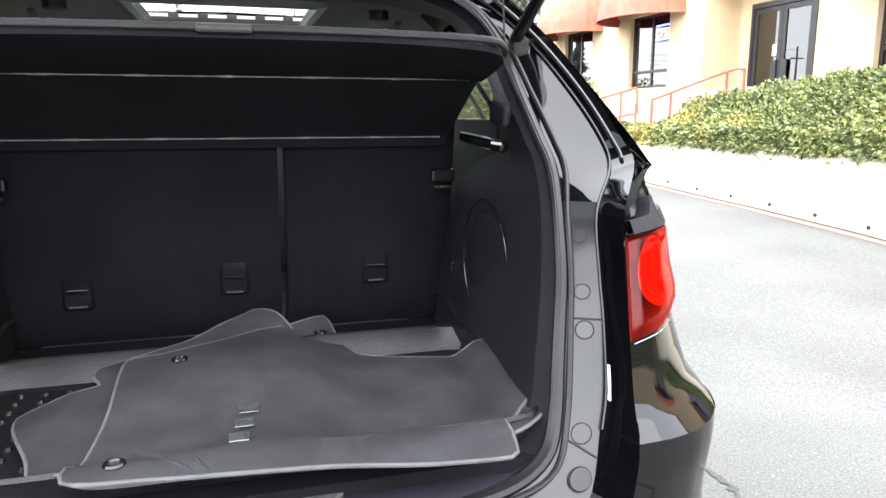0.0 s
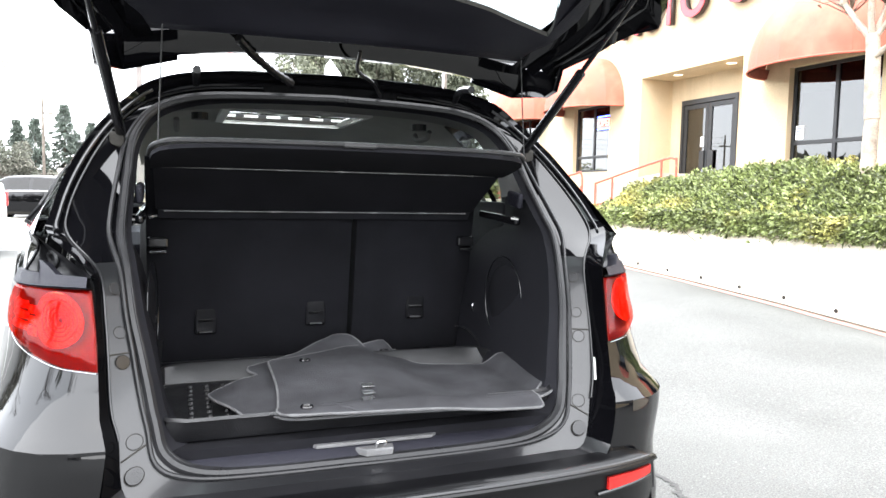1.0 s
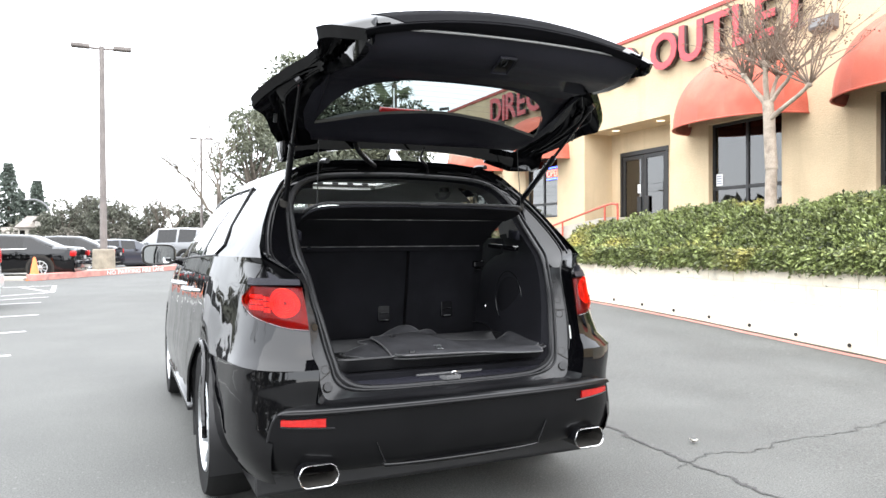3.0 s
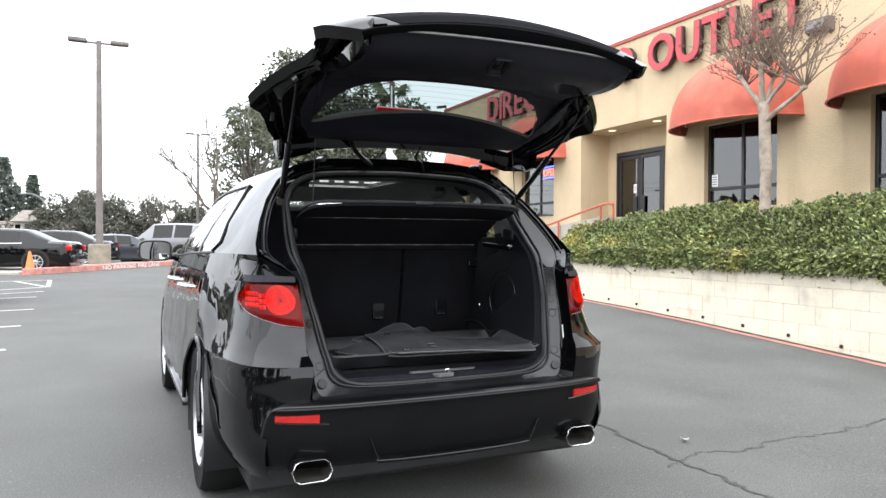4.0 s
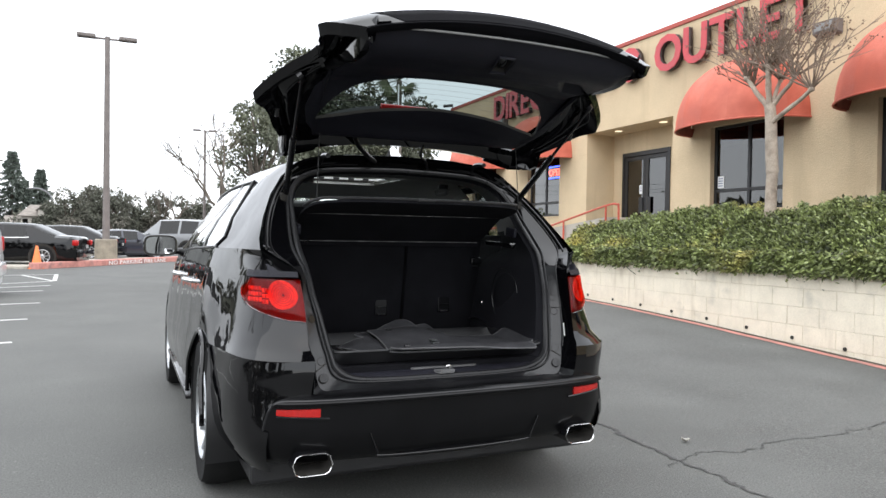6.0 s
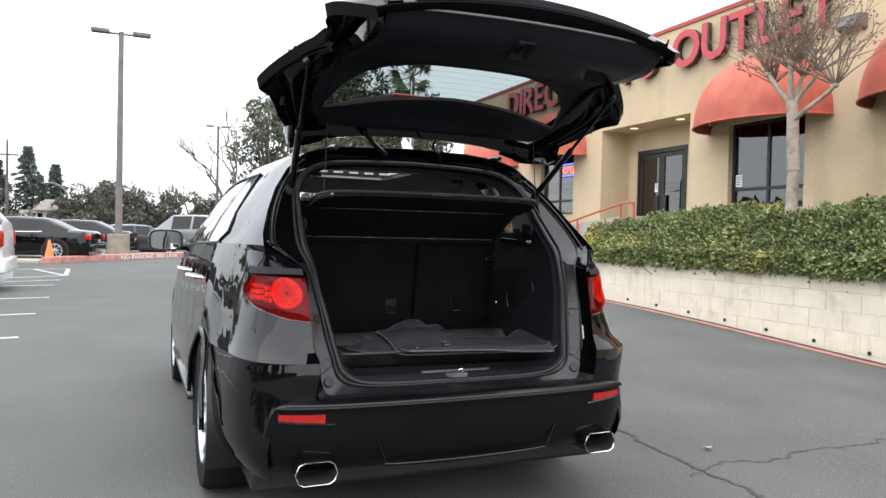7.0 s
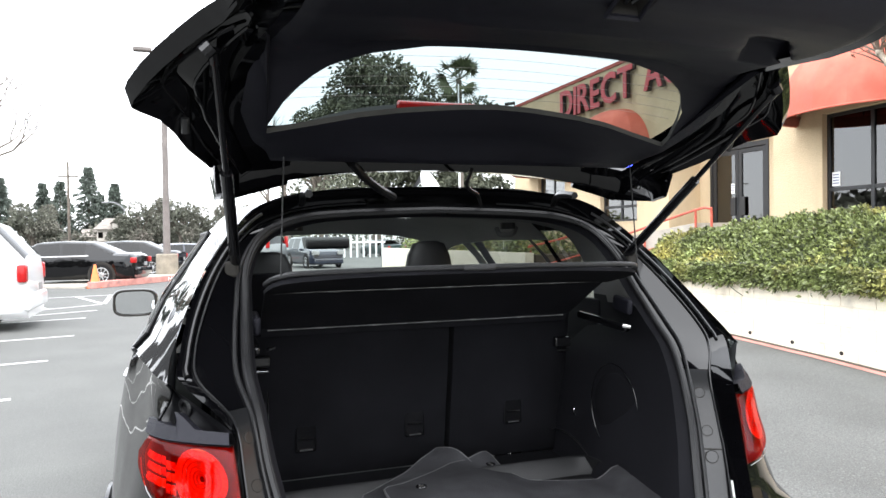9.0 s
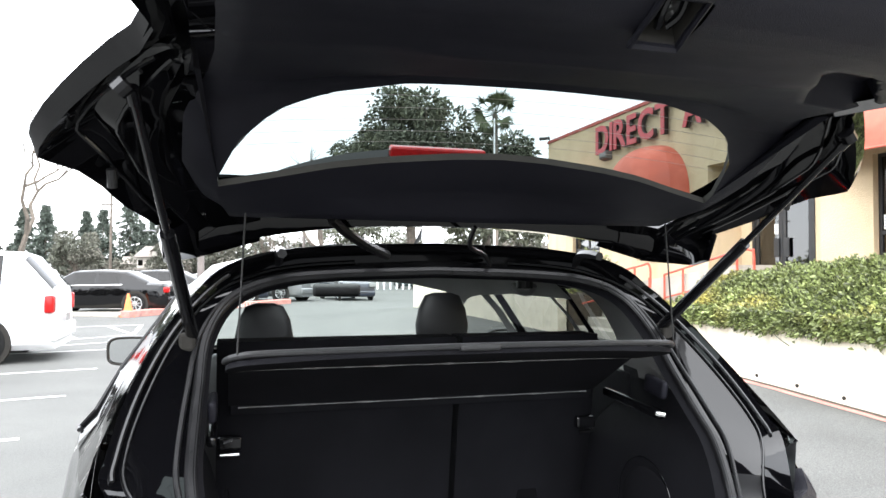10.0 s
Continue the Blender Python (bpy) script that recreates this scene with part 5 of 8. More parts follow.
def edge_x(z):
    return interp(z, [e[0] for e in EDGE_X], [e[1] for e in EDGE_X])


def bumper_at(x, z, d):
    """A point of the bumper's face at x, d behind its plan line."""
    xs, ys = [p.x for p in plan_half], [p.y for p in plan_half]
    ax = abs(x)
    y = interp(ax, xs, ys)
    slope = (interp(ax + 0.01, xs, ys) - interp(max(0, ax - 0.01), xs, ys)) / (0.02 if ax > 0.01 else 0.01 + ax)
    n = Vector((-slope, 1, 0)).normalized()
    return Vector((math.copysign(ax + n.x * d, x), y + n.y * d, z))


rows = []
for z, d in PROFILE:
    run = [bumper_at(u * edge_x(z), z, d - (0.004 if 0.579 < z < 0.6 else 0.0)) for u in np.linspace(-1, 1, 71)]
    rows.append([run[0] + Vector((0.012, 0.06, 0))] + run + [run[-1] + Vector((-0.012, 0.06, 0))])
bumper = part("rear_bumper", outward(grid(rows)), "bumper", car, "satin black rear bumper", smooth=35)
side_edge = [bumper_at(edge_x(z), z, interp(z, [p[0] for p in PROFILE[::-1]], [p[1] for p in PROFILE[::-1]]) + 0.004) for z in (0.33, 0.38, 0.43, 0.48, 0.53, 0.556, 0.574, 0.586, 0.594)]
ledge = [bumper_at(x, 0.598, 0.004) for x in np.linspace(0.75, -0.75, 31)]
part("bumper_ledge", tube(curve(side_edge + ledge + [Vector((-p.x, p.y, p.z)) for p in side_edge[::-1]], 3), 0.0065, 8), "jamb", bumper, "rounded grey ledge of the bumper", True)


# glossy corners of the bumper, from the body crease down, outside a slanting edge


def plan_from(x0, d, z, n=26):
    run = [p for p in plan_half if p.x > x0]
    first = Vector((x0, interp(x0, [p.x for p in plan_half], [p.y for p in plan_half]), 0))
    out = []
    pts = even([first] + run, n)
    for k, p in enumerate(pts):
        t = (pts[min(n - 1, k + 1)] - pts[max(0, k - 1)]).normalized()
        out.append(Vector((p.x, p.y, z)) + Vector((-t.y, t.x, 0)) * d)
    return out


CORNER_TOP = even([p for p in [quarter(s, 0.745) for s in np.linspace(0, 1, 90)] if p.y < 0.62], 52)
CORNER_LOW = plan_from(0.64, 0.0, 0.0, 52)


def corner_at(p, z):
    """The bumper corner's skin: p along its plan (0 at the tailgate), z up; it flows out from the body crease and tucks in below."""
    f = max(0.0, min(0.9999, p)) * 51
    k = int(f)
    top, low = CORNER_TOP[k].lerp(CORNER_TOP[k + 1], f - k), CORNER_LOW[k].lerp(CORNER_LOW[k + 1], f - k)
    t = (CORNER_LOW[k + 1] - CORNER_LOW[k]).normalized()
    low = low + Vector((-t.y, t.x, 0)) * interp(z, [0.29, 0.35, 0.41, 0.47], [0.07, 0.028, 0.009, 0.0])
    w = 0.12 * smooth((0.75 - z) / 0.05) + 0.88 * smooth((0.63 - z) / 0.3)
    return Vector((top.x + (low.x - top.x) * w, top.y + (low.y - top.y) * w, z))


def corner_upper():
    return outward(grid([[corner_at(p, z) for p in np.linspace(0, 1, 36)] for z in (0.747, 0.738, 0.72, 0.69, 0.66, 0.63, 0.6, 0.585)]))


def corner_lower():
    rows = []
    for z in (0.6, 0.585, 0.56, 0.52, 0.47, 0.41, 0.35, 0.29):
        e = interp(edge_x(z) - 0.03, [p.x for p in CORNER_LOW], [k / 51 for k in range(52)])
        rows.append([corner_at(e + (1 - e) * u ** 1.3, z) for u in np.linspace(0, 1, 30)])
    return outward(grid(rows))


both("bumper_corner", corner_upper, "paint", bumper, smooth=40)
both("bumper_corner", corner_lower, "paint", bumper, smooth=40)
# inner cheeks of the bumper corners, beside the tailgate gap
both("corner_cheek", lambda: outward(grid([[(0.645, 0.085, 0.745), (0.642, 0.075, 0.68), (0.634, 0.075, 0.605)], [(0.646, 0.086, 0.745), (0.646, 0.087, 0.68), (0.646, 0.09, 0.605)]])), "paint", bumper)


def reflector(off, x0=0.59, x1=0.80, z0=0.528, z1=0.563):
    ks = [k for k in range(NP) if x0 <= plan_line[k].x <= x1]
    rows = [[bumper_point(k, z0 + (z1 - z0) * v + (0.012 * (plan_line[k].x - x0) / (x1 - x0) if v == 0 else 0), 0.019 - off) for k in ks] for v in (0, 0.5, 1)]
    return outward(grid(rows))


both("reflector", lambda: thicken(reflector(0.008), 0.012), "reflector", bumper, "long red bumper reflector")
both("reflector_lip", lambda: tube([bumper_point(k, 0.521 + 0.012 * (plan_line[k].x - 0.57) / 0.2, 0.014) for k in range(NP) if 0.56 <= plan_line[k].x <= 0.81], 0.005, 6), "gloss", bumper)

# lower valance with its recess
rows = [[(x * w, y + 0.03 * (x) ** 2, z) for x in np.linspace(-1, 1, 17)] for w, y, z in ((0.41, 0.003, 0.452), (0.4, 0.035, 0.44), (0.36, 0.06, 0.365), (0.35, 0.022, 0.342), (0.34, 0.07, 0.31))]
part("lower_valance", outward(grid(rows)), "bumper", bumper, smooth=30)
part("valance_lip", tube(curve([(-0.405, 0.005, 0.45), (-0.37, 0.012, 0.37), (-0.34, 0.02, 0.345), (0, 0.012, 0.34), (0.34, 0.02, 0.345), (0.37, 0.012, 0.37), (0.405, 0.005, 0.45)], 8), 0.0035, 6), "gloss", bumper, smooth=True)


def tip_loop(y, w, h, cx=0.645, cz=0.343):
    pts = [(-1, -0.1), (-0.82, -0.78), (-0.6, -1), (0.6, -1), (0.85, -0.75), (1, 0.05), (0.82, 0.8), (0.6, 1), (-0.6, 1), (-0.85, 0.72)]
    return [(cx + a * w / 2, y, cz + b * h / 2) for a, b in pts]


both("exhaust_tip", lambda: outward(grid([tip_loop(0.012, 0.158, 0.08), tip_loop(0.012, 0.168, 0.09), tip_loop(0.006, 0.169, 0.091), tip_loop(0.003, 0.165, 0.087), tip_loop(0.005, 0.16, 0.082), tip_loop(0.012, 0.158, 0.08)], close=True)), "chrome", bumper, "chrome hexagonal exhaust tip", 60)
both("exhaust_sleeve", lambda: outward(grid([tip_loop(0.2, 0.15, 0.074), tip_loop(0.2, 0.164, 0.087), tip_loop(0.0125, 0.166, 0.088)], close=True)), "gloss", bumper)
both("exhaust_dark", lambda: grid([tip_loop(0.011, 0.158, 0.08), tip_loop(0.14, 0.148, 0.072), tip_loop(0.145, 0.01, 0.01)], close=True), "hole", bumper)
both("exhaust_pipe", lambda: tube([(0.645, 0.15, 0.343), (0.645, 0.5, 0.33), (0.6, 0.9, 0.3)], 0.035, 10), "steel", bumper)

# ---- wheels
def wheel(y):
    for side in (1, -1):
        w = part("wheel", spin([(0.30, -0.11), (0.345, -0.118), (0.362, -0.09), (0.368, 0.0), (0.362, 0.09), (0.345, 0.118), (0.30, 0.112), (0.245, 0.105), (0.24, 0.09), (0.24, -0.09)], 48, closed=True), "tyre", car, "black tyre on a silver alloy wheel", True, Matrix.Translation((side * (0.872 if y < 2 else 0.886), y, 0.368)) @ (Matrix() if side > 0 else pose(0, 0, 0, 0, 0, 180)))
        part("rim_barrel", spin([(0.245, 0.105), (0.238, 0.112), (0.228, 0.1), (0.22, 0.02), (0.215, -0.1)], 40), "alloy", w, smooth=True)
        part("hub", spin([(0.001, 0.075), (0.05, 0.073), (0.062, 0.06), (0.07, 0.03)], 24), "alloy", w, smooth=True)
        for k in range(10):
            a = k * math.tau / 10
            rows = []
            for r, wd, h in ((0.05, 0.024, 0.066), (0.12, 0.017, 0.075), (0.19, 0.016, 0.09), (0.238, 0.026, 0.1)):
                rows.append([(h - 0.035, r * math.cos(a) - wd * math.sin(a), r * math.sin(a) + wd * math.cos(a)), (h, r * math.cos(a) - wd * 0.6 * math.sin(a), r * math.sin(a) + wd * 0.6 * math.cos(a)),
                             (h, r * math.cos(a) + wd * 0.6 * math.sin(a), r * math.sin(a) - wd * 0.6 * math.cos(a)), (h - 0.035, r * math.cos(a) + wd * math.sin(a), r * math.sin(a) - wd * math.cos(a))])
            part("spoke", outward(grid(rows)), "alloy", w, smooth=30)
        part("brake_disc", spin([(0.05, 0.0), (0.16, 0.0), (0.16, -0.02), (0.05, -0.02)], 32), "steel", w)


wheel(1.0)
wheel(3.64)

# ---- door mirrors
def mirror_shell():
    rows = []
    for k, (y, sx, sz) in enumerate(((0.0, 1.0, 1.0), (0.015, 1.06, 1.06), (0.06, 1.02, 1.0), (0.11, 0.75, 0.75), (0.14, 0.35, 0.4))):
        rows.append([(1.11 + 0.118 * sx * (abs(math.cos(a)) ** 0.5) * math.copysign(1, math.cos(a)), 3.17 + y, 1.175 + 0.077 * sz * (abs(math.sin(a)) ** 0.5) * math.copysign(1, math.sin(a))) for a in np.linspace(0, math.tau, 25)[:-1]])
    bm = grid(rows, close=True)
    return outward(bm)


for side, shell in zip((1, -1), both("door_mirror", mirror_shell, "paint", label="black door mirror")):
    def face():
        bm = bmesh.new()
        bm.faces.new([bm.verts.new((1.11 + 0.106 * (abs(math.cos(a)) ** 0.5) * math.copysign(1, math.cos(a)), 3.166 - 0.0072 * (abs(math.sin(a)) ** 0.5) * math.copysign(1, math.sin(a)), 1.175 + 0.067 * (abs(math.sin(a)) ** 0.5) * math.copysign(1, math.sin(a)))) for a in np.linspace(0, math.tau, 25)[:-1]])
        return bm
    bm = face()
    if side < 0:
        mirror_x(bm)
    part("mirror_glass", bm, "mirror", shell)
    bm = tube([(1.11 + 0.115 * (abs(math.cos(a)) ** 0.5) * math.copysign(1, math.cos(a)), 3.164, 1.175 + 0.074 * (abs(math.sin(a)) ** 0.5) * math.copysign(1, math.sin(a))) for a in np.linspace(0, math.tau, 33)[:-1]], 0.006, 6, closed=True)
    if side < 0:
        mirror_x(bm)
    part("mirror_rim", bm, "hole", shell, smooth=True)
    bm = tube([(0.92, 3.22, 1.13), (0.99, 3.21, 1.13), (1.05, 3.2, 1.13)], [0.03, 0.026, 0.022], 8)
    if side < 0:
        mirror_x(bm)
    part("mirror_arm", bm, "gloss", shell, smooth=True)

# ---- tailgate: built shut, then swung up about its hinge
HINGE, SWING = (0.78, 1.63), -71.6
gate = new("tailgate")
gate.parent = car
tagged(gate, label="raised black tailgate with its rear window")
gate.matrix_basis = Matrix.Translation((0, HINGE[0], HINGE[1])) @ pose(0, 0, 0, SWING, 0, 0) @ Matrix.Translation((0, -HINGE[0], -HINGE[1]))


def gate_y(z, x):
    """The tailgate's outer skin, shut."""
    y = interp(z, [0.56, 0.62, 0.68, 0.75, 0.9, 1.0, 1.06, 1.12, 1.3, 1.5, 1.62, 1.66], [0.03, 0.0, -0.01, 0.0, 0.06, 0.105, 0.15, 0.205, 0.385, 0.575, 0.7, 0.76])
    bow = 0.045 * max(0.0, 1 - (x / 0.66) ** 2) * (1 - smooth((z - 0.72) / 0.32))
    return y - bow + 0.1 * x * x + 0.10 * max(0, abs(x) - 0.5) ** 2 * 4


GATE_W = ([0.575, 0.62, 0.68, 0.73, 0.80, 0.88, 0.94, 1.0, 1.04, 1.06, 1.084, 1.11, 1.134, 1.16, 1.175, 1.19, 1.23, 1.28, 1.34, 1.42, 1.5], [0.60, 0.665, 0.71, 0.732, 0.72, 0.69, 0.675, 0.665, 0.69, 0.725, 0.765, 0.805, 0.838, 0.865, 0.872, 0.86, 0.82, 0.79, 0.765, 0.715, 0.685])


def gate_w(z):
    return interp(z, *GATE_W)


TRIM_W = ([0.585, 0.61, 0.66, 0.75, 0.9, 1.05, 1.15, 1.25, 1.35, 1.45, 1.52, 1.6], [0.56, 0.575, 0.585, 0.59, 0.595, 0.61, 0.655, 0.665, 0.63, 0.59, 0.55, 0.47])


def trim_base(z):
    """Depth of the inner trim: it curves in from the foot, then runs on as a panel up to the window."""
    return interp(z, [0.59, 0.60, 0.61, 0.625, 0.65, 0.68, 0.715, 0.75, 0.80, 0.9, 1.0, 1.06, 1.12, 1.3, 1.5, 1.6], [0.022, 0.036, 0.056, 0.086, 0.12, 0.142, 0.158, 0.17, 0.188, 0.212, 0.236, 0.254, 0.3, 0.475, 0.65, 0.74])


GZ = [0.575, 0.585, 0.600, 0.608, 0.616, 0.624, 0.64, 0.66, 0.69, 0.73, 0.77, 0.80, 0.85, 0.91, 0.96, 1.0, 1.02, 1.04, 1.06, 1.084, 1.11, 1.134, 1.16, 1.175, 1.19, 1.21, 1.23, 1.255, 1.28, 1.31, 1.345, 1.38, 1.42, 1.46]
GU = [-1, -0.97, -0.92, -0.85, -0.77, -0.68, -0.58, -0.47, -0.36, -0.24, -0.12, 0, 0.12, 0.24, 0.36, 0.47, 0.58, 0.68, 0.77, 0.85, 0.92, 0.97, 1]


def in_window(x, z, grow=0.0):
    ax = abs(x)
    lo = interp(ax, [0, 0.25, 0.38, 0.47, 0.53, 0.57], [1.056, 1.062, 1.09, 1.135, 1.19, 1.28])
    hi = interp(ax, [0, 0.1, 0.25, 0.35, 0.45, 0.57], [1.228, 1.232, 1.246, 1.26, 1.282, 1.305])
    return ax < 0.57 + grow and lo - grow < z < hi + grow


outer = [[(u * gate_w(z), gate_y(z, u * gate_w(z)), z) for u in GU] for z in GZ]
bm = grid(outer, skip=lambda i, j: in_window((GU[j] + GU[j + 1]) / 2 * gate_w(GZ[i]), (GZ[i] + GZ[i + 1]) / 2 - 0.03, 0.1) and abs(GU[j] + GU[j + 1]) / 2 * gate_w(GZ[i]) < 0.6 and GZ[i + 1] < 1.4)
part("gate_skin", outward(bm), "paint", gate, smooth=35)
# satin valance along the foot of the tailgate, and the sheet behind its trim
part("gate_foot", outward(grid([[(x, y - 0.002, z) for x, y, z in row[4:-4]] for row in outer[:11]])), "foot", gate, "satin black strip along the tailgate's foot", 35)
rows = [[((gate_w(z) - 0.01) * u, gate_y(z, (gate_w(z) - 0.01) * u) + 0.035, z) for u in np.linspace(-1, 1, 25)] for z in np.linspace(0.6, 1.03, 12)]
part("gate_inner_sheet", outward(grid(rows)), "foot", gate)
# rim between the skin and the inner frame
def gate_frame_point(u_side, z, depth):
    w = gate_w(z) - depth * 0.25
    return (u_side * w, gate_y(z, w) + depth, z)


for side in (-1, 1):
    rows = [[gate_frame_point(side, z, d) for z in GZ] for d in (0.0, 0.02, 0.045)]
    tw = lambda z: interp(z, *TRIM_W)
    rows.append([(side * ((gate_w(z) - 0.012) * 0.55 + tw(z) * 0.45), gate_y(z, tw(z)) + 0.04, z) for z in GZ])
    rows.append([(side * ((gate_w(z) - 0.012) * 0.35 + tw(z) * 0.65), gate_y(z, tw(z)) + 0.066, z) for z in GZ])
    rows.append([(side * ((gate_w(z) - 0.012) * 0.15 + tw(z) * 0.85), gate_y(z, tw(z)) + 0.052, z) for z in GZ])
    rows.append([(side * (tw(z) + 0.004), trim_base(max(z, 0.585)) + 0.06 * tw(z) ** 2 - 0.028, z) for z in GZ])
    for inset, behind in ((0.001, 0.008), (0.05, 0.014)):
        rows.append([(side * (tw(z) - inset), trim_base(max(z, 0.585)) + 0.06 * (tw(z) - inset) ** 2 - behind, z) for z in GZ])
    part("gate_channel", outward(grid(rows)), "paint", gate, "glossy black metal channel of the tailgate edge", 30)
    # ribs and drips along the channel
    for f in (0.3, 0.6):
        part("channel_bead", tube([(side * (gate_w(z) * (1 - f) + tw(z) * f - 0.01), gate_y(z, tw(z)) + 0.066, z) for z in GZ if 1.03 < z < 1.44], 0.0042, 6), "gloss", gate, smooth=True)
bot = []
for f, h in ((0.0, 0.0), (0.12, -0.008), (0.5, 0.0), (0.86, 0.008), (1.0, 0.016)):
    bot.append([])
    for u in GU:
        x = u * gate_w(0.575)
        y0, y1 = gate_y(0.575, x), max(gate_y(0.575, x) + 0.03, 0.024 + 0.06 * x * x)
        bot[-1].append((x, y0 + (y1 - y0) * f, 0.575 + h))
part("gate_lower_lip", outward(grid(bot)), "foot", gate, smooth=35)
# bead at the trim's foot; its pale grey paints in the highlight along it
part("gate_lower_bead", tube([(u * 0.57, 0.03 + 0.06 * (u * 0.57) ** 2, 0.592) for u in GU], 0.0045, 6), "pillar", gate, "thin bead along the trim's foot with its highlight painted grey", True)

# inner trim with the window opening
TZ = [0.59, 0.60, 0.61, 0.625, 0.64, 0.66, 0.685, 0.7, 0.715, 0.73] + [0.737 + 0.0145 * k for k in range(14)] + [0.945, 0.97, 1.01, 1.03, 1.045, 1.06, 1.075, 1.09, 1.11, 1.13, 1.15, 1.17, 1.19, 1.21, 1.23, 1.25, 1.265, 1.28, 1.295, 1.31, 1.34, 1.37, 1.40, 1.43, 1.46]
TU = [-1, -0.975, -0.94] + list(np.linspace(-0.9, 0.9, 91)) + [0.94, 0.975, 1]


def grab_depth(x, z):
    """The hollow grab recess moulded into one side of the panel."""
    f = (z - 0.735) / 0.175
    d = min(z - 0.735, 0.91 - z, x - (0.309 + 0.128 * f), 0.408 + 0.196 * f - x)
    return 0.05 * smooth(d / 0.016)


def trim_y(x, z):
    w = interp(z, *TRIM_W)
    e = min((w - abs(x)) / 0.05, (1.46 - z) / 0.04, 1.0)
    base = trim_base(z)
    lip = 0.0
    ax = abs(x)
    near = max(0.0, 1 - abs(z - interp(ax, [0, 0.25, 0.38, 0.5], [1.03, 1.035, 1.06, 1.12])) / 0.05) if ax < 0.6 else 0
    return base + 0.06 * x * x - 0.03 * (1 - max(0.0, e)) * smooth((z - 0.62) / 0.04) - 0.012 * near - grab_depth(x, z) + 0.007 * math.exp(-((z - 0.815) / 0.02) ** 2) * smooth((0.36 - abs(x - 0.03)) / 0.12)


def header_z(x, z):
    """The upper edge of the trim bows up towards its ends."""
    return z + max(0.0, z - 1.34) / 0.12 * (-0.065 + 0.115 * min(1.2, (abs(x) / 0.58) ** 2))


trim_rows = [[(u * interp(z, *TRIM_W), trim_y(u * interp(z, *TRIM_W), z), header_z(u * interp(z, *TRIM_W), z)) for u in TU] for z in TZ]
part("gate_top_lip", outward(grid([trim_rows[-1], [(x, y - 0.03, z + 0.006) for x, y, z in trim_rows[-1]], [(x, y - 0.09, z + 0.01) for x, y, z in trim_rows[-1]]])), "jamb", gate, smooth=35)


def cut(i, j):
    c = (Vector(trim_rows[i][j]) + Vector(trim_rows[i + 1][j + 1]) + Vector(trim_rows[i][j + 1]) + Vector(trim_rows[i + 1][j])) / 4
    return in_window(c.x, c.z) or (abs(c.x) < 0.036 and 0.64 < c.z < 0.7)


bm = grid(trim_rows, skip=cut)
bm.normal_update()
# draw the ragged rim onto the window's smooth outline
for v in bm.verts:
    if v.is_boundary and 1.0 < v.co.z < 1.33 and abs(v.co.x) < 0.62:
        ax = abs(v.co.x)
        lo = interp(ax, [0, 0.25, 0.38, 0.47, 0.53, 0.57], [1.056, 1.062, 1.09, 1.135, 1.19, 1.28])
        hi = interp(ax, [0, 0.1, 0.25, 0.35, 0.45, 0.57], [1.228, 1.232, 1.246, 1.26, 1.282, 1.305])
        if ax > 0.57:
            v.co.x = math.copysign(0.57, v.co.x)
        v.co.z = lo if abs(v.co.z - lo) < abs(v.co.z - hi) else hi
        v.co.y = trim_y(v.co.x, v.co.z)
part("gate_trim", outward(bm), "trim", gate, "dark grained plastic trim panel", 65)
# reveal running from the trim to the glass
ring = []
for ax in np.linspace(-0.57, 0.57, 41):
    ring.append((ax, interp(abs(ax), [0, 0.25, 0.38, 0.47, 0.53, 0.57], [1.056, 1.062, 1.09, 1.135, 1.19, 1.28])))
for ax in np.linspace(0.57, -0.57, 41):
    ring.append((ax, interp(abs(ax), [0, 0.1, 0.25, 0.35, 0.45, 0.57], [1.228, 1.232, 1.246, 1.26, 1.282, 1.305])))
rows = [[(x, trim_y(x, z), z) for x, z in ring], [(x, trim_y(x, z) - 0.012, z + 0.008) for x, z in ring]]
part("window_reveal", outward(grid(rows, close=True)), "hole", gate, smooth=40)
# glass, with heater wires
gl = [[(x, gate_y(z, x) + 0.01, z) for x in np.linspace(-0.6, 0.6, 21)] for z in np.linspace(1.04, 1.45, 14)]
part("rear_window", grid(gl), "hatchglass", gate, "tinted rear window with heater lines", True).visible_shadow = False
for k in range(9):
    z = 1.075 + k * 0.026
    part("heater_line", tube([(x, gate_y(z, x) + 0.013, z) for x in np.linspace(-0.56, 0.56, 15)], 0.0005, 3), "pole", gate)
# roof spoiler reaching back over the glass, with the brake lamp in its edge
rows = []
for y, z0 in ((0.66, 1.672), (0.6, 1.673), (0.5, 1.668), (0.455, 1.655), (0.45, 1.635), (0.47, 1.618), (0.56, 1.61), (0.655, 1.62), (0.665, 1.645)):
    back = smooth((0.78 - y) / 0.3)
    rows.append([(x * 0.62, y + 0.16 * back * abs(x) ** 2.4, z0 - 0.05 * abs(x) ** 3) for x in np.linspace(-1, 1, 25)])
rows.append(rows[0])
part("spoiler_base", outward(grid([[(x, gate_y(1.44, x) + 0.005, 1.44) for x in np.linspace(-0.5, 0.5, 15)], [(x, 0.585 + 0.1 * x * x, 1.612 - 0.05 * abs(x / 0.62) ** 3) for x in np.linspace(-0.5, 0.5, 15)]])), "gloss", gate)
part("spoiler", outward(grid(rows)), "paint", gate, smooth=40)
part("brake_lamp", box((-0.158, 0.443, 1.603), (0.098, 0.475, 1.638), 0.006), "brakelens", gate, "long red high brake lamp")
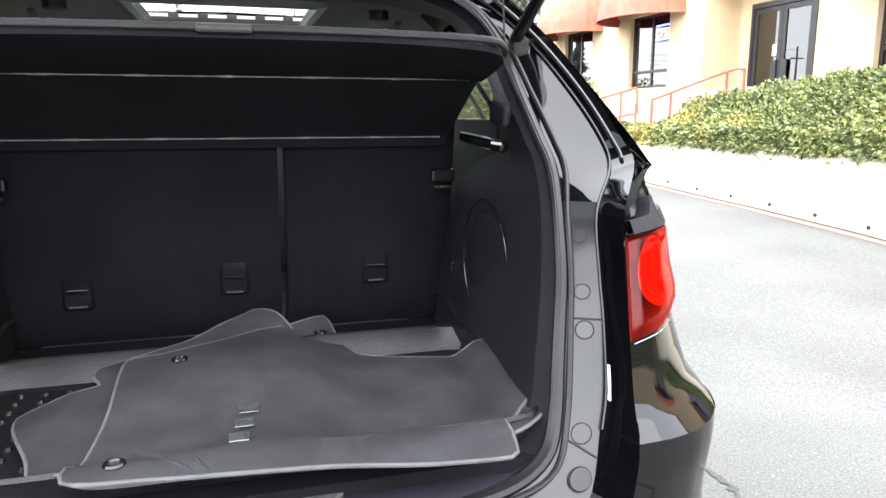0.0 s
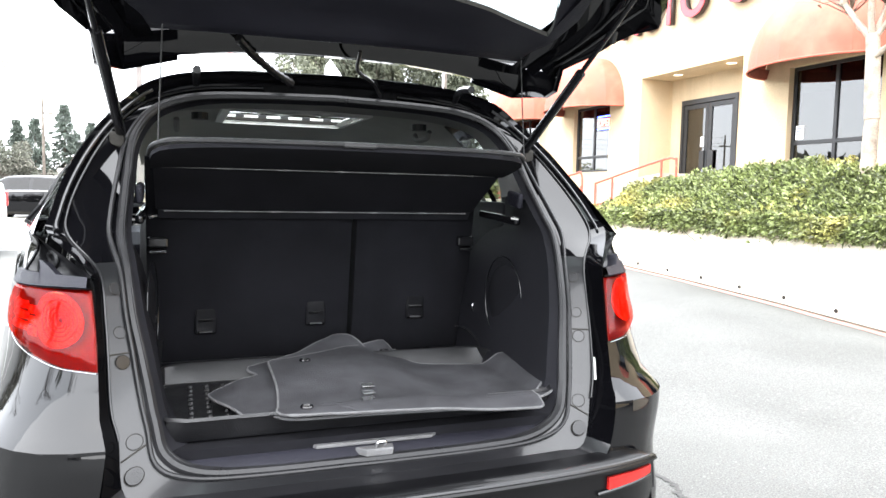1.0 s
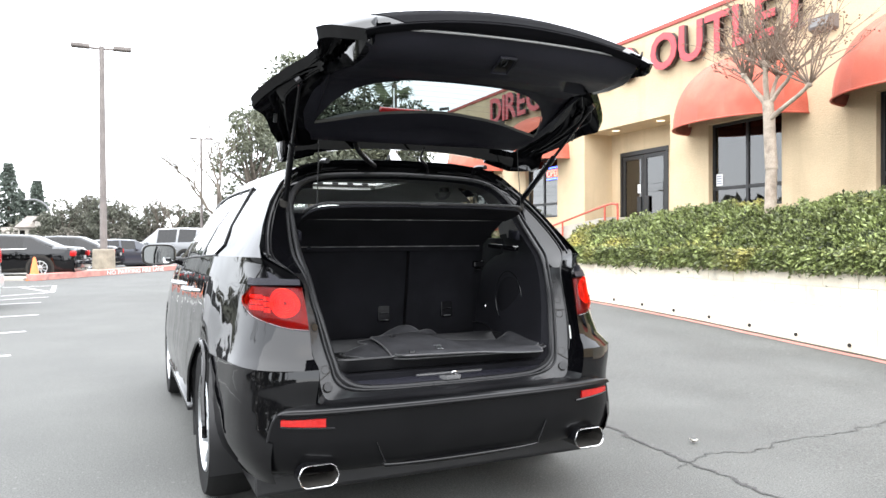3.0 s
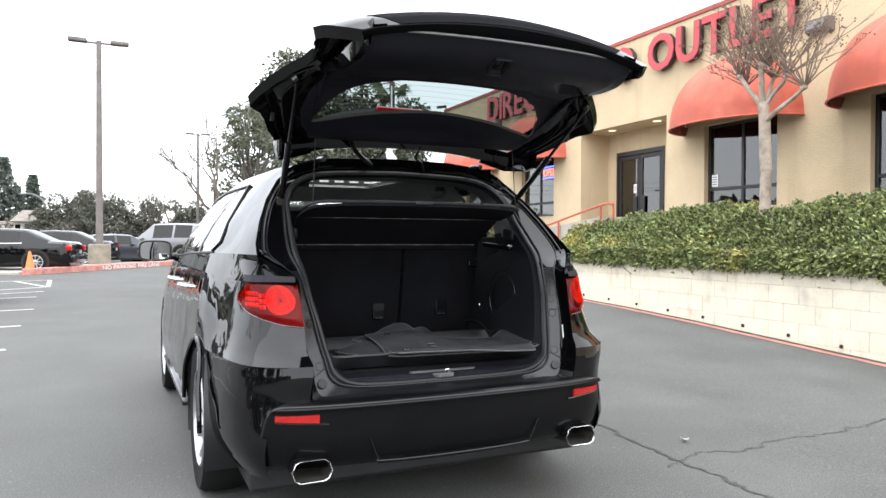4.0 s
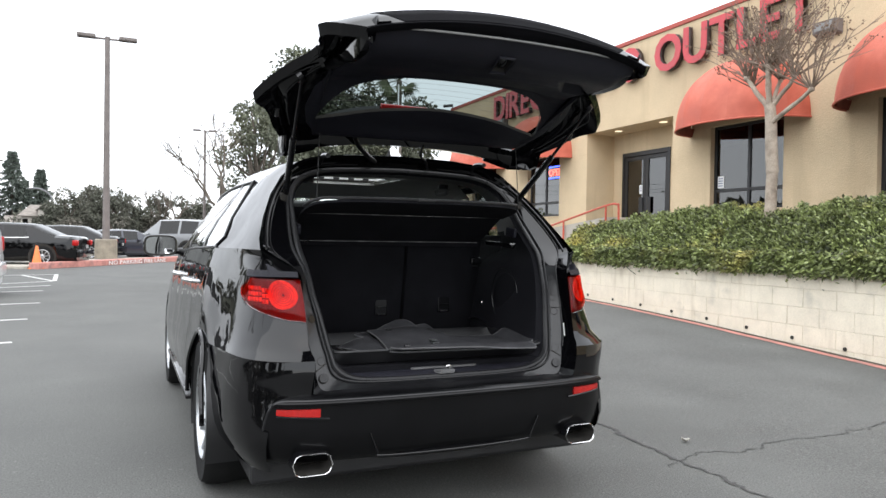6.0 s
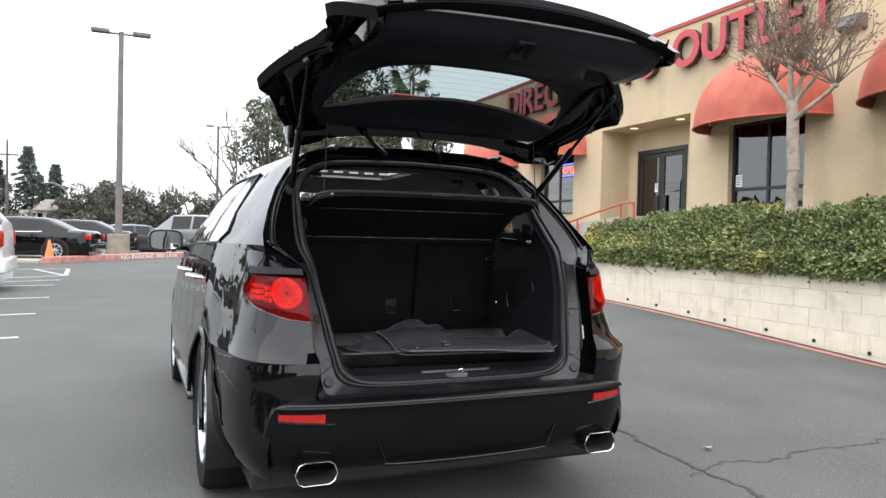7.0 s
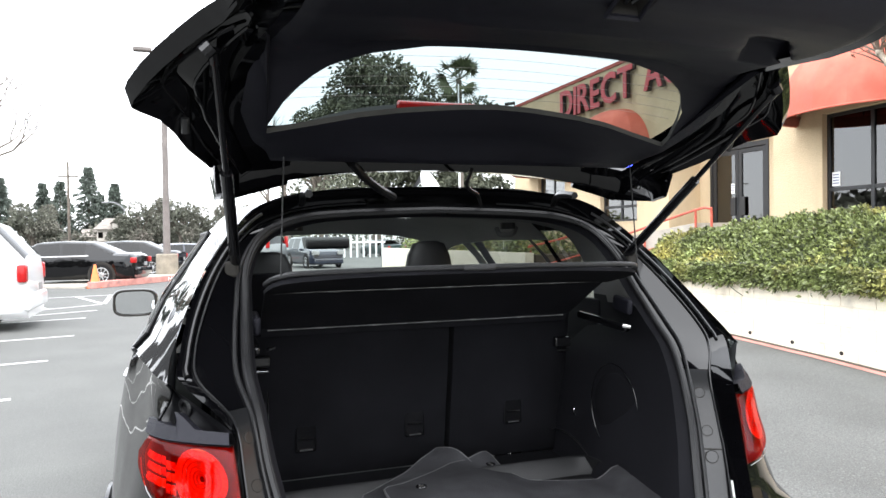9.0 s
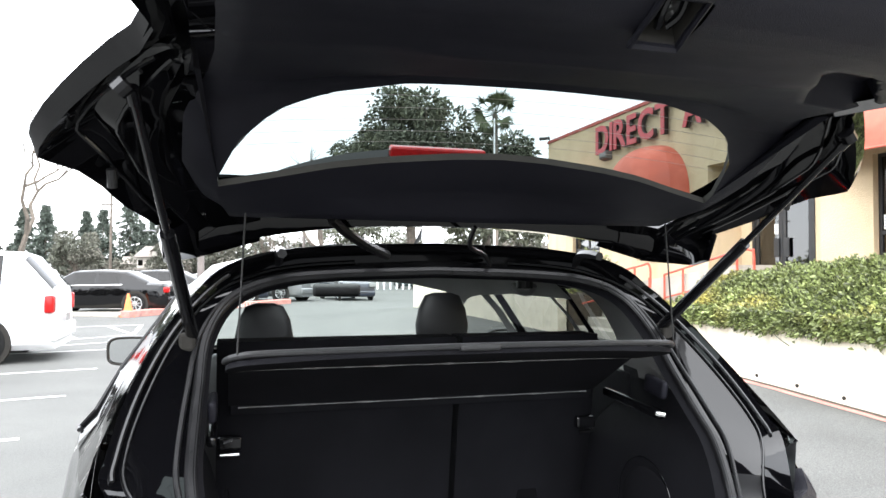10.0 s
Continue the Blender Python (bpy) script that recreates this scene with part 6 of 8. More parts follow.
# latch in its pocket
lt = part("latch", outward(grid([[(-0.052, 0.118, 0.625), (0.052, 0.118, 0.625), (0.052, 0.128, 0.70), (-0.052, 0.128, 0.70)], [(-0.047, 0.085, 0.63), (0.047, 0.085, 0.63), (0.047, 0.09, 0.695), (-0.047, 0.09, 0.695)], [(-0.001, 0.085, 0.66), (0.001, 0.085, 0.66), (0.001, 0.085, 0.662), (-0.001, 0.085, 0.662)]], close=True)), "hole", gate, "dark latch pocket with steel catch", pose_at=Matrix.Translation((-0.012, 0.128, 0.662)) @ pose(0, 0, 0, -36, 0, 0) @ Matrix.Diagonal((0.62, 1.0, 1.05, 1.0)) @ Matrix.Translation((0, -0.12, -0.662)))
part("latch_rim", tube(curve([(-0.054, 0.116, 0.622), (0.054, 0.116, 0.622), (0.054, 0.13, 0.704), (-0.054, 0.13, 0.704)], 1, True), 0.007, 6, closed=True), "trim", lt, smooth=True)
part("latch_plate", box((-0.034, 0.085, 0.64), (0.034, 0.098, 0.685), 0.004), "steel", lt)
part("catch", tube(curve([(-0.018, 0.1, 0.635), (-0.022, 0.112, 0.655), (-0.008, 0.115, 0.68)], 4), 0.008, 8), "gloss", lt, smooth=True)
part("catch", tube(curve([(0.02, 0.1, 0.635), (0.022, 0.112, 0.66), (0.01, 0.115, 0.68)], 4), 0.007, 8), "gloss", lt, smooth=True)
part("rivet", tube([(0.02, 0.1, 0.675), (0.02, 0.115, 0.675)], 0.008, 10), "steel", lt)
# pull hooks and buffers
for s in (1, -1):
    part("cord_hook", tube([(0.5 * s, 0.495, 1.37), (0.5 * s, 0.53, 1.365)], 0.011, 8), "plastic", gate)
    part("gate_buffer", tube([(0.755 * s, gate_y(1.24, 0.755) + 0.05, 1.235), (0.755 * s, gate_y(1.24, 0.755) + 0.085, 1.24)], 0.009, 10), "plastic", gate)
    part("strut_ball", tube([(0.70 * s, 0.285, 1.06), (0.715 * s, 0.30, 1.06)], 0.016, 10), "gloss", gate)
# roof-end spoiler wings beside the hinge and the wiring bellows
for s in (1, -1):
    rows = [[(s * x, y, z) for x, y, z in ((0.48, 0.6, 1.58), (0.66, 0.63, 1.56), (0.705, 0.62, 1.44), (0.69, 0.6, 1.385))], [(s * x, y, z) for x, y, z in ((0.48, 0.7, 1.645), (0.64, 0.74, 1.62), (0.69, 0.71, 1.46), (0.685, 0.675, 1.39))]]
    part("spoiler_wing", thicken(outward(grid(rows)), 0.015), "paint", gate, smooth=40)

# ---- hinges, wiring hose, gas struts, cover cords
for s in (1, -1):
    part("hinge", tube(curve([(0.44 * s, 0.86, 1.645), (0.44 * s, 0.82, 1.672), (0.44 * s, 0.76, 1.675), (0.44 * s, 0.7, 1.668)], 4), 0.013, 6), "jamb", car, smooth=True)
part("wiring_hose", tube(curve([(-0.33, 0.6, 1.75), (-0.28, 0.69, 1.722), (-0.21, 0.78, 1.692), (-0.14, 0.855, 1.668)], 8), [0.0115 + 0.0025 * (k % 2) for k in range(25)], 8), "rubber", car, "ribbed black wiring hose", smooth=True)
part("washer_hose", tube(curve([(0.02, 0.56, 1.735), (0.03, 0.63, 1.69), (0.1, 0.72, 1.67), (0.16, 0.84, 1.645)], 8), 0.006, 6), "rubber", car, smooth=True)
for s in (1, -1):
    a, b = Vector((0.648 * s, 0.714, 1.464)), Vector((0.712 * s, 0.1, 1.915))
    mid = a.lerp(b, 0.52)
    st = part("gas_strut", tube([a, a.lerp(b, 0.02), mid, mid], [0.01, 0.0155, 0.0155, 0.009], 12), "gloss", car, "black tailgate gas strut", 40)
    part("piston_rod", tube([mid, b], 0.008, 10), "gloss", st, smooth=True)
    part("end_fitting", tube([b.lerp(a, 0.04), b], 0.012, 10), "gloss", st, smooth=True)
    part("strut_bracket", box((min(0.64 * s, 0.68 * s), 0.69, 1.43), (max(0.64 * s, 0.68 * s), 0.745, 1.475), 0.008), "hole", st)
    part("cover_cord", tube([(0.53 * s, 0.515, 1.77), (0.545 * s, 0.5, 1.44)], 0.0022, 5), "cable", car)
part("antenna_fin", outward(grid([[(0.055, 0.94, 1.7), (0.02, 0.925, 1.7), (-0.015, 0.94, 1.7)], [(0.048, 0.98, 1.735), (0.02, 0.965, 1.75), (-0.008, 0.98, 1.735)], [(0.034, 1.03, 1.765), (0.02, 1.015, 1.787), (0.006, 1.03, 1.765)], [(0.024, 1.2, 1.706), (0.02, 1.22, 1.706), (0.016, 1.2, 1.706)]])), "white", car, "pale roof antenna fin", 40)

# ---- cargo bay
part("cargo_floor", box((-0.6, 0.2, 0.64), (0.6, 1.12, 0.69)), "fabric", car)
part("sill_plate", outward(grid([[(x, y, z) for x in np.linspace(-0.5, 0.5, 21)] for y, z in ((0.165, 0.645), (0.185, 0.662), (0.215, 0.668), (0.26, 0.669), (0.275, 0.7), (0.3, 0.705))])), "trim", car, "grained black load sill plate", 40)
both("door_card", lambda: box((0.885, 1.6, 0.42), (0.9, 3.3, 1.02), 0.005), "cargo", label="black inner door lining")
part("sill_insert", prism([(-0.175, 0.216), (-0.16, 0.186), (0.15, 0.184), (0.185, 0.222), (0.17, 0.226), (-0.16, 0.224)], 0.664, 0.673, 0.002), "sillgrey", car, "silver grey load sill insert")
stk = part("striker_plate", prism([(-0.062, 0.18), (-0.05, 0.166), (-0.036, 0.147), (0.034, 0.147), (0.04, 0.183)], 0.644, 0.663, 0.003), "sillgrey", car, "grey plate under the latch striker")
part("striker_loop", tube(curve([(-0.01, 0.165, 0.658), (-0.01, 0.154, 0.678), (0.01, 0.154, 0.678), (0.01, 0.165, 0.658)], 4), 0.0045, 8), "chrome", stk, smooth=True)


def seat_y(z):
    return 1.085 - 0.17 * (z - 0.85)


# split rear seat backs
for x0, x1 in ((-0.6, 0.112), (0.132, 0.6)):
    front, back = [], []
    for z in np.linspace(0.69, 1.42, 14):
        row = []
        for x in np.linspace(x0, x1, 13):
            e = min((x - x0) / 0.03, (x1 - x) / 0.03, (z - 0.69) / 0.03, (1.42 - z) / 0.05, 1)
            row.append(Vector((x, seat_y(z) + 0.02 * (1 - max(0, e)) ** 2, z)))
        front.append(row)
    ring = front[0] + [r[-1] for r in front[1:]] + front[-1][::-1][1:] + [r[0] for r in front[::-1][1:-1]]
    bm = grid(front)
    grid([ring, [p + Vector((0, 0.12, 0)) for p in ring]], bm, close=True)
    bmesh.ops.remove_doubles(bm, verts=bm.verts, dist=0.0002)
    part("rear_seat_back", outward(bm), "fabric", car, "black cloth folding rear seat back", 50)
for x, z in ((-0.408, 0.845), (-0.015, 0.86), (0.376, 0.87)):
    y = seat_y(z) - 0.003
    an = part("child_seat_anchor", box((x - 0.038, y - 0.004, z - 0.05), (x + 0.038, y + 0.02, z + 0.05), 0.008), "gloss", car, "black plastic anchor cup with a steel bar")
    part("anchor_bar", tube([(x - 0.024, y - 0.01, z), (x + 0.024, y - 0.01, z)], 0.0035, 6), "chrome", an)
    part("anchor_bar", tube([(x - 0.022, y - 0.008, z - 0.04), (x + 0.022, y - 0.008, z - 0.04)], 0.0025, 6), "steel", an)
for s in (1, -1):
    x = 0.562 * s
    part("seat_latch", tube([(x - 0.026, 1.02, 1.098), (x + 0.026, 1.02, 1.098)], 0.0055, 8), "chrome", car)
    part("seat_latch_hood", box((x - 0.034, 1.015, 1.11), (x + 0.034, 1.06, 1.15), 0.008), "gloss", car)
    part("belt_clip", tube([(0.575 * s, 0.585, 1.235), (0.555 * s, 0.60, 1.238)], 0.006, 6), "chrome", car)
    rows = [[(s * (0.6 + 0.005 * k), 0.62 + 0.04 * k, z) for k in range(3)] for z in (1.18, 1.21, 1.235)]
    part("cover_bracket", turned(box((-0.012, -0.16, -0.014), (0.012, 0.16, 0.014), 0.009, 3), pose(0.6 * s, 0.8, 1.232, 3, 0, 0)), "gloss", car, smooth=50)
    part("trim_pocket", turned(box((-0.01, -0.05, -0.026), (0.012, 0.05, 0.026), 0.01, 3), pose(0.6 * s, 0.67, 1.3, 8, 0, 0)), "trim", car, smooth=50)
    # round speaker panel in the side trim
    part("speaker_ring", turned(tube([(0, 0.125 * math.cos(a), 0.15 * math.sin(a)) for a in np.linspace(0, math.tau, 33)[:-1]], 0.0018, 6, closed=True), pose(0.568 * s, 0.68, 0.95, 0, 0, 5 * s)), "gloss", car, smooth=True)
    part("speaker_grille", turned(spin([(0.001, 0.004), (0.06, 0.004), (0.11, 0.0), (0.12, -0.004)], 28), pose(0.573 * s, 0.68, 0.95, 0, 0, 5 * s + (180 if s > 0 else 0))), "fabric", car, smooth=True)
    part("cargo_hook", tube(curve([(0.585 * s, 0.95, 0.9), (0.57 * s, 0.95, 0.89), (0.57 * s, 0.95, 0.87), (0.585 * s, 0.95, 0.86)], 4), 0.004, 6), "chrome", car)

both("side_panel", lambda: box((0.72, 1.02, 0.95), (0.75, 1.56, 1.285), 0.012), "cargo")
# hinged cover board, lifted by its cords
cover = part("cargo_cover", thicken(outward(grid([[(x * w, y, z - 0.006 * abs(x) ** 4) for x in np.linspace(-1, 1, 15)] for w, y, z in ((0.435, 0.468, 1.444), (0.498, 0.48, 1.44), (0.54, 0.505, 1.434), (0.562, 0.55, 1.424), (0.57, 0.61, 1.412), (0.572, 0.72, 1.392))])), 0.012), "cover", car, "black cargo cover board raised at its rear edge", 40)
part("cover_panel", thicken(outward(grid([[(x, y, z) for x in np.linspace(-0.566, 0.566, 9)] for y, z in ((0.724, 1.392), (0.85, 1.325), (0.98, 1.255))])), 0.01), "cover", cover, smooth=40)
part("cover_panel", thicken(outward(grid([[(x, y, z) for x in np.linspace(-0.56, 0.56, 9)] for y, z in ((0.984, 1.253), (1.01, 1.22))])), 0.01), "cover", cover)
rim = curve([(-0.573, 0.64, 1.41), (-0.564, 0.55, 1.427), (-0.54, 0.503, 1.438), (-0.493, 0.477, 1.445), (-0.3, 0.466, 1.449), (0, 0.464, 1.451), (0.3, 0.466, 1.449), (0.493, 0.477, 1.445), (0.54, 0.503, 1.438), (0.564, 0.55, 1.427), (0.573, 0.64, 1.41)], 6)
part("cover_edge", tube(rim, 0.0075, 8), "coveredge", cover, "grey rounded edge strip", True)
part("cover_grip", box((-0.05, 0.452, 1.44), (0.05, 0.48, 1.457), 0.006), "coveredge", cover, "grey grip notch")
for y, z in ((0.722, 1.387), (0.982, 1.248)):
    part("fold_seam", tube([(x, y - 0.006, z - 0.009) for x in np.linspace(-0.54, 0.54, 37)], [0.0016 + 0.0014 * (k % 6 == 0) for k in range(37)], 5), "seam", cover)
# ---- cabin
inner = [[Vector((p.x - 0.045 * (1 if p.x > 0.05 else p.x / 0.05), p.y, p.z - (0.04 if i >= TOP else 0.012))) for p in r] for i, r in enumerate(upper)]
def lining(i, j):
    return zone(i, j) in ("pillar", "roof") and NREAR + 2 <= j and col_y[j] < 3.3
for s in (1, -1):
    for y0, y1 in ((0.9, 1.3), (1.3, 2.0), (2.0, 2.9), (2.9, 3.4)):
        bm = grid(inner, keep=lambda i, j: lining(i, j) and i < TOP and y0 < (col_y[j] + col_y[j + 1]) / 2 < y1)
        if s < 0:
            mirror_x(bm)
        if bm.faces:
            part("pillar_trim", bm, "pillar", car, "grey inner pillar trim", True)
def roof_lining(i, j):
    return (lining(i, j) or zone(i, j) == "roof" and NREAR <= j and col_y[j] < 3.3) and i >= TOP
bm = grid(inner, keep=roof_lining)
grid([[Vector((-p.x, p.y, p.z)) for p in r] for r in inner], bm, keep=roof_lining)
bmesh.ops.remove_doubles(bm, verts=bm.verts, dist=0.0004)
part("headliner", bm, "headliner", car, "light grey headliner", True)
# reveal of the sunroof from the lining up to the glass
def opening(dz, g):
    return [(sx * (0.318 + g), y, 1.69 - dz) for sx, y in ((-1, 1.556 - g), (1, 1.556 - g), (1, 2.2 + g), (-1, 2.2 + g))]
part("sunroof_frame", outward(grid([opening(0.0, 0.004), opening(0.045, 0.002), opening(0.05, -0.03)], close=True)), "sticker", car, "pale sunroof frame edge")
part("sunroof_track", box((-0.316, 2.165, 1.656), (0.316, 2.185, 1.674), 0.003), "hole", car, "black track bar across the sunroof opening")
for x in (-0.26, -0.15, -0.04, 0.07, 0.18):
    part("track_clip", box((x + 0.035, 2.168, 1.674), (x + 0.075, 2.186, 1.689), 0.002), "plastic", car)
for s in (1, -1):
    part("grab_handle", tube(curve([(0.5 * s, 1.3, 1.572), (0.5 * s, 1.34, 1.545), (0.5 * s, 1.46, 1.545), (0.5 * s, 1.5, 1.572)], 5), 0.011, 8), "pillar", car, smooth=True)
    part("coat_hook", tube([(0.42 * s, 1.2, 1.59), (0.42 * s, 1.2, 1.565)], 0.03, 12), "plastic", car)
for x, dz in ((-0.425, -0.04), (0.412, 0.004)):
    fs = part("front_seat", box((x - 0.25, 2.2, 0.6), (x + 0.25, 2.36, 1.25), 0.06, 3), "leather", car, "black leather front seat with headrest", 60)
    rows = []
    for z, w, d in ((1.24, 0.105, 0.05), (1.27, 0.122, 0.06), (1.36, 0.13, 0.065), (1.44, 0.115, 0.06), (1.5, 0.085, 0.05), (1.515, 0.045, 0.03)):
        rows.append([(x + w * math.copysign(abs(math.cos(a)) ** 0.7, math.cos(a)), 2.22 + d * math.copysign(abs(math.sin(a)) ** 0.7, math.sin(a)), z + dz) for a in np.linspace(0, math.tau, 21)[:-1]])
    bm = grid(rows, close=True)
    bm.faces.new([v for v in bm.verts if abs(v.co.z - 1.515 - dz) < 1e-5])
    part("headrest", outward(bm), "leather", fs, smooth=60)
    part("headrest_post", tube([(x - 0.06, 2.22, 1.15), (x - 0.06, 2.22, 1.27)], 0.007, 6), "chrome", fs)
part("dashboard", outward(grid([[(x, y, z + 0.02 * math.cos(x * 2.2)) for x in np.linspace(-0.78, 0.78, 13)] for y, z in ((2.95, 0.7), (2.92, 0.98), (2.98, 1.05), (3.2, 1.07), (3.55, 1.06))])), "trim", car, smooth=40)
part("steering_wheel", turned(tube([(0.18 * math.cos(a), 0, 0.18 * math.sin(a)) for a in np.linspace(0, math.tau, 29)[:-1]], 0.016, 8, closed=True), pose(-0.37, 2.72, 0.98, -25, 0, 0)), "leather", car, smooth=True)
rv = part("rear_view_mirror", box((-0.135, 2.94, 1.475), (0.135, 2.975, 1.55), 0.02, 3), "plastic", car, "black rear-view mirror", 60)
part("mirror_stalk", tube([(0, 2.97, 1.53), (0, 3.0, 1.575)], 0.012, 8), "plastic", rv)

# ================================================================ loose things in the cargo bay
tray = thing("cargo_tray", "black rubber cargo tray with raised rim and studs", "cargo tray", (CX, 0, 0.69))
bm = bmesh.new()
def tray_ring(g, z):
    lo = [(-0.47, 0.225), (0.47, 0.225), (0.51, 0.237), (0.535, 0.275), (0.555, 0.6), (0.543, 0.77), (0.525, 0.8), (0.49, 0.81), (-0.49, 0.81), (-0.525, 0.8), (-0.543, 0.77), (-0.555, 0.6), (-0.535, 0.275), (-0.51, 0.237)]
    lo = [(x + math.copysign(g, x), y + (-0.4 * g if y < 0.3 else g if y > 0.76 else 0.0)) for x, y in lo]
    return [(p.x, p.y, z) for p in even([Vector((x, y, 0)) for x, y in lo + lo[:1]], 61)[:-1]]


grid([tray_ring(0.012, 0.062), tray_ring(0.006, 0.07), tray_ring(-0.002, 0.066), tray_ring(-0.03, 0.012), tray_ring(-0.045, 0.006)], bm, close=True)
part("rim", outward(bm), "rubber", tray, smooth=40)
bm = bmesh.new()
bm.faces.new([bm.verts.new(p) for p in tray_ring(-0.044, 0.0065)])
part("tray_floor", outward(bm), "rubber", tray)
bm = bmesh.new()
for i in range(20):
    for j in range(11):
        x, y = -0.46 + i * 0.048, 0.29 + j * 0.045
        if x > -0.28 and x < 0.2 and y < 0.7:
            continue
        made = bmesh.ops.create_cone(bm, segments=8, radius1=0.009, radius2=0.006, depth=0.008, matrix=Matrix.Translation((x, y, 0.0105)), cap_ends=True)
tagged(part("studs", bm, "rubber", tray), kind="stuff")


def floor_mat(label, outline, z, lift=None):
    """A carpeted car mat with a bound edge, lying a little uneven."""
    m = thing("floor_mat", label, "floor mat", (CX + 0.006, -0.025, 0), group="stacked floor mats")
    ring = even(curve([(x, y, 0) for x, y in outline], 5, True) + [Vector((*outline[0], 0))], 121)[:-1]
    lift = lift or (lambda x, y: 0.004 * math.sin(x * 9 + y * 5) + 0.003 * math.sin(y * 13))
    bm = bmesh.new()
    f = bm.faces.new([bm.verts.new((p.x, p.y, 0)) for p in ring])
    bmesh.ops.triangulate(bm, faces=[f])
    for k in range(3):
        bmesh.ops.subdivide_edges(bm, edges=[e for e in bm.edges if e.calc_length() > 0.07], cuts=1)
        bmesh.ops.triangulate(bm, faces=bm.faces)
    for v in bm.verts:
        v.co.z = z + lift(v.co.x, v.co.y)
    bm.normal_update()
    if sum(f.normal.z for f in bm.faces) < 0:
        bmesh.ops.reverse_faces(bm, faces=bm.faces)
    part("carpet", thicken(bm, 0.007), "carpet", m, smooth=30)
    part("bound_edge", tube([(p.x, p.y, z - 0.003 + lift(p.x, p.y)) for p in ring], 0.004, 6, closed=True), "binding", m, "grey stitched edge binding", True)
    return m


def heap(x, y):
    """The stack rises to its middle and laps up at the far corners."""
    rim = 0.03 * max(smooth((0.30 - y) / 0.06), smooth((abs(x) - 0.47) / 0.05)) - 0.016 * smooth((0.19 - y) / 0.06)
    return rim + 0.036 * smooth((y - 0.22) / 0.42) * (1 - smooth((x - 0.03) / 0.23)) + 0.018 * smooth((x - 0.48) / 0.15) * smooth((y - 0.42) / 0.2) + 0.035 * smooth((y - 0.85) / 0.15) * smooth((x + 0.05) / 0.2) - 0.008 * smooth((x - 0.1) / 0.2)


floor_mat("charcoal carpet car mat at the bottom of a stack", [(-0.24, 0.215), (-0.05, 0.2), (0.3, 0.17), (0.45, 0.21), (0.55, 0.32), (0.52, 0.55), (0.2, 0.6), (0.0, 0.75), (-0.2, 0.6), (-0.32, 0.37), (-0.29, 0.3)], 0.716, lambda x, y: 0.034 * max(smooth((0.31 - y) / 0.06), smooth((abs(x) - 0.46) / 0.05)))
floor_mat("charcoal carpet car mat lying under another mat", [(-0.42, 0.56), (-0.36, 0.37), (-0.29, 0.25), (0.0, 0.2), (0.3, 0.2), (0.4, 0.5), (0.2, 0.75), (0.09, 0.93), (0.04, 0.975), (0.0, 0.972), (-0.27, 0.735), (-0.3, 0.71), (-0.305, 0.66), (-0.285, 0.615), (-0.3, 0.595)], 0.73, lambda x, y: heap(x, y) * smooth((x + 0.44) / 0.14) + 0.02 * smooth((y - 0.85) / 0.1))
top_lift = lambda x, y: heap(x, y) + 0.004 * math.sin(x * 7 + y * 4) + 0.003 * math.sin(y * 11 + 1)
top_mat = floor_mat("charcoal carpet car mat with two eyelets on top of the stack", [(-0.268, 0.195), (-0.26, 0.3), (-0.245, 0.45), (-0.245, 0.66), (-0.225, 0.7), (-0.17, 0.715), (-0.05, 0.8), (0.03, 0.87), (0.1, 0.9), (0.19, 0.965), (0.212, 0.955), (0.23, 0.87), (0.25, 0.77), (0.285, 0.725), (0.45, 0.66), (0.58, 0.645), (0.632, 0.625), (0.638, 0.55), (0.62, 0.44), (0.59, 0.38), (0.49, 0.3), (0.45, 0.265), (0.43, 0.155), (0.395, 0.125), (0.14, 0.145), (-0.03, 0.16), (-0.15, 0.172)], 0.744, top_lift)
for x, y in ((-0.135, 0.655), (0.185, 0.885), (-0.2, 0.225)):
    p = (x, y, 0.746 + top_lift(x, y))
    part("eyelet", turned(tube([(0.013 * math.cos(a), 0.013 * math.sin(a), 0) for a in np.linspace(0, math.tau, 21)[:-1]], 0.0045, 6, closed=True), Matrix.Translation(p)), "gloss", top_mat, "black plastic eyelet", True)
    part("eyelet_hole", turned(tube([(0, 0, -0.002), (0, 0, 0.001)], 0.013, 14), Matrix.Translation(p)), "hole", top_mat)
for k in range(3):
    c = Vector((-0.007 - 0.009 * (k - 1), 0.357 - (k - 1) * 0.046, 0.748))
    z = c.z + top_lift(c.x, c.y)
    part("emblem_bar", box((c.x - 0.017, c.y - 0.017, z), (c.x + 0.017, c.y + 0.017, z + 0.003), 0.0012, 1), "alloy", top_mat, "small metal emblem plate")
# the body, and what lies in it, sits slightly to one side over its wheels
bpy.context.view_layer.update()
lid = {gate, *gate.children_recursive}
for top in (car, tray, *[ob for ob in scene.objects if ob.name.startswith("floor_mat")]):
    for ob in (top, *top.children_recursive):
        if ob.type == "MESH" and not ob.name.startswith(("wheel", "rim_barrel", "hub", "spoke", "brake_disc")):
            into, back = ob.matrix_world, ob.matrix_world.inverted()
            for v in ob.data.vertices:
                p = into @ v.co
                v.co = back @ (p + Vector(((0.009 if ob in lid else 0.025) * smooth((p.z - 0.55) / 0.22), 0, 0)))

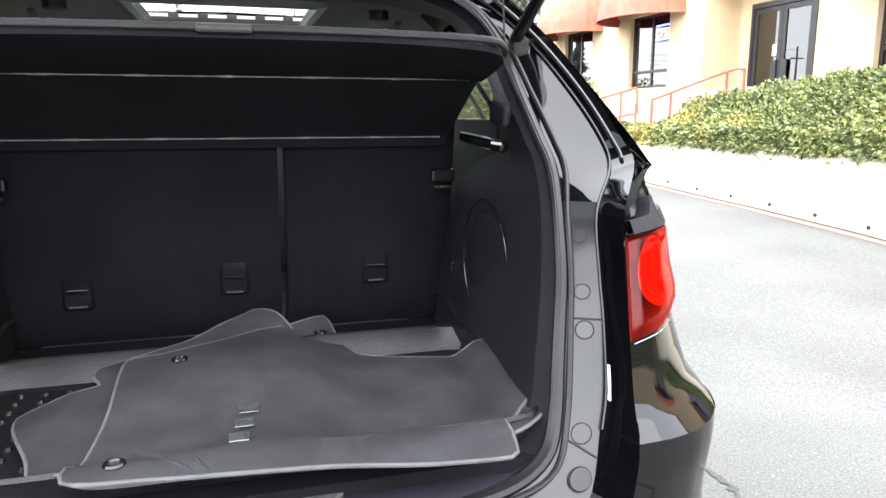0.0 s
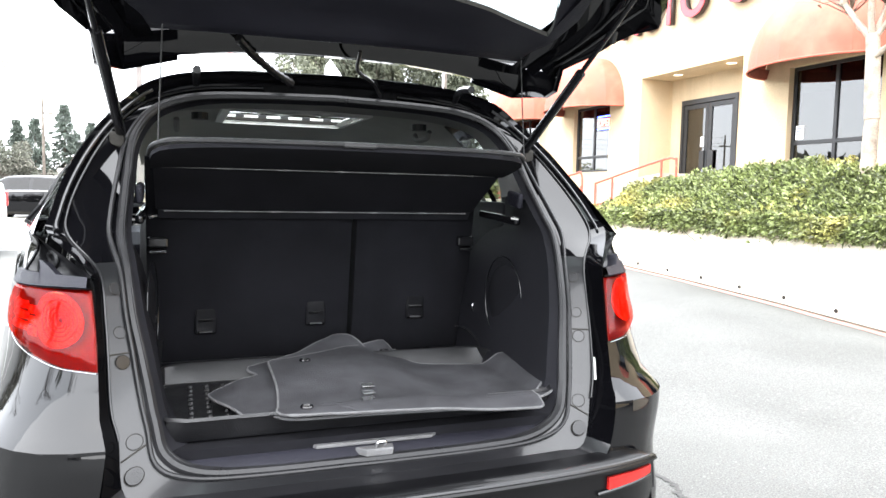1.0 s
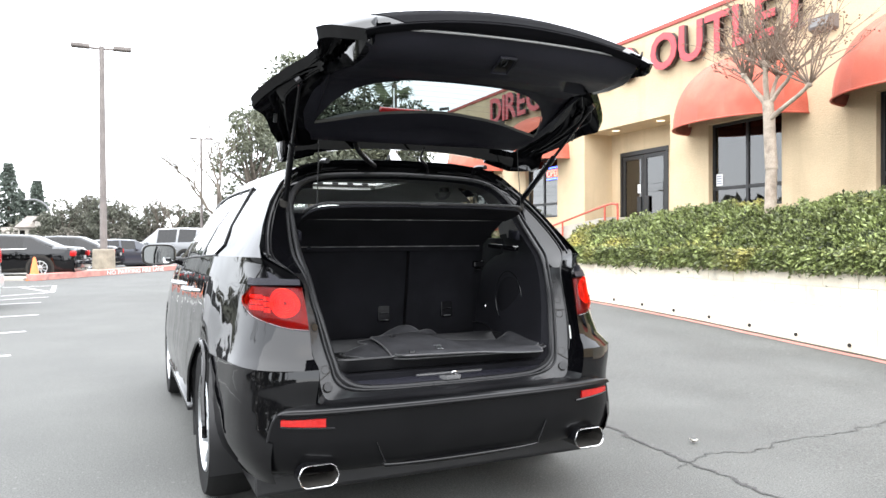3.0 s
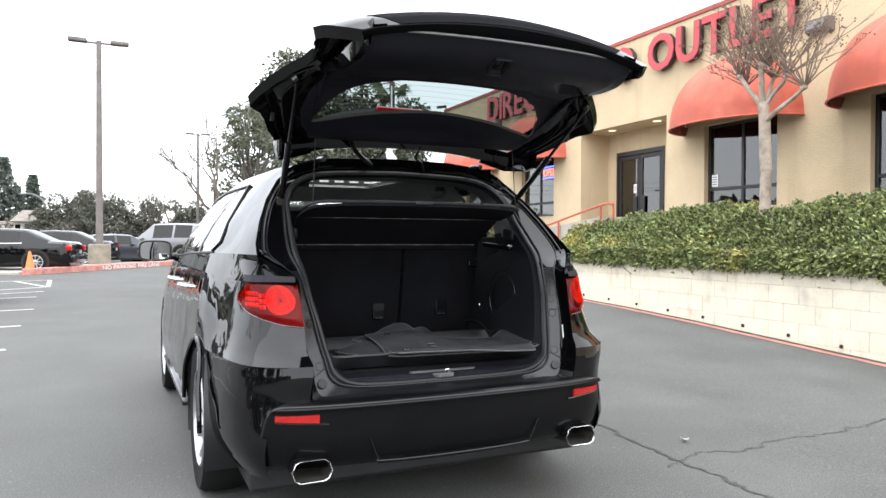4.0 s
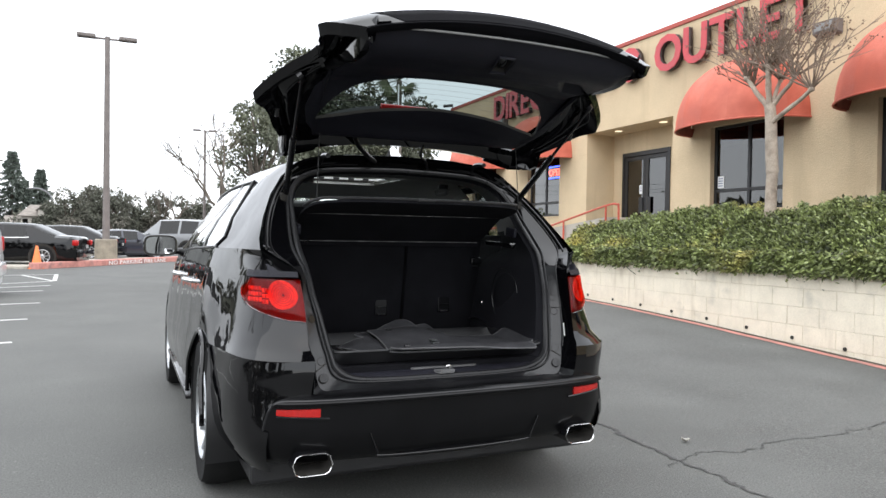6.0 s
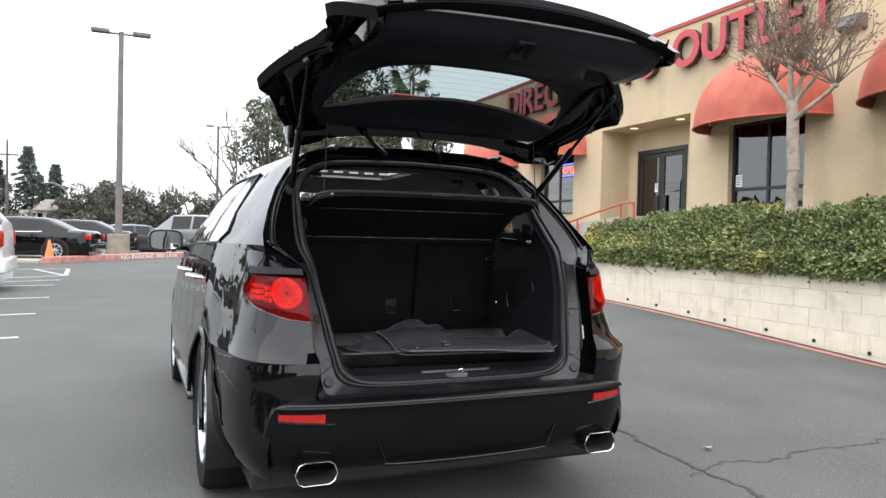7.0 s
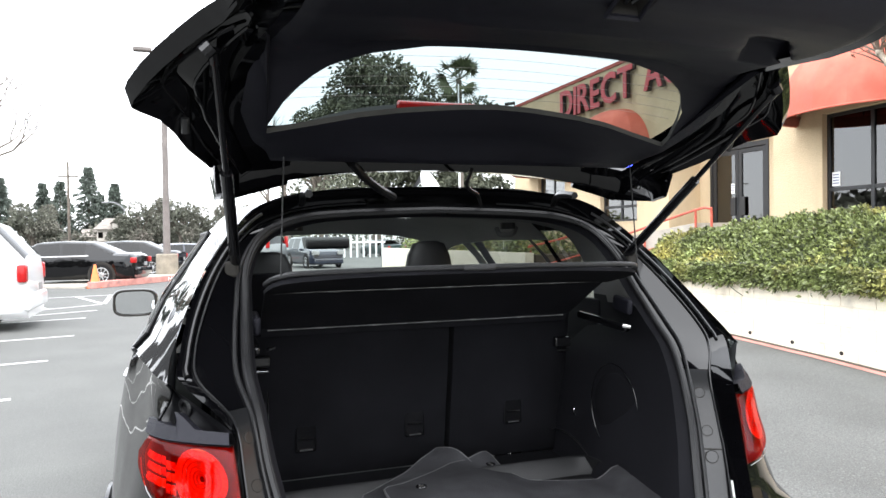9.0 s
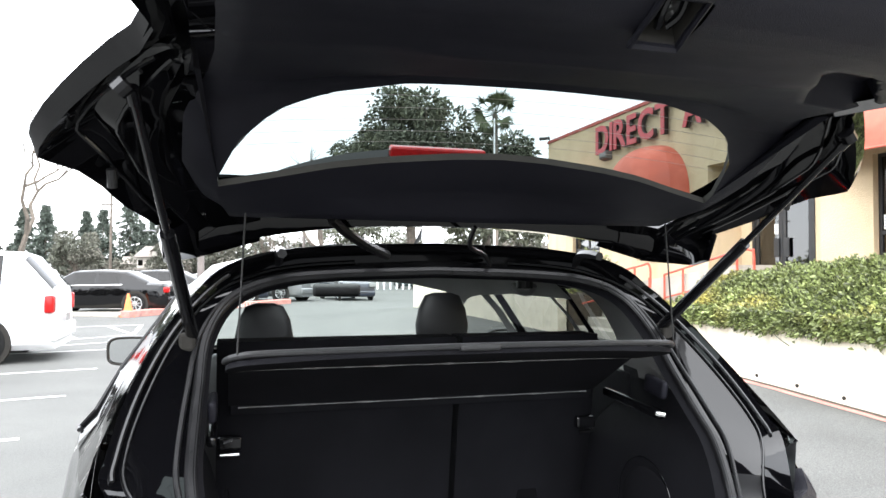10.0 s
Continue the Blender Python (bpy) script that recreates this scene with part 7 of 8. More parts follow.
# ================================================================ parked vehicles
def vehicle(name, label, at, heading, L, W, stations, paint, wheel_y, wheel_r=0.33, tail=None, head=None, pillars=(), group="parked cars", trim=None, grow=1.0):
    """A parked car, nose along +y: stations of (y, height of the belt, height of the top)."""
    v = thing(name, label, "car" if "van" not in name else "van", Matrix.Translation((at[0], at[1], ground_z(*at))) @ pose(0, 0, 0, 0, 0, heading) @ Matrix.Scale(grow, 4), group=group)
    w = W / 2
    def section(y, zb, zt):
        end = min((y + L / 2) / 0.35, (L / 2 - y) / 0.5, 1)
        ww = w * (0.84 + 0.16 * math.sin(math.pi / 2 * max(0, end)))
        cab = max(0.0, min(1.0, (zt - zb) / 0.5))
        wt = ww * (0.93 - 0.17 * cab)
        return [(ww * 0.86, y, 0.2), (ww * 0.98, y, 0.3), (ww, y, 0.45), (ww, y, zb * 0.78), (ww * 0.975, y, zb), (wt + 0.02, y, max(zb + 0.005, zt - 0.06)), (wt - 0.06, y, zt - 0.012), (wt * 0.5, y, zt + 0.012), (0, y, zt + 0.018)]
    rows = [section(*s) for s in stations]
    def is_cab(i):
        return stations[i][2] - stations[i][1] > 0.3
    def kind(i, j):
        a, b = stations[i], stations[i + 1]
        if j == 4 and is_cab(i) and is_cab(i + 1) and not any(lo <= (a[0] + b[0]) / 2 <= hi for lo, hi in pillars):
            return "glass"
        if j >= 5 and abs(a[2] - b[2]) > 0.25:
            return "front" if b[2] < a[2] else "rear"
        return "body"
    for want, nm, m in (("body", "body", paint), ("front", "windscreen", "carglass"), ("rear", "rear_window", "carglass")):
        bm = grid(rows, keep=lambda i, j: kind(i, j) == want)
        grid([[(-x, y, z) for x, y, z in r] for r in rows], bm, keep=lambda i, j: kind(i, j) == want)
        bmesh.ops.remove_doubles(bm, verts=bm.verts, dist=0.001)
        if want == "body":
            ends = [e for e in bm.edges if e.is_boundary and all(abs(q.co.y - stations[k][0]) < 1e-4 for q in e.verts for k in (0,))]
            for k in (0, -1):
                ring = [bm.verts.new(p) for p in rows[k]] + [bm.verts.new((-x, y, z)) for x, y, z in rows[k][:-1][::-1]]
                bm.faces.new(ring)
            bmesh.ops.remove_doubles(bm, verts=bm.verts, dist=0.001)
            # wheel arches as dark cups
        if bm.faces:
            part(nm, outward(bm), m, v, smooth=35)
    for s in (1, -1):
        bm = grid([[(s * x, y, z) for x, y, z in r] for r in rows], keep=lambda i, j: kind(i, j) == "glass")
        if bm.faces:
            part("side_window", outward(bm), "carglass", v, smooth=35)
        if trim:
            part("belt_trim", tube([(s * (r[4][0] + 0.004), r[4][1], r[4][2]) for r, st in zip(rows, stations) if st[2] - st[1] > 0.2], 0.014, 5), trim, v)
        for y in wheel_y:
            part("wheel_arch", spin([(0.001, 0.0), (wheel_r + 0.075, 0.0), (wheel_r + 0.085, -0.05)], 26, turned(bmesh.new(), Matrix())), "hole", v, pose_at=Matrix.Translation((s * (w + 0.004), y, wheel_r)) @ (Matrix() if s > 0 else pose(0, 0, 0, 0, 0, 180)))
            wh = part("wheel", spin([(wheel_r * 0.66, -0.05), (wheel_r * 0.95, -0.05), (wheel_r, 0.0), (wheel_r, 0.02), (wheel_r * 0.94, 0.03), (wheel_r * 0.66, 0.022)], 28), "tyre", v, smooth=True, pose_at=Matrix.Translation((s * (w - 0.01), y, wheel_r)) @ (Matrix() if s > 0 else pose(0, 0, 0, 0, 0, 180)))
            part("rim_disc", spin([(0.001, 0.022), (wheel_r * 0.2, 0.024), (wheel_r * 0.3, 0.004), (wheel_r * 0.56, 0.01), (wheel_r * 0.66, 0.026), (wheel_r * 0.7, 0.02)], 28), "alloy", wh, smooth=True)
            for k in range(9):
                a = k * math.tau / 9
                part("spoke", turned(box((0.006, -0.018, wheel_r * 0.18), (0.026, 0.018, wheel_r * 0.62), 0.004, 1), pose(0, 0, 0, math.degrees(a), 0, 0)), "alloy", wh)
        if tail:
            z0, z1, wd = tail
            bm = box((w * 0.78, -L / 2 - 0.015, z0), (w * 0.985, -L / 2 + wd, z1), 0.03, 2)
            if s < 0:
                mirror_x(bm)
            part("tail_lamp", bm, "brakelens", v, smooth=60)
        if head:
            z0, z1, wd = head
            bm = box((w * 0.55, L / 2 - wd, z0), (w * 0.93, L / 2 + 0.01, z1), 0.03, 2)
            if s < 0:
                mirror_x(bm)
            part("head_lamp", bm, "pillar", v, smooth=60)
        bm = box((w * 0.96, stations[0][0] + L * 0.62, stations[0][1] * 0.98 + 0.02), (w * 1.13, stations[0][0] + L * 0.65, stations[0][1] * 0.98 + 0.15), 0.03, 2)
        if s < 0:
            mirror_x(bm)
        part("door_mirror", bm, paint, v, smooth=60)
    part("rear_bumper", box((-w * 0.9, -L / 2 - 0.06, 0.32), (w * 0.9, -L / 2 + 0.05, 0.58), 0.05, 3), paint, v, smooth=60)
    part("front_bumper", box((-w * 0.86, L / 2 - 0.05, 0.25), (w * 0.86, L / 2 + 0.06, 0.52), 0.05, 3), paint, v, smooth=60)
    part("plate", box((-0.15, -L / 2 - 0.075, 0.62), (0.15, -L / 2 - 0.062, 0.74)), "pillar", v)
    return v


SEDAN = [(-2.4, 0.88, 0.92), (-2.3, 0.95, 1.0), (-1.75, 0.98, 1.05), (-1.0, 0.98, 1.40), (-0.9, 0.97, 1.42), (-0.2, 0.96, 1.45), (-0.1, 0.96, 1.45), (0.55, 0.95, 1.42), (0.65, 0.95, 1.4), (1.35, 0.93, 1.0), (2.2, 0.82, 0.84), (2.4, 0.68, 0.7)]
VAN = [(-2.45, 0.95, 1.0), (-2.42, 1.1, 1.2), (-2.02, 1.1, 1.68), (-1.87, 1.1, 1.74), (-1.72, 1.1, 1.75), (-0.9, 1.08, 1.77), (-0.75, 1.08, 1.77), (0.3, 1.06, 1.75), (0.42, 1.06, 1.74), (1.1, 1.04, 1.62), (1.9, 1.0, 1.08), (2.35, 0.85, 0.9), (2.45, 0.7, 0.72)]
SUV = [(-2.2, 0.95, 0.98), (-2.18, 1.08, 1.12), (-1.95, 1.08, 1.6), (-1.8, 1.08, 1.66), (-1.7, 1.08, 1.67), (-0.9, 1.07, 1.7), (-0.8, 1.07, 1.7), (0.1, 1.05, 1.68), (0.2, 1.05, 1.67), (0.9, 1.03, 1.1), (1.9, 0.98, 1.02), (2.15, 0.85, 0.87), (2.2, 0.6, 0.62)]

vehicle("white_minivan", "white minivan parked in a stall", (-6.33, 13.55), 92, 4.9, 1.9, VAN, "white", (-1.48, 1.5), 0.335, (0.78, 1.06, 0.12), (0.62, 0.78, 0.25), pillars=((-2.1, -1.75), (-0.95, -0.7), (0.25, 0.45)), grow=1.1)
vehicle("black_sedan", "black saloon car parked at the kerb", (-5.34, 27.83), 78, 4.9, 1.88, SEDAN, "paint", (-1.4, 1.45), 0.35, (0.72, 0.9, 0.16), (0.6, 0.75, 0.3), pillars=((-1.05, -0.85), (-0.25, -0.05), (0.5, 0.7)), trim="chrome", grow=1.1)
vehicle("black_sedan", "black saloon car parked behind another", (-4.06, 34.6), 78, 4.8, 1.85, SEDAN, "paint", (-1.4, 1.45), 0.34, (0.72, 0.9, 0.16), (0.6, 0.75, 0.3), pillars=((-1.05, -0.85), (-0.25, -0.05), (0.5, 0.7)), trim="chrome", grow=1.1)
vehicle("blue_sedan", "dark blue saloon car parked facing the lane", (-1.53, 35.9), -72, 4.7, 1.82, SEDAN, "navy", (-1.4, 1.45), 0.33, (0.72, 0.9, 0.16), (0.58, 0.75, 0.3), pillars=((-1.05, -0.85), (-0.25, -0.05), (0.5, 0.7)))
vehicle("silver_suv", "silver sport utility car parked beyond the kerb", (1.0, 38.0), 55, 4.4, 1.82, SUV, "silver", (-1.25, 1.3), 0.36, (0.95, 1.45, 0.1), (0.7, 0.9, 0.3), pillars=((-2.0, -1.75), (-0.95, -0.75), (0.05, 0.25)), grow=1.2)
vehicle("dark_suv", "dark sport utility car facing the lane ahead", (5.3, 38.6), 192, 4.6, 1.9, SUV, "navy", (-1.3, 1.35), 0.37, (0.95, 1.3, 0.1), (0.72, 0.95, 0.25), pillars=((-2.0, -1.75), (-0.95, -0.75), (0.05, 0.25)))
vehicle("green_sedan", "dark green saloon car parked far ahead", (14.6, 60.0), 20, 4.7, 1.82, SEDAN, "green", (-1.4, 1.45), 0.33, (0.72, 0.9, 0.16), (0.58, 0.75, 0.3), pillars=((-1.05, -0.85), (-0.25, -0.05), (0.5, 0.7)))

# orange cone
cone = thing("traffic_cone", "orange plastic traffic cone beside a parked car", "traffic cone", (-4.1, 25.3, 0.0))
bm = turned(spin([(0.19, 0.02), (0.175, 0.05), (0.04, 0.78), (0.03, 0.8), (0.001, 0.8)], 20), pose(0, 0, 0, 0, -90, 0))
part("body", bm, "cone", cone, smooth=40)
part("base", box((-0.24, -0.24, 0.0), (0.24, 0.24, 0.035), 0.012), "cone", cone)

# ================================================================ red kerb with painted words
K0, K1 = Vector((-4.0, 24.9, 0)), Vector((2.0, 34.05, 0))
kd = (K1 - K0).normalized()
bm = box((0, 0, 0), ((K1 - K0).length, 0.4, 0.24), 0.03, 2)
ang = math.degrees(math.atan2(kd.y, kd.x))
kerb = tagged(part("kerb", bm, "redline", pose_at=Matrix.Translation(K0 - Vector((0, 0, 0.02))) @ pose(0, 0, 0, 0, 0, ang)), "red painted fire lane kerb with white words", "kerb", kind="structure")
bm = letters("NO PARKING FIRE LANE", 0.24, 0.002)
xs = [v.co.x for v in bm.verts]
for v in bm.verts:
    v.co.x = (v.co.x - min(xs)) / (max(xs) - min(xs)) * 4.1
    v.co.y *= 0.95
lab = part("kerb_words", turned(bm, pose(3.84, -0.004, 0.04, 90, 0, 0)), "paper", kerb)
bm = box((0, 0, 0), ((K1 - K0).length, 3.0, 0.12), 0.03, 2)
tagged(part("kerb_island", bm, "concrete", pose_at=Matrix.Translation(K0 + Vector((-0.4, 0.15, -0.02))) @ pose(0, 0, 0, 0, 0, ang)), "raised concrete island behind the red kerb", "kerb", kind="structure")
bm = box((0, 0, 0), (9.0, 0.35, 0.2), 0.03, 2)
tagged(part("kerb_ahead", bm, "redline", pose_at=Matrix.Translation((-1.0, 47.0, 0)) @ pose(0, 0, 0, 0, 0, 25)), "red painted kerb ahead of the parked cars", "kerb", kind="structure")


# ================================================================ poles and wires
def lamp_pole(label, at, h, heads, pedestal=True):
    p = thing("lamp_pole", label, "lamp post", (at[0], at[1], 0), group="lamp posts")
    if pedestal:
        part("pedestal", tube([(0, 0, -0.1), (0, 0, 0.95), (0, 0, 1.0)], [0.48, 0.46, 0.42], 4 if pedestal == "square" else 16), "oldcrete", p)
    part("pole", tube([(0, 0, 0.0), (0, 0, h)], [0.16, 0.11], 10), "pole", p, smooth=True)
    part("crossarm", tube([(-heads, 0, h - 0.1), (heads, 0, h - 0.1)], 0.05, 6), "pole", p)
    for s in (1, -1):
        part("lamp_head", box((s * heads - 0.38, -0.2, h - 0.13), (s * heads + 0.38, 0.2, h + 0.05), 0.05), "pole", p)
    return p


lamp_pole("tall brown parking lot lamp pole with two heads", (-2.1, 32.6), 10.05, 0.85)
lamp_pole("distant brown lamp pole with two heads", (5.75, 70.0), 11.4, 0.75, False)
street = thing("street_lamp", "distant curved grey street lamp", "street lamp", (-9.0, 92, 0))
part("post", tube(curve([(0, 0, 0), (0, 0, 4.2), (-0.3, 0, 5.6), (-1.3, 0, 6.3), (-2.6, 0, 6.3)], 5), 0.1, 6), "silver", street)
white_pole = thing("flag_pole", "slim white pole standing before the palm", "pole", (22.0, 60.0, 0))
part("pole", tube([(0, 0, 0), (0, 0, 15.6)], [0.12, 0.07], 8), "white", white_pole)
for k, (z, y) in enumerate(((9.6, 88), (8.8, 88), (8.3, 89))):
    a, b = Vector((-60, y, z + 1)), Vector((30, y + 6, z))
    pts = [a.lerp(b, t) + Vector((0, 0, -3.2 * math.sin(math.pi * ((t * 2) % 1)) * 0.3)) for t in np.linspace(0, 1, 25)]
    tagged(part("power_line", tube(pts, 0.03, 4), "cable"), "thin black overhead power line", "power line", group="power lines")
for x, y in ((-60, 88), (-15, 91), (30, 94)):
    up = thing("utility_pole", "wooden utility pole carrying power lines", "utility pole", (x, y, 0), group="utility poles")
    part("post", tube([(0, 0, 0), (0, 0, 11)], [0.18, 0.12], 8), "darkbark", up)
    part("crossarm", box((-1.1, -0.06, 9.2), (1.1, 0.06, 9.4)), "darkbark", up)

# ================================================================ the white house on the hill, and a far fence
house = thing("house", "distant white two-storey house with a grey gable roof", "house", pose(-9.7, 93, -0.2) @ Matrix.Scale(0.74, 4))
part("wall", box((-3.2, -3, 0), (3.2, 3, 4.6)), "housewall", house)
rows = [[(-3.7, -3.5, 4.5), (3.7, -3.5, 4.5)], [(-2.3, 0, 6.3), (2.3, 0, 6.3)], [(-3.7, 3.5, 4.5), (3.7, 3.5, 4.5)]]
part("roof", thicken(grid(rows), 0.2), "houseroof", house)
part("porch_roof", outward(box((-3.9, -4.6, 2.4), (3.9, -3.0, 2.65))), "houseroof", house)
for k in range(5):
    part("porch_post", box((-3.6 + k * 1.75, -4.5, 0), (-3.45 + k * 1.75, -4.35, 2.4)), "housewall", house)
    w = part("window", box((-3.0 + k * 1.3, -3.06, 3.1), (-2.3 + k * 1.3, -2.99, 4.0)), "carglass", house)
part("dormer", prism([(-0.9, -3.6), (0.9, -3.6), (0.9, -1.2), (-0.9, -1.2)], 4.5, 5.4), "housewall", house)
part("dormer_roof", thicken(grid([[(-1.2, -3.8, 5.3), (-1.2, -1.0, 5.3)], [(0, -3.8, 6.2), (0, -1.0, 6.2)], [(1.2, -3.8, 5.3), (1.2, -1.0, 5.3)]]), 0.12), "houseroof", house)
part("chimney", box((2.2, 0.4, 5.5), (2.8, 1.0, 7.2)), "houseroof", house)
low = thing("roadside_building", "distant low pale building beyond the parked cars", "building", (-9.5, 100, 0))
part("wall", box((-5, -2, 0), (5, 2, 2.3)), "housewall", low)
part("roof", thicken(grid([[(-5.4, -2.4, 2.3), (5.4, -2.4, 2.3)], [(-5.4, 0, 3.3), (5.4, 0, 3.3)], [(-5.4, 2.4, 2.3), (5.4, 2.4, 2.3)]]), 0.15), "houseroof", low)
fence = thing("white_fence", "distant white picket fence", "fence", (8.0, 58.0, 0))
for k in range(12):
    part("post", box((k * 0.55, -0.05, 0), (k * 0.55 + 0.14, 0.05, 1.9)), "white", fence)
part("rail", box((0, 0.05, 1.2), (6.4, 0.1, 1.35)), "white", fence)


# ================================================================ far trees
def leafy_tree(label, at, h, spread, n, size, material="oakleaf", base=0.25, clumps=18, trunk_r=0.35, squash=0.8):
    t = thing("tree", label, "tree", (at[0], at[1], 0), group="far trees")
    bm = bmesh.new()
    limb(bm, (0, 0, 0), (0, 0, h * 0.45), trunk_r, trunk_r * 0.7, 0.06, 5, 8)
    pts = []
    for k in range(clumps):
        a, r = rnd.uniform(0, math.tau), spread * math.sqrt(rnd.random()) * 0.78
        z = h * (base + (1 - base) * (0.2 + 0.68 * rnd.random() * (1 - 0.45 * (r / spread) ** 2)))
        c = Vector((r * math.cos(a), r * math.sin(a), z))
        limb(bm, (0, 0, h * rnd.uniform(0.25, 0.45)), c, trunk_r * 0.4, 0.05, 0.15, 4, 5)
        cr = spread * rnd.uniform(0.2, 0.38)
        for q in range(n // clumps):
            d = Vector((rnd.gauss(0, 1), rnd.gauss(0, 1), rnd.gauss(0, 1))).normalized()
            rr = cr * (0.55 + 0.5 * rnd.random())
            pts.append((c + Vector((d.x * rr, d.y * rr, d.z * rr * squash)), d))
    part("trunk", bm, "darkbark", t)
    leaf_sheet(pts, size, "crown", material, t, kind="")
    return t


def conifer(label, at, h, r, n=9000, size=0.17):
    t = thing("conifer", label, "tree", (at[0], at[1], 0), group="far conifers")
    part("trunk", tube([(0, 0, 0), (0, 0, h * 0.97)], [h * 0.02, 0.03], 7), "darkbark", t)
    pts = []
    tiers = int(h * 2.6)
    for k in range(tiers):
        f = k / tiers
        for b in range(7):
            a = rnd.uniform(0, math.tau)
            reach = r * (1 - f) ** 0.9 * rnd.uniform(0.4, 1.1) + 0.03
            for q in range(max(2, n // (tiers * 7))):
                s = rnd.random() ** 0.6
                p = Vector((math.cos(a) * reach * s, math.sin(a) * reach * s, h * (0.1 + 0.9 * f) - reach * s * 0.32))
                pts.append((p + Vector((rnd.uniform(-0.2, 0.2), rnd.uniform(-0.2, 0.2), rnd.uniform(-0.12, 0.12))), (math.cos(a), math.sin(a), -0.35)))
    leaf_sheet(pts, size, "needles", "pine", t, kind="")
    return t


def leafless(label, at, h, depth=5, r=0.3, spread=0.75):
    t = thing("bare_tree", label, "tree", (at[0], at[1], 0), group="far bare trees")
    bm = bmesh.new()
    bare_crown(bm, (0, 0, 0), (0.05, 0, 1), h * 0.33, r, depth, spread, 0.22, (2, 3))
    part("crown", bm, "darkbark", t)
    return t


def polar(az, d):
    return (-1.0 + d * math.sin(radians(az)), -2.0 + d * math.cos(radians(az)))


leafy_tree("large dark evergreen oak beyond the lot", polar(13.7, 74), 21.8, 6.0, 19000, 0.27, base=0.2, clumps=44, trunk_r=0.6)
leafy_tree("broad evergreen oak beside the larger oak", polar(19.8, 78), 19.0, 6.4, 16000, 0.27, base=0.12, clumps=34, trunk_r=0.5)
leafy_tree("thin-leaved oak showing sky between its limbs", polar(9.3, 66), 15.0, 4.2, 7000, 0.17, "oakleaf", 0.12, 34, 0.4)
leafless("leafless spreading tree beyond the lot", polar(6.6, 62), 11.0, 6, 0.26)
leafless("leafless spreading tree far across the lot", polar(-13.8, 60), 12.5, 7, 0.3, 0.95)
leafless("leafless grey tree in the far hedgerow", polar(3.2, 84), 7.5, 5, 0.2)
leafless("leafless grey tree in the far hedgerow", polar(1.9, 88), 7.0, 5, 0.2)
for az, d, h, r in ((-7.3, 108, 12.0, 4.6), (-5.6, 105, 9.6, 2.8), (-6.6, 112, 8.4, 3.4), (-9.1, 106, 9.8, 3.6), (-10.2, 112, 10.0, 2.8), (-12.7, 100, 9.6, 2.7), (-14.0, 104, 9.5, 3.0), (-16.5, 100, 12.0, 3.2)):
    conifer("tall dark conifer beyond the road", polar(az, d), h, r)
for az, d, h, sp in ((-1.1, 86, 7.6, 3.2), (1.4, 90, 6.6, 3.0), (-4.0, 92, 6.4, 3.2), (-2.6, 96, 6.0, 3.0), (4.6, 92, 6.6, 3.2), (-10.8, 88, 6.4, 3.0)):
    leafy_tree("rounded grey-green tree beyond the road", polar(az, d), h, sp, 5200, 0.17, "woods", 0.05, 20, 0.25)

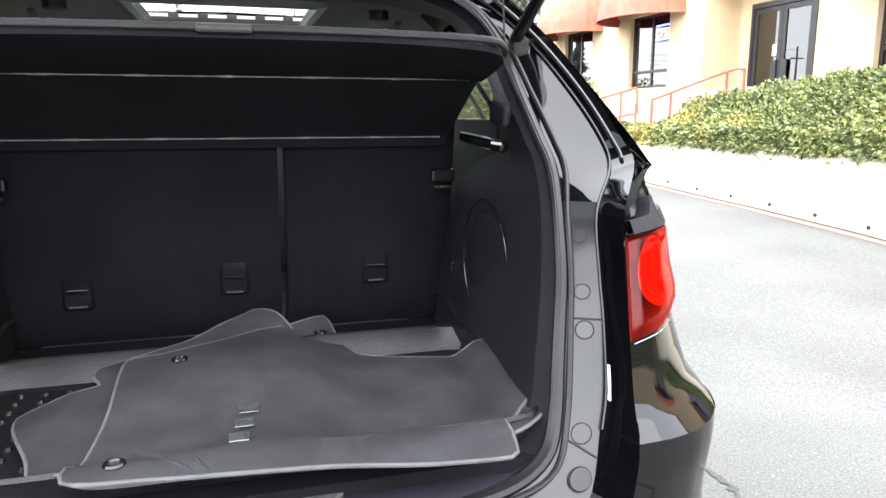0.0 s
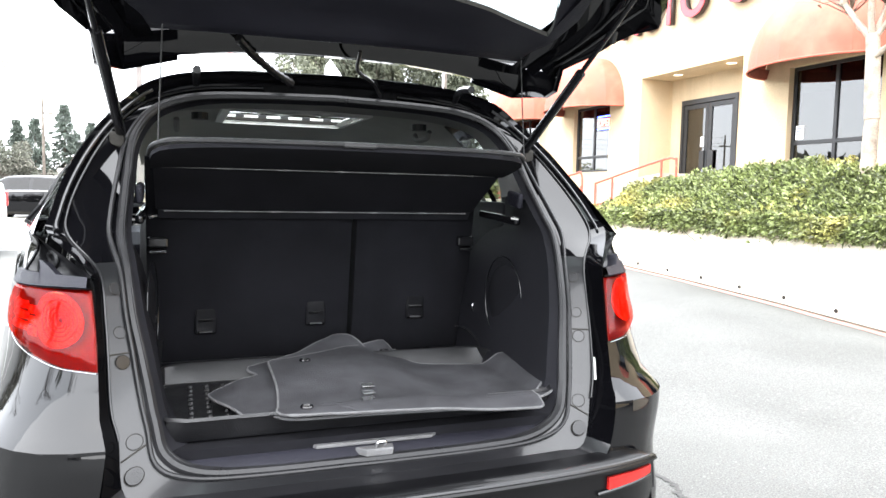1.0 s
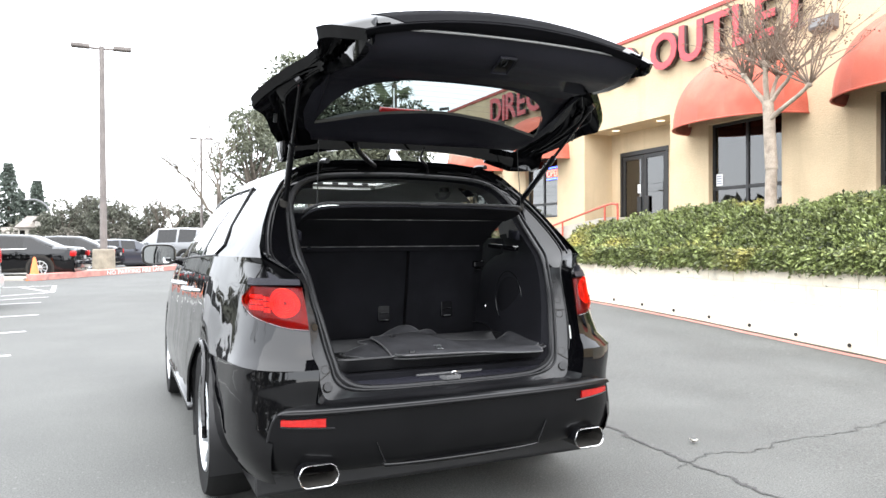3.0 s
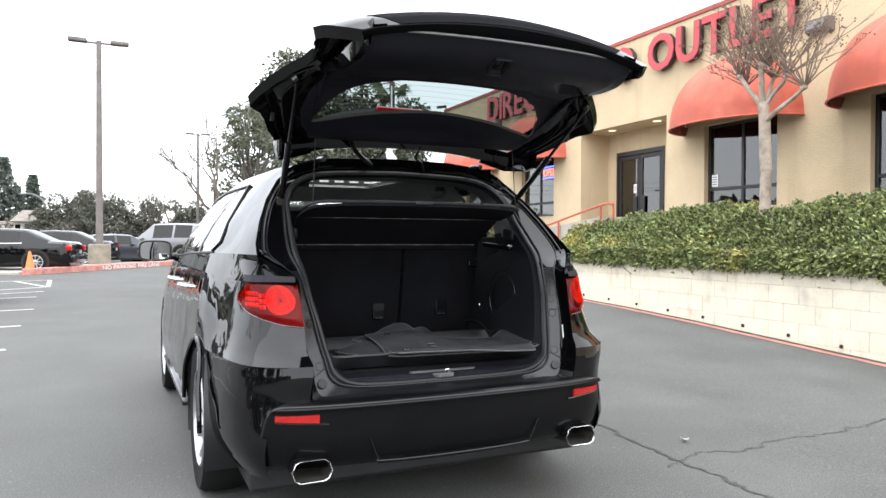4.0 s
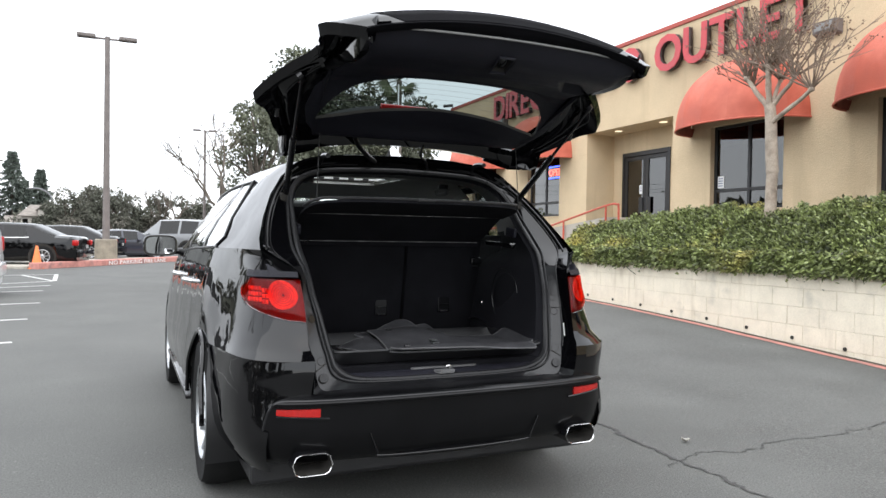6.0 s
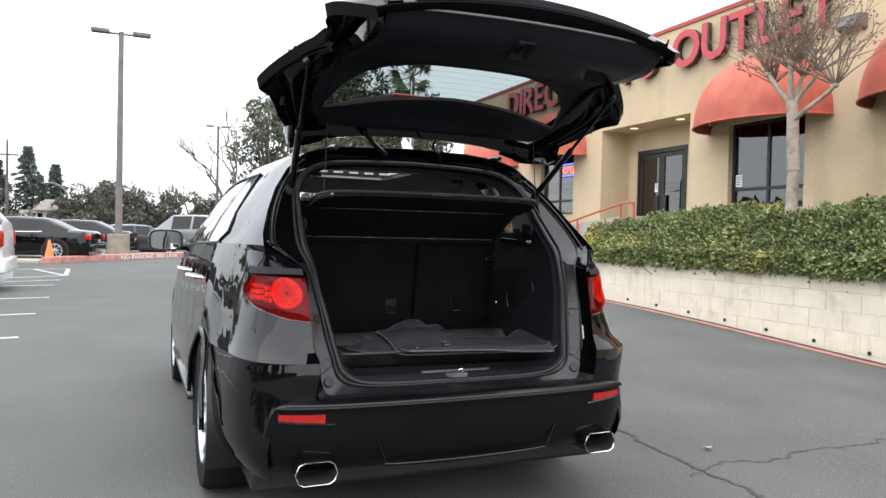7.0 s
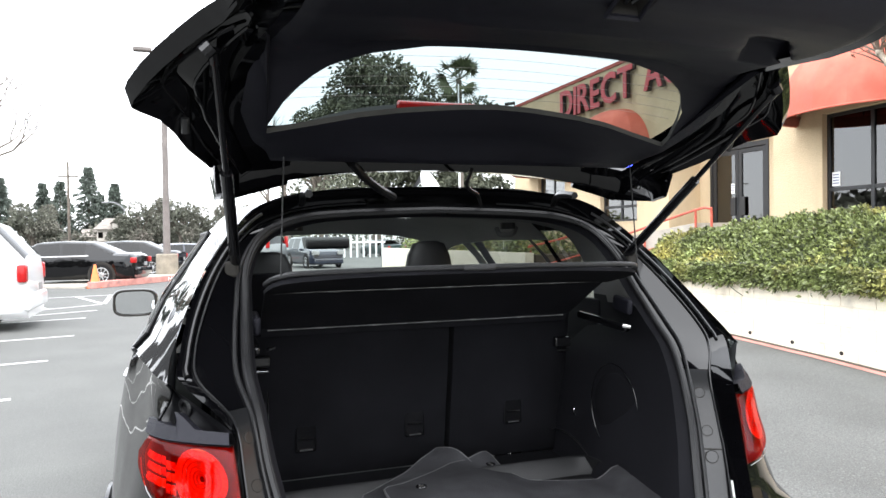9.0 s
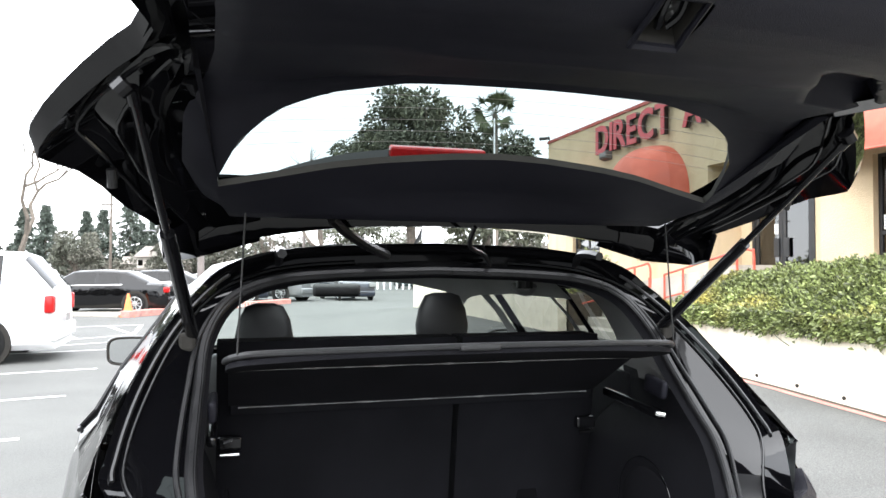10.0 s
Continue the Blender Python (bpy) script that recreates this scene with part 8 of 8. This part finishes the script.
# fan palm
palm = thing("palm_tree", "tall fan palm with a ragged crown", "palm tree", (polar(20.4, 70)[0], polar(20.4, 70)[1], 0))
PH = 16.8
part("trunk", tube([(0, 0, 0), (0.1, 0, PH * 0.5), (0, 0, PH)], [0.32, 0.24, 0.26], 10), "darkbark", palm, smooth=True)
for k in range(34):
    a, tilt = rnd.uniform(0, math.tau), rnd.uniform(-0.9, 1.4)
    d = Vector((math.cos(a) * math.cos(tilt), math.sin(a) * math.cos(tilt), math.sin(tilt)))
    side = d.cross(Vector((0, 0, 1))).normalized()
    roll = Matrix.Rotation(rnd.uniform(-1.2, 1.2), 3, d)
    side = roll @ side
    up = side.cross(d)
    root, hub = Vector((0, 0, PH)), Vector((0, 0, PH)) + d * rnd.uniform(1.0, 1.7)
    bm = tube([root, hub], 0.03, 4)
    for f in range(15):
        b = math.radians(-75 + f * 150 / 14)
        t = (d * math.cos(b) + side * math.sin(b)).normalized()
        L = rnd.uniform(0.9, 1.5)
        tip = hub + t * L - Vector((0, 0, 0.3 * L * rnd.random()))
        wv = up.cross(t).normalized() * 0.07
        mid = hub + t * L * 0.55
        q = [bm.verts.new(p) for p in (hub, mid + wv, tip, mid - wv)]
        bm.faces.new(q)
    part("frond", bm, "palmleaf", palm)

# hedgerow and woods closing the lot, ahead and all round
pts = []
for k in range(60000):
    az = rnd.uniform(-28, 34)
    d = rnd.uniform(98, 125)
    hh = 3.2 + 1.6 * noise.noise((az * 0.35, d * 0.05, 1.0)) + 1.4 * noise.noise((az * 1.1, 0, 5.0)) + (3.0 if az > 8 else 0)
    x, y = polar(az, d)
    pts.append(((x, y, max(0.1, hh * rnd.random() ** 0.6)), (rnd.uniform(-0.6, 0.6), -0.8, rnd.uniform(0, 0.8))))
tagged(leaf_sheet(pts, 0.26, "far_woods", "woods"), "grey-green woods and hedges along the far road", "woods", kind="stuff")
pts = []
for k in range(22000):
    az = rnd.uniform(34, 332)
    if 162 < az < 200:
        continue
    d = rnd.uniform(44, 62)
    hh = 4.2 + 1.5 * noise.noise((math.cos(radians(az)) * 6, math.sin(radians(az)) * 6, 2.0))
    x, y = polar(az, d)
    if 8.0 < x < 23 and -10 < y < 20:
        continue
    n = Vector((-x, -y, 12)).normalized()
    pts.append(((x, y, max(0.1, hh * rnd.random() ** 0.7)), n))
tagged(leaf_sheet(pts, 0.75, "surrounding_woods", "woods"), "woods standing round the rest of the lot", "woods", kind="stuff")
for az, d, h, sp in ((225, 34, 9.0, 4.2), (243, 36, 10.0, 4.6), (262, 34, 9.0, 4.2)):
    leafy_tree("rounded evergreen tree mirrored in the car's paint", polar(az, d), h, sp, 2600, 0.4, "oakleaf", 0.1, 16, 0.3)
for az, d in ((150, 30), (212, 30)):
    leafless("leafless tree mirrored in the car's paint", polar(az, d), 12.0, 6, 0.26)
for az, d in ((-60, 26), (-85, 24), (-112, 26), (-135, 30)):
    leafless("leafless tree across the open lot", polar(az, d), 9.5, 6, 0.22)
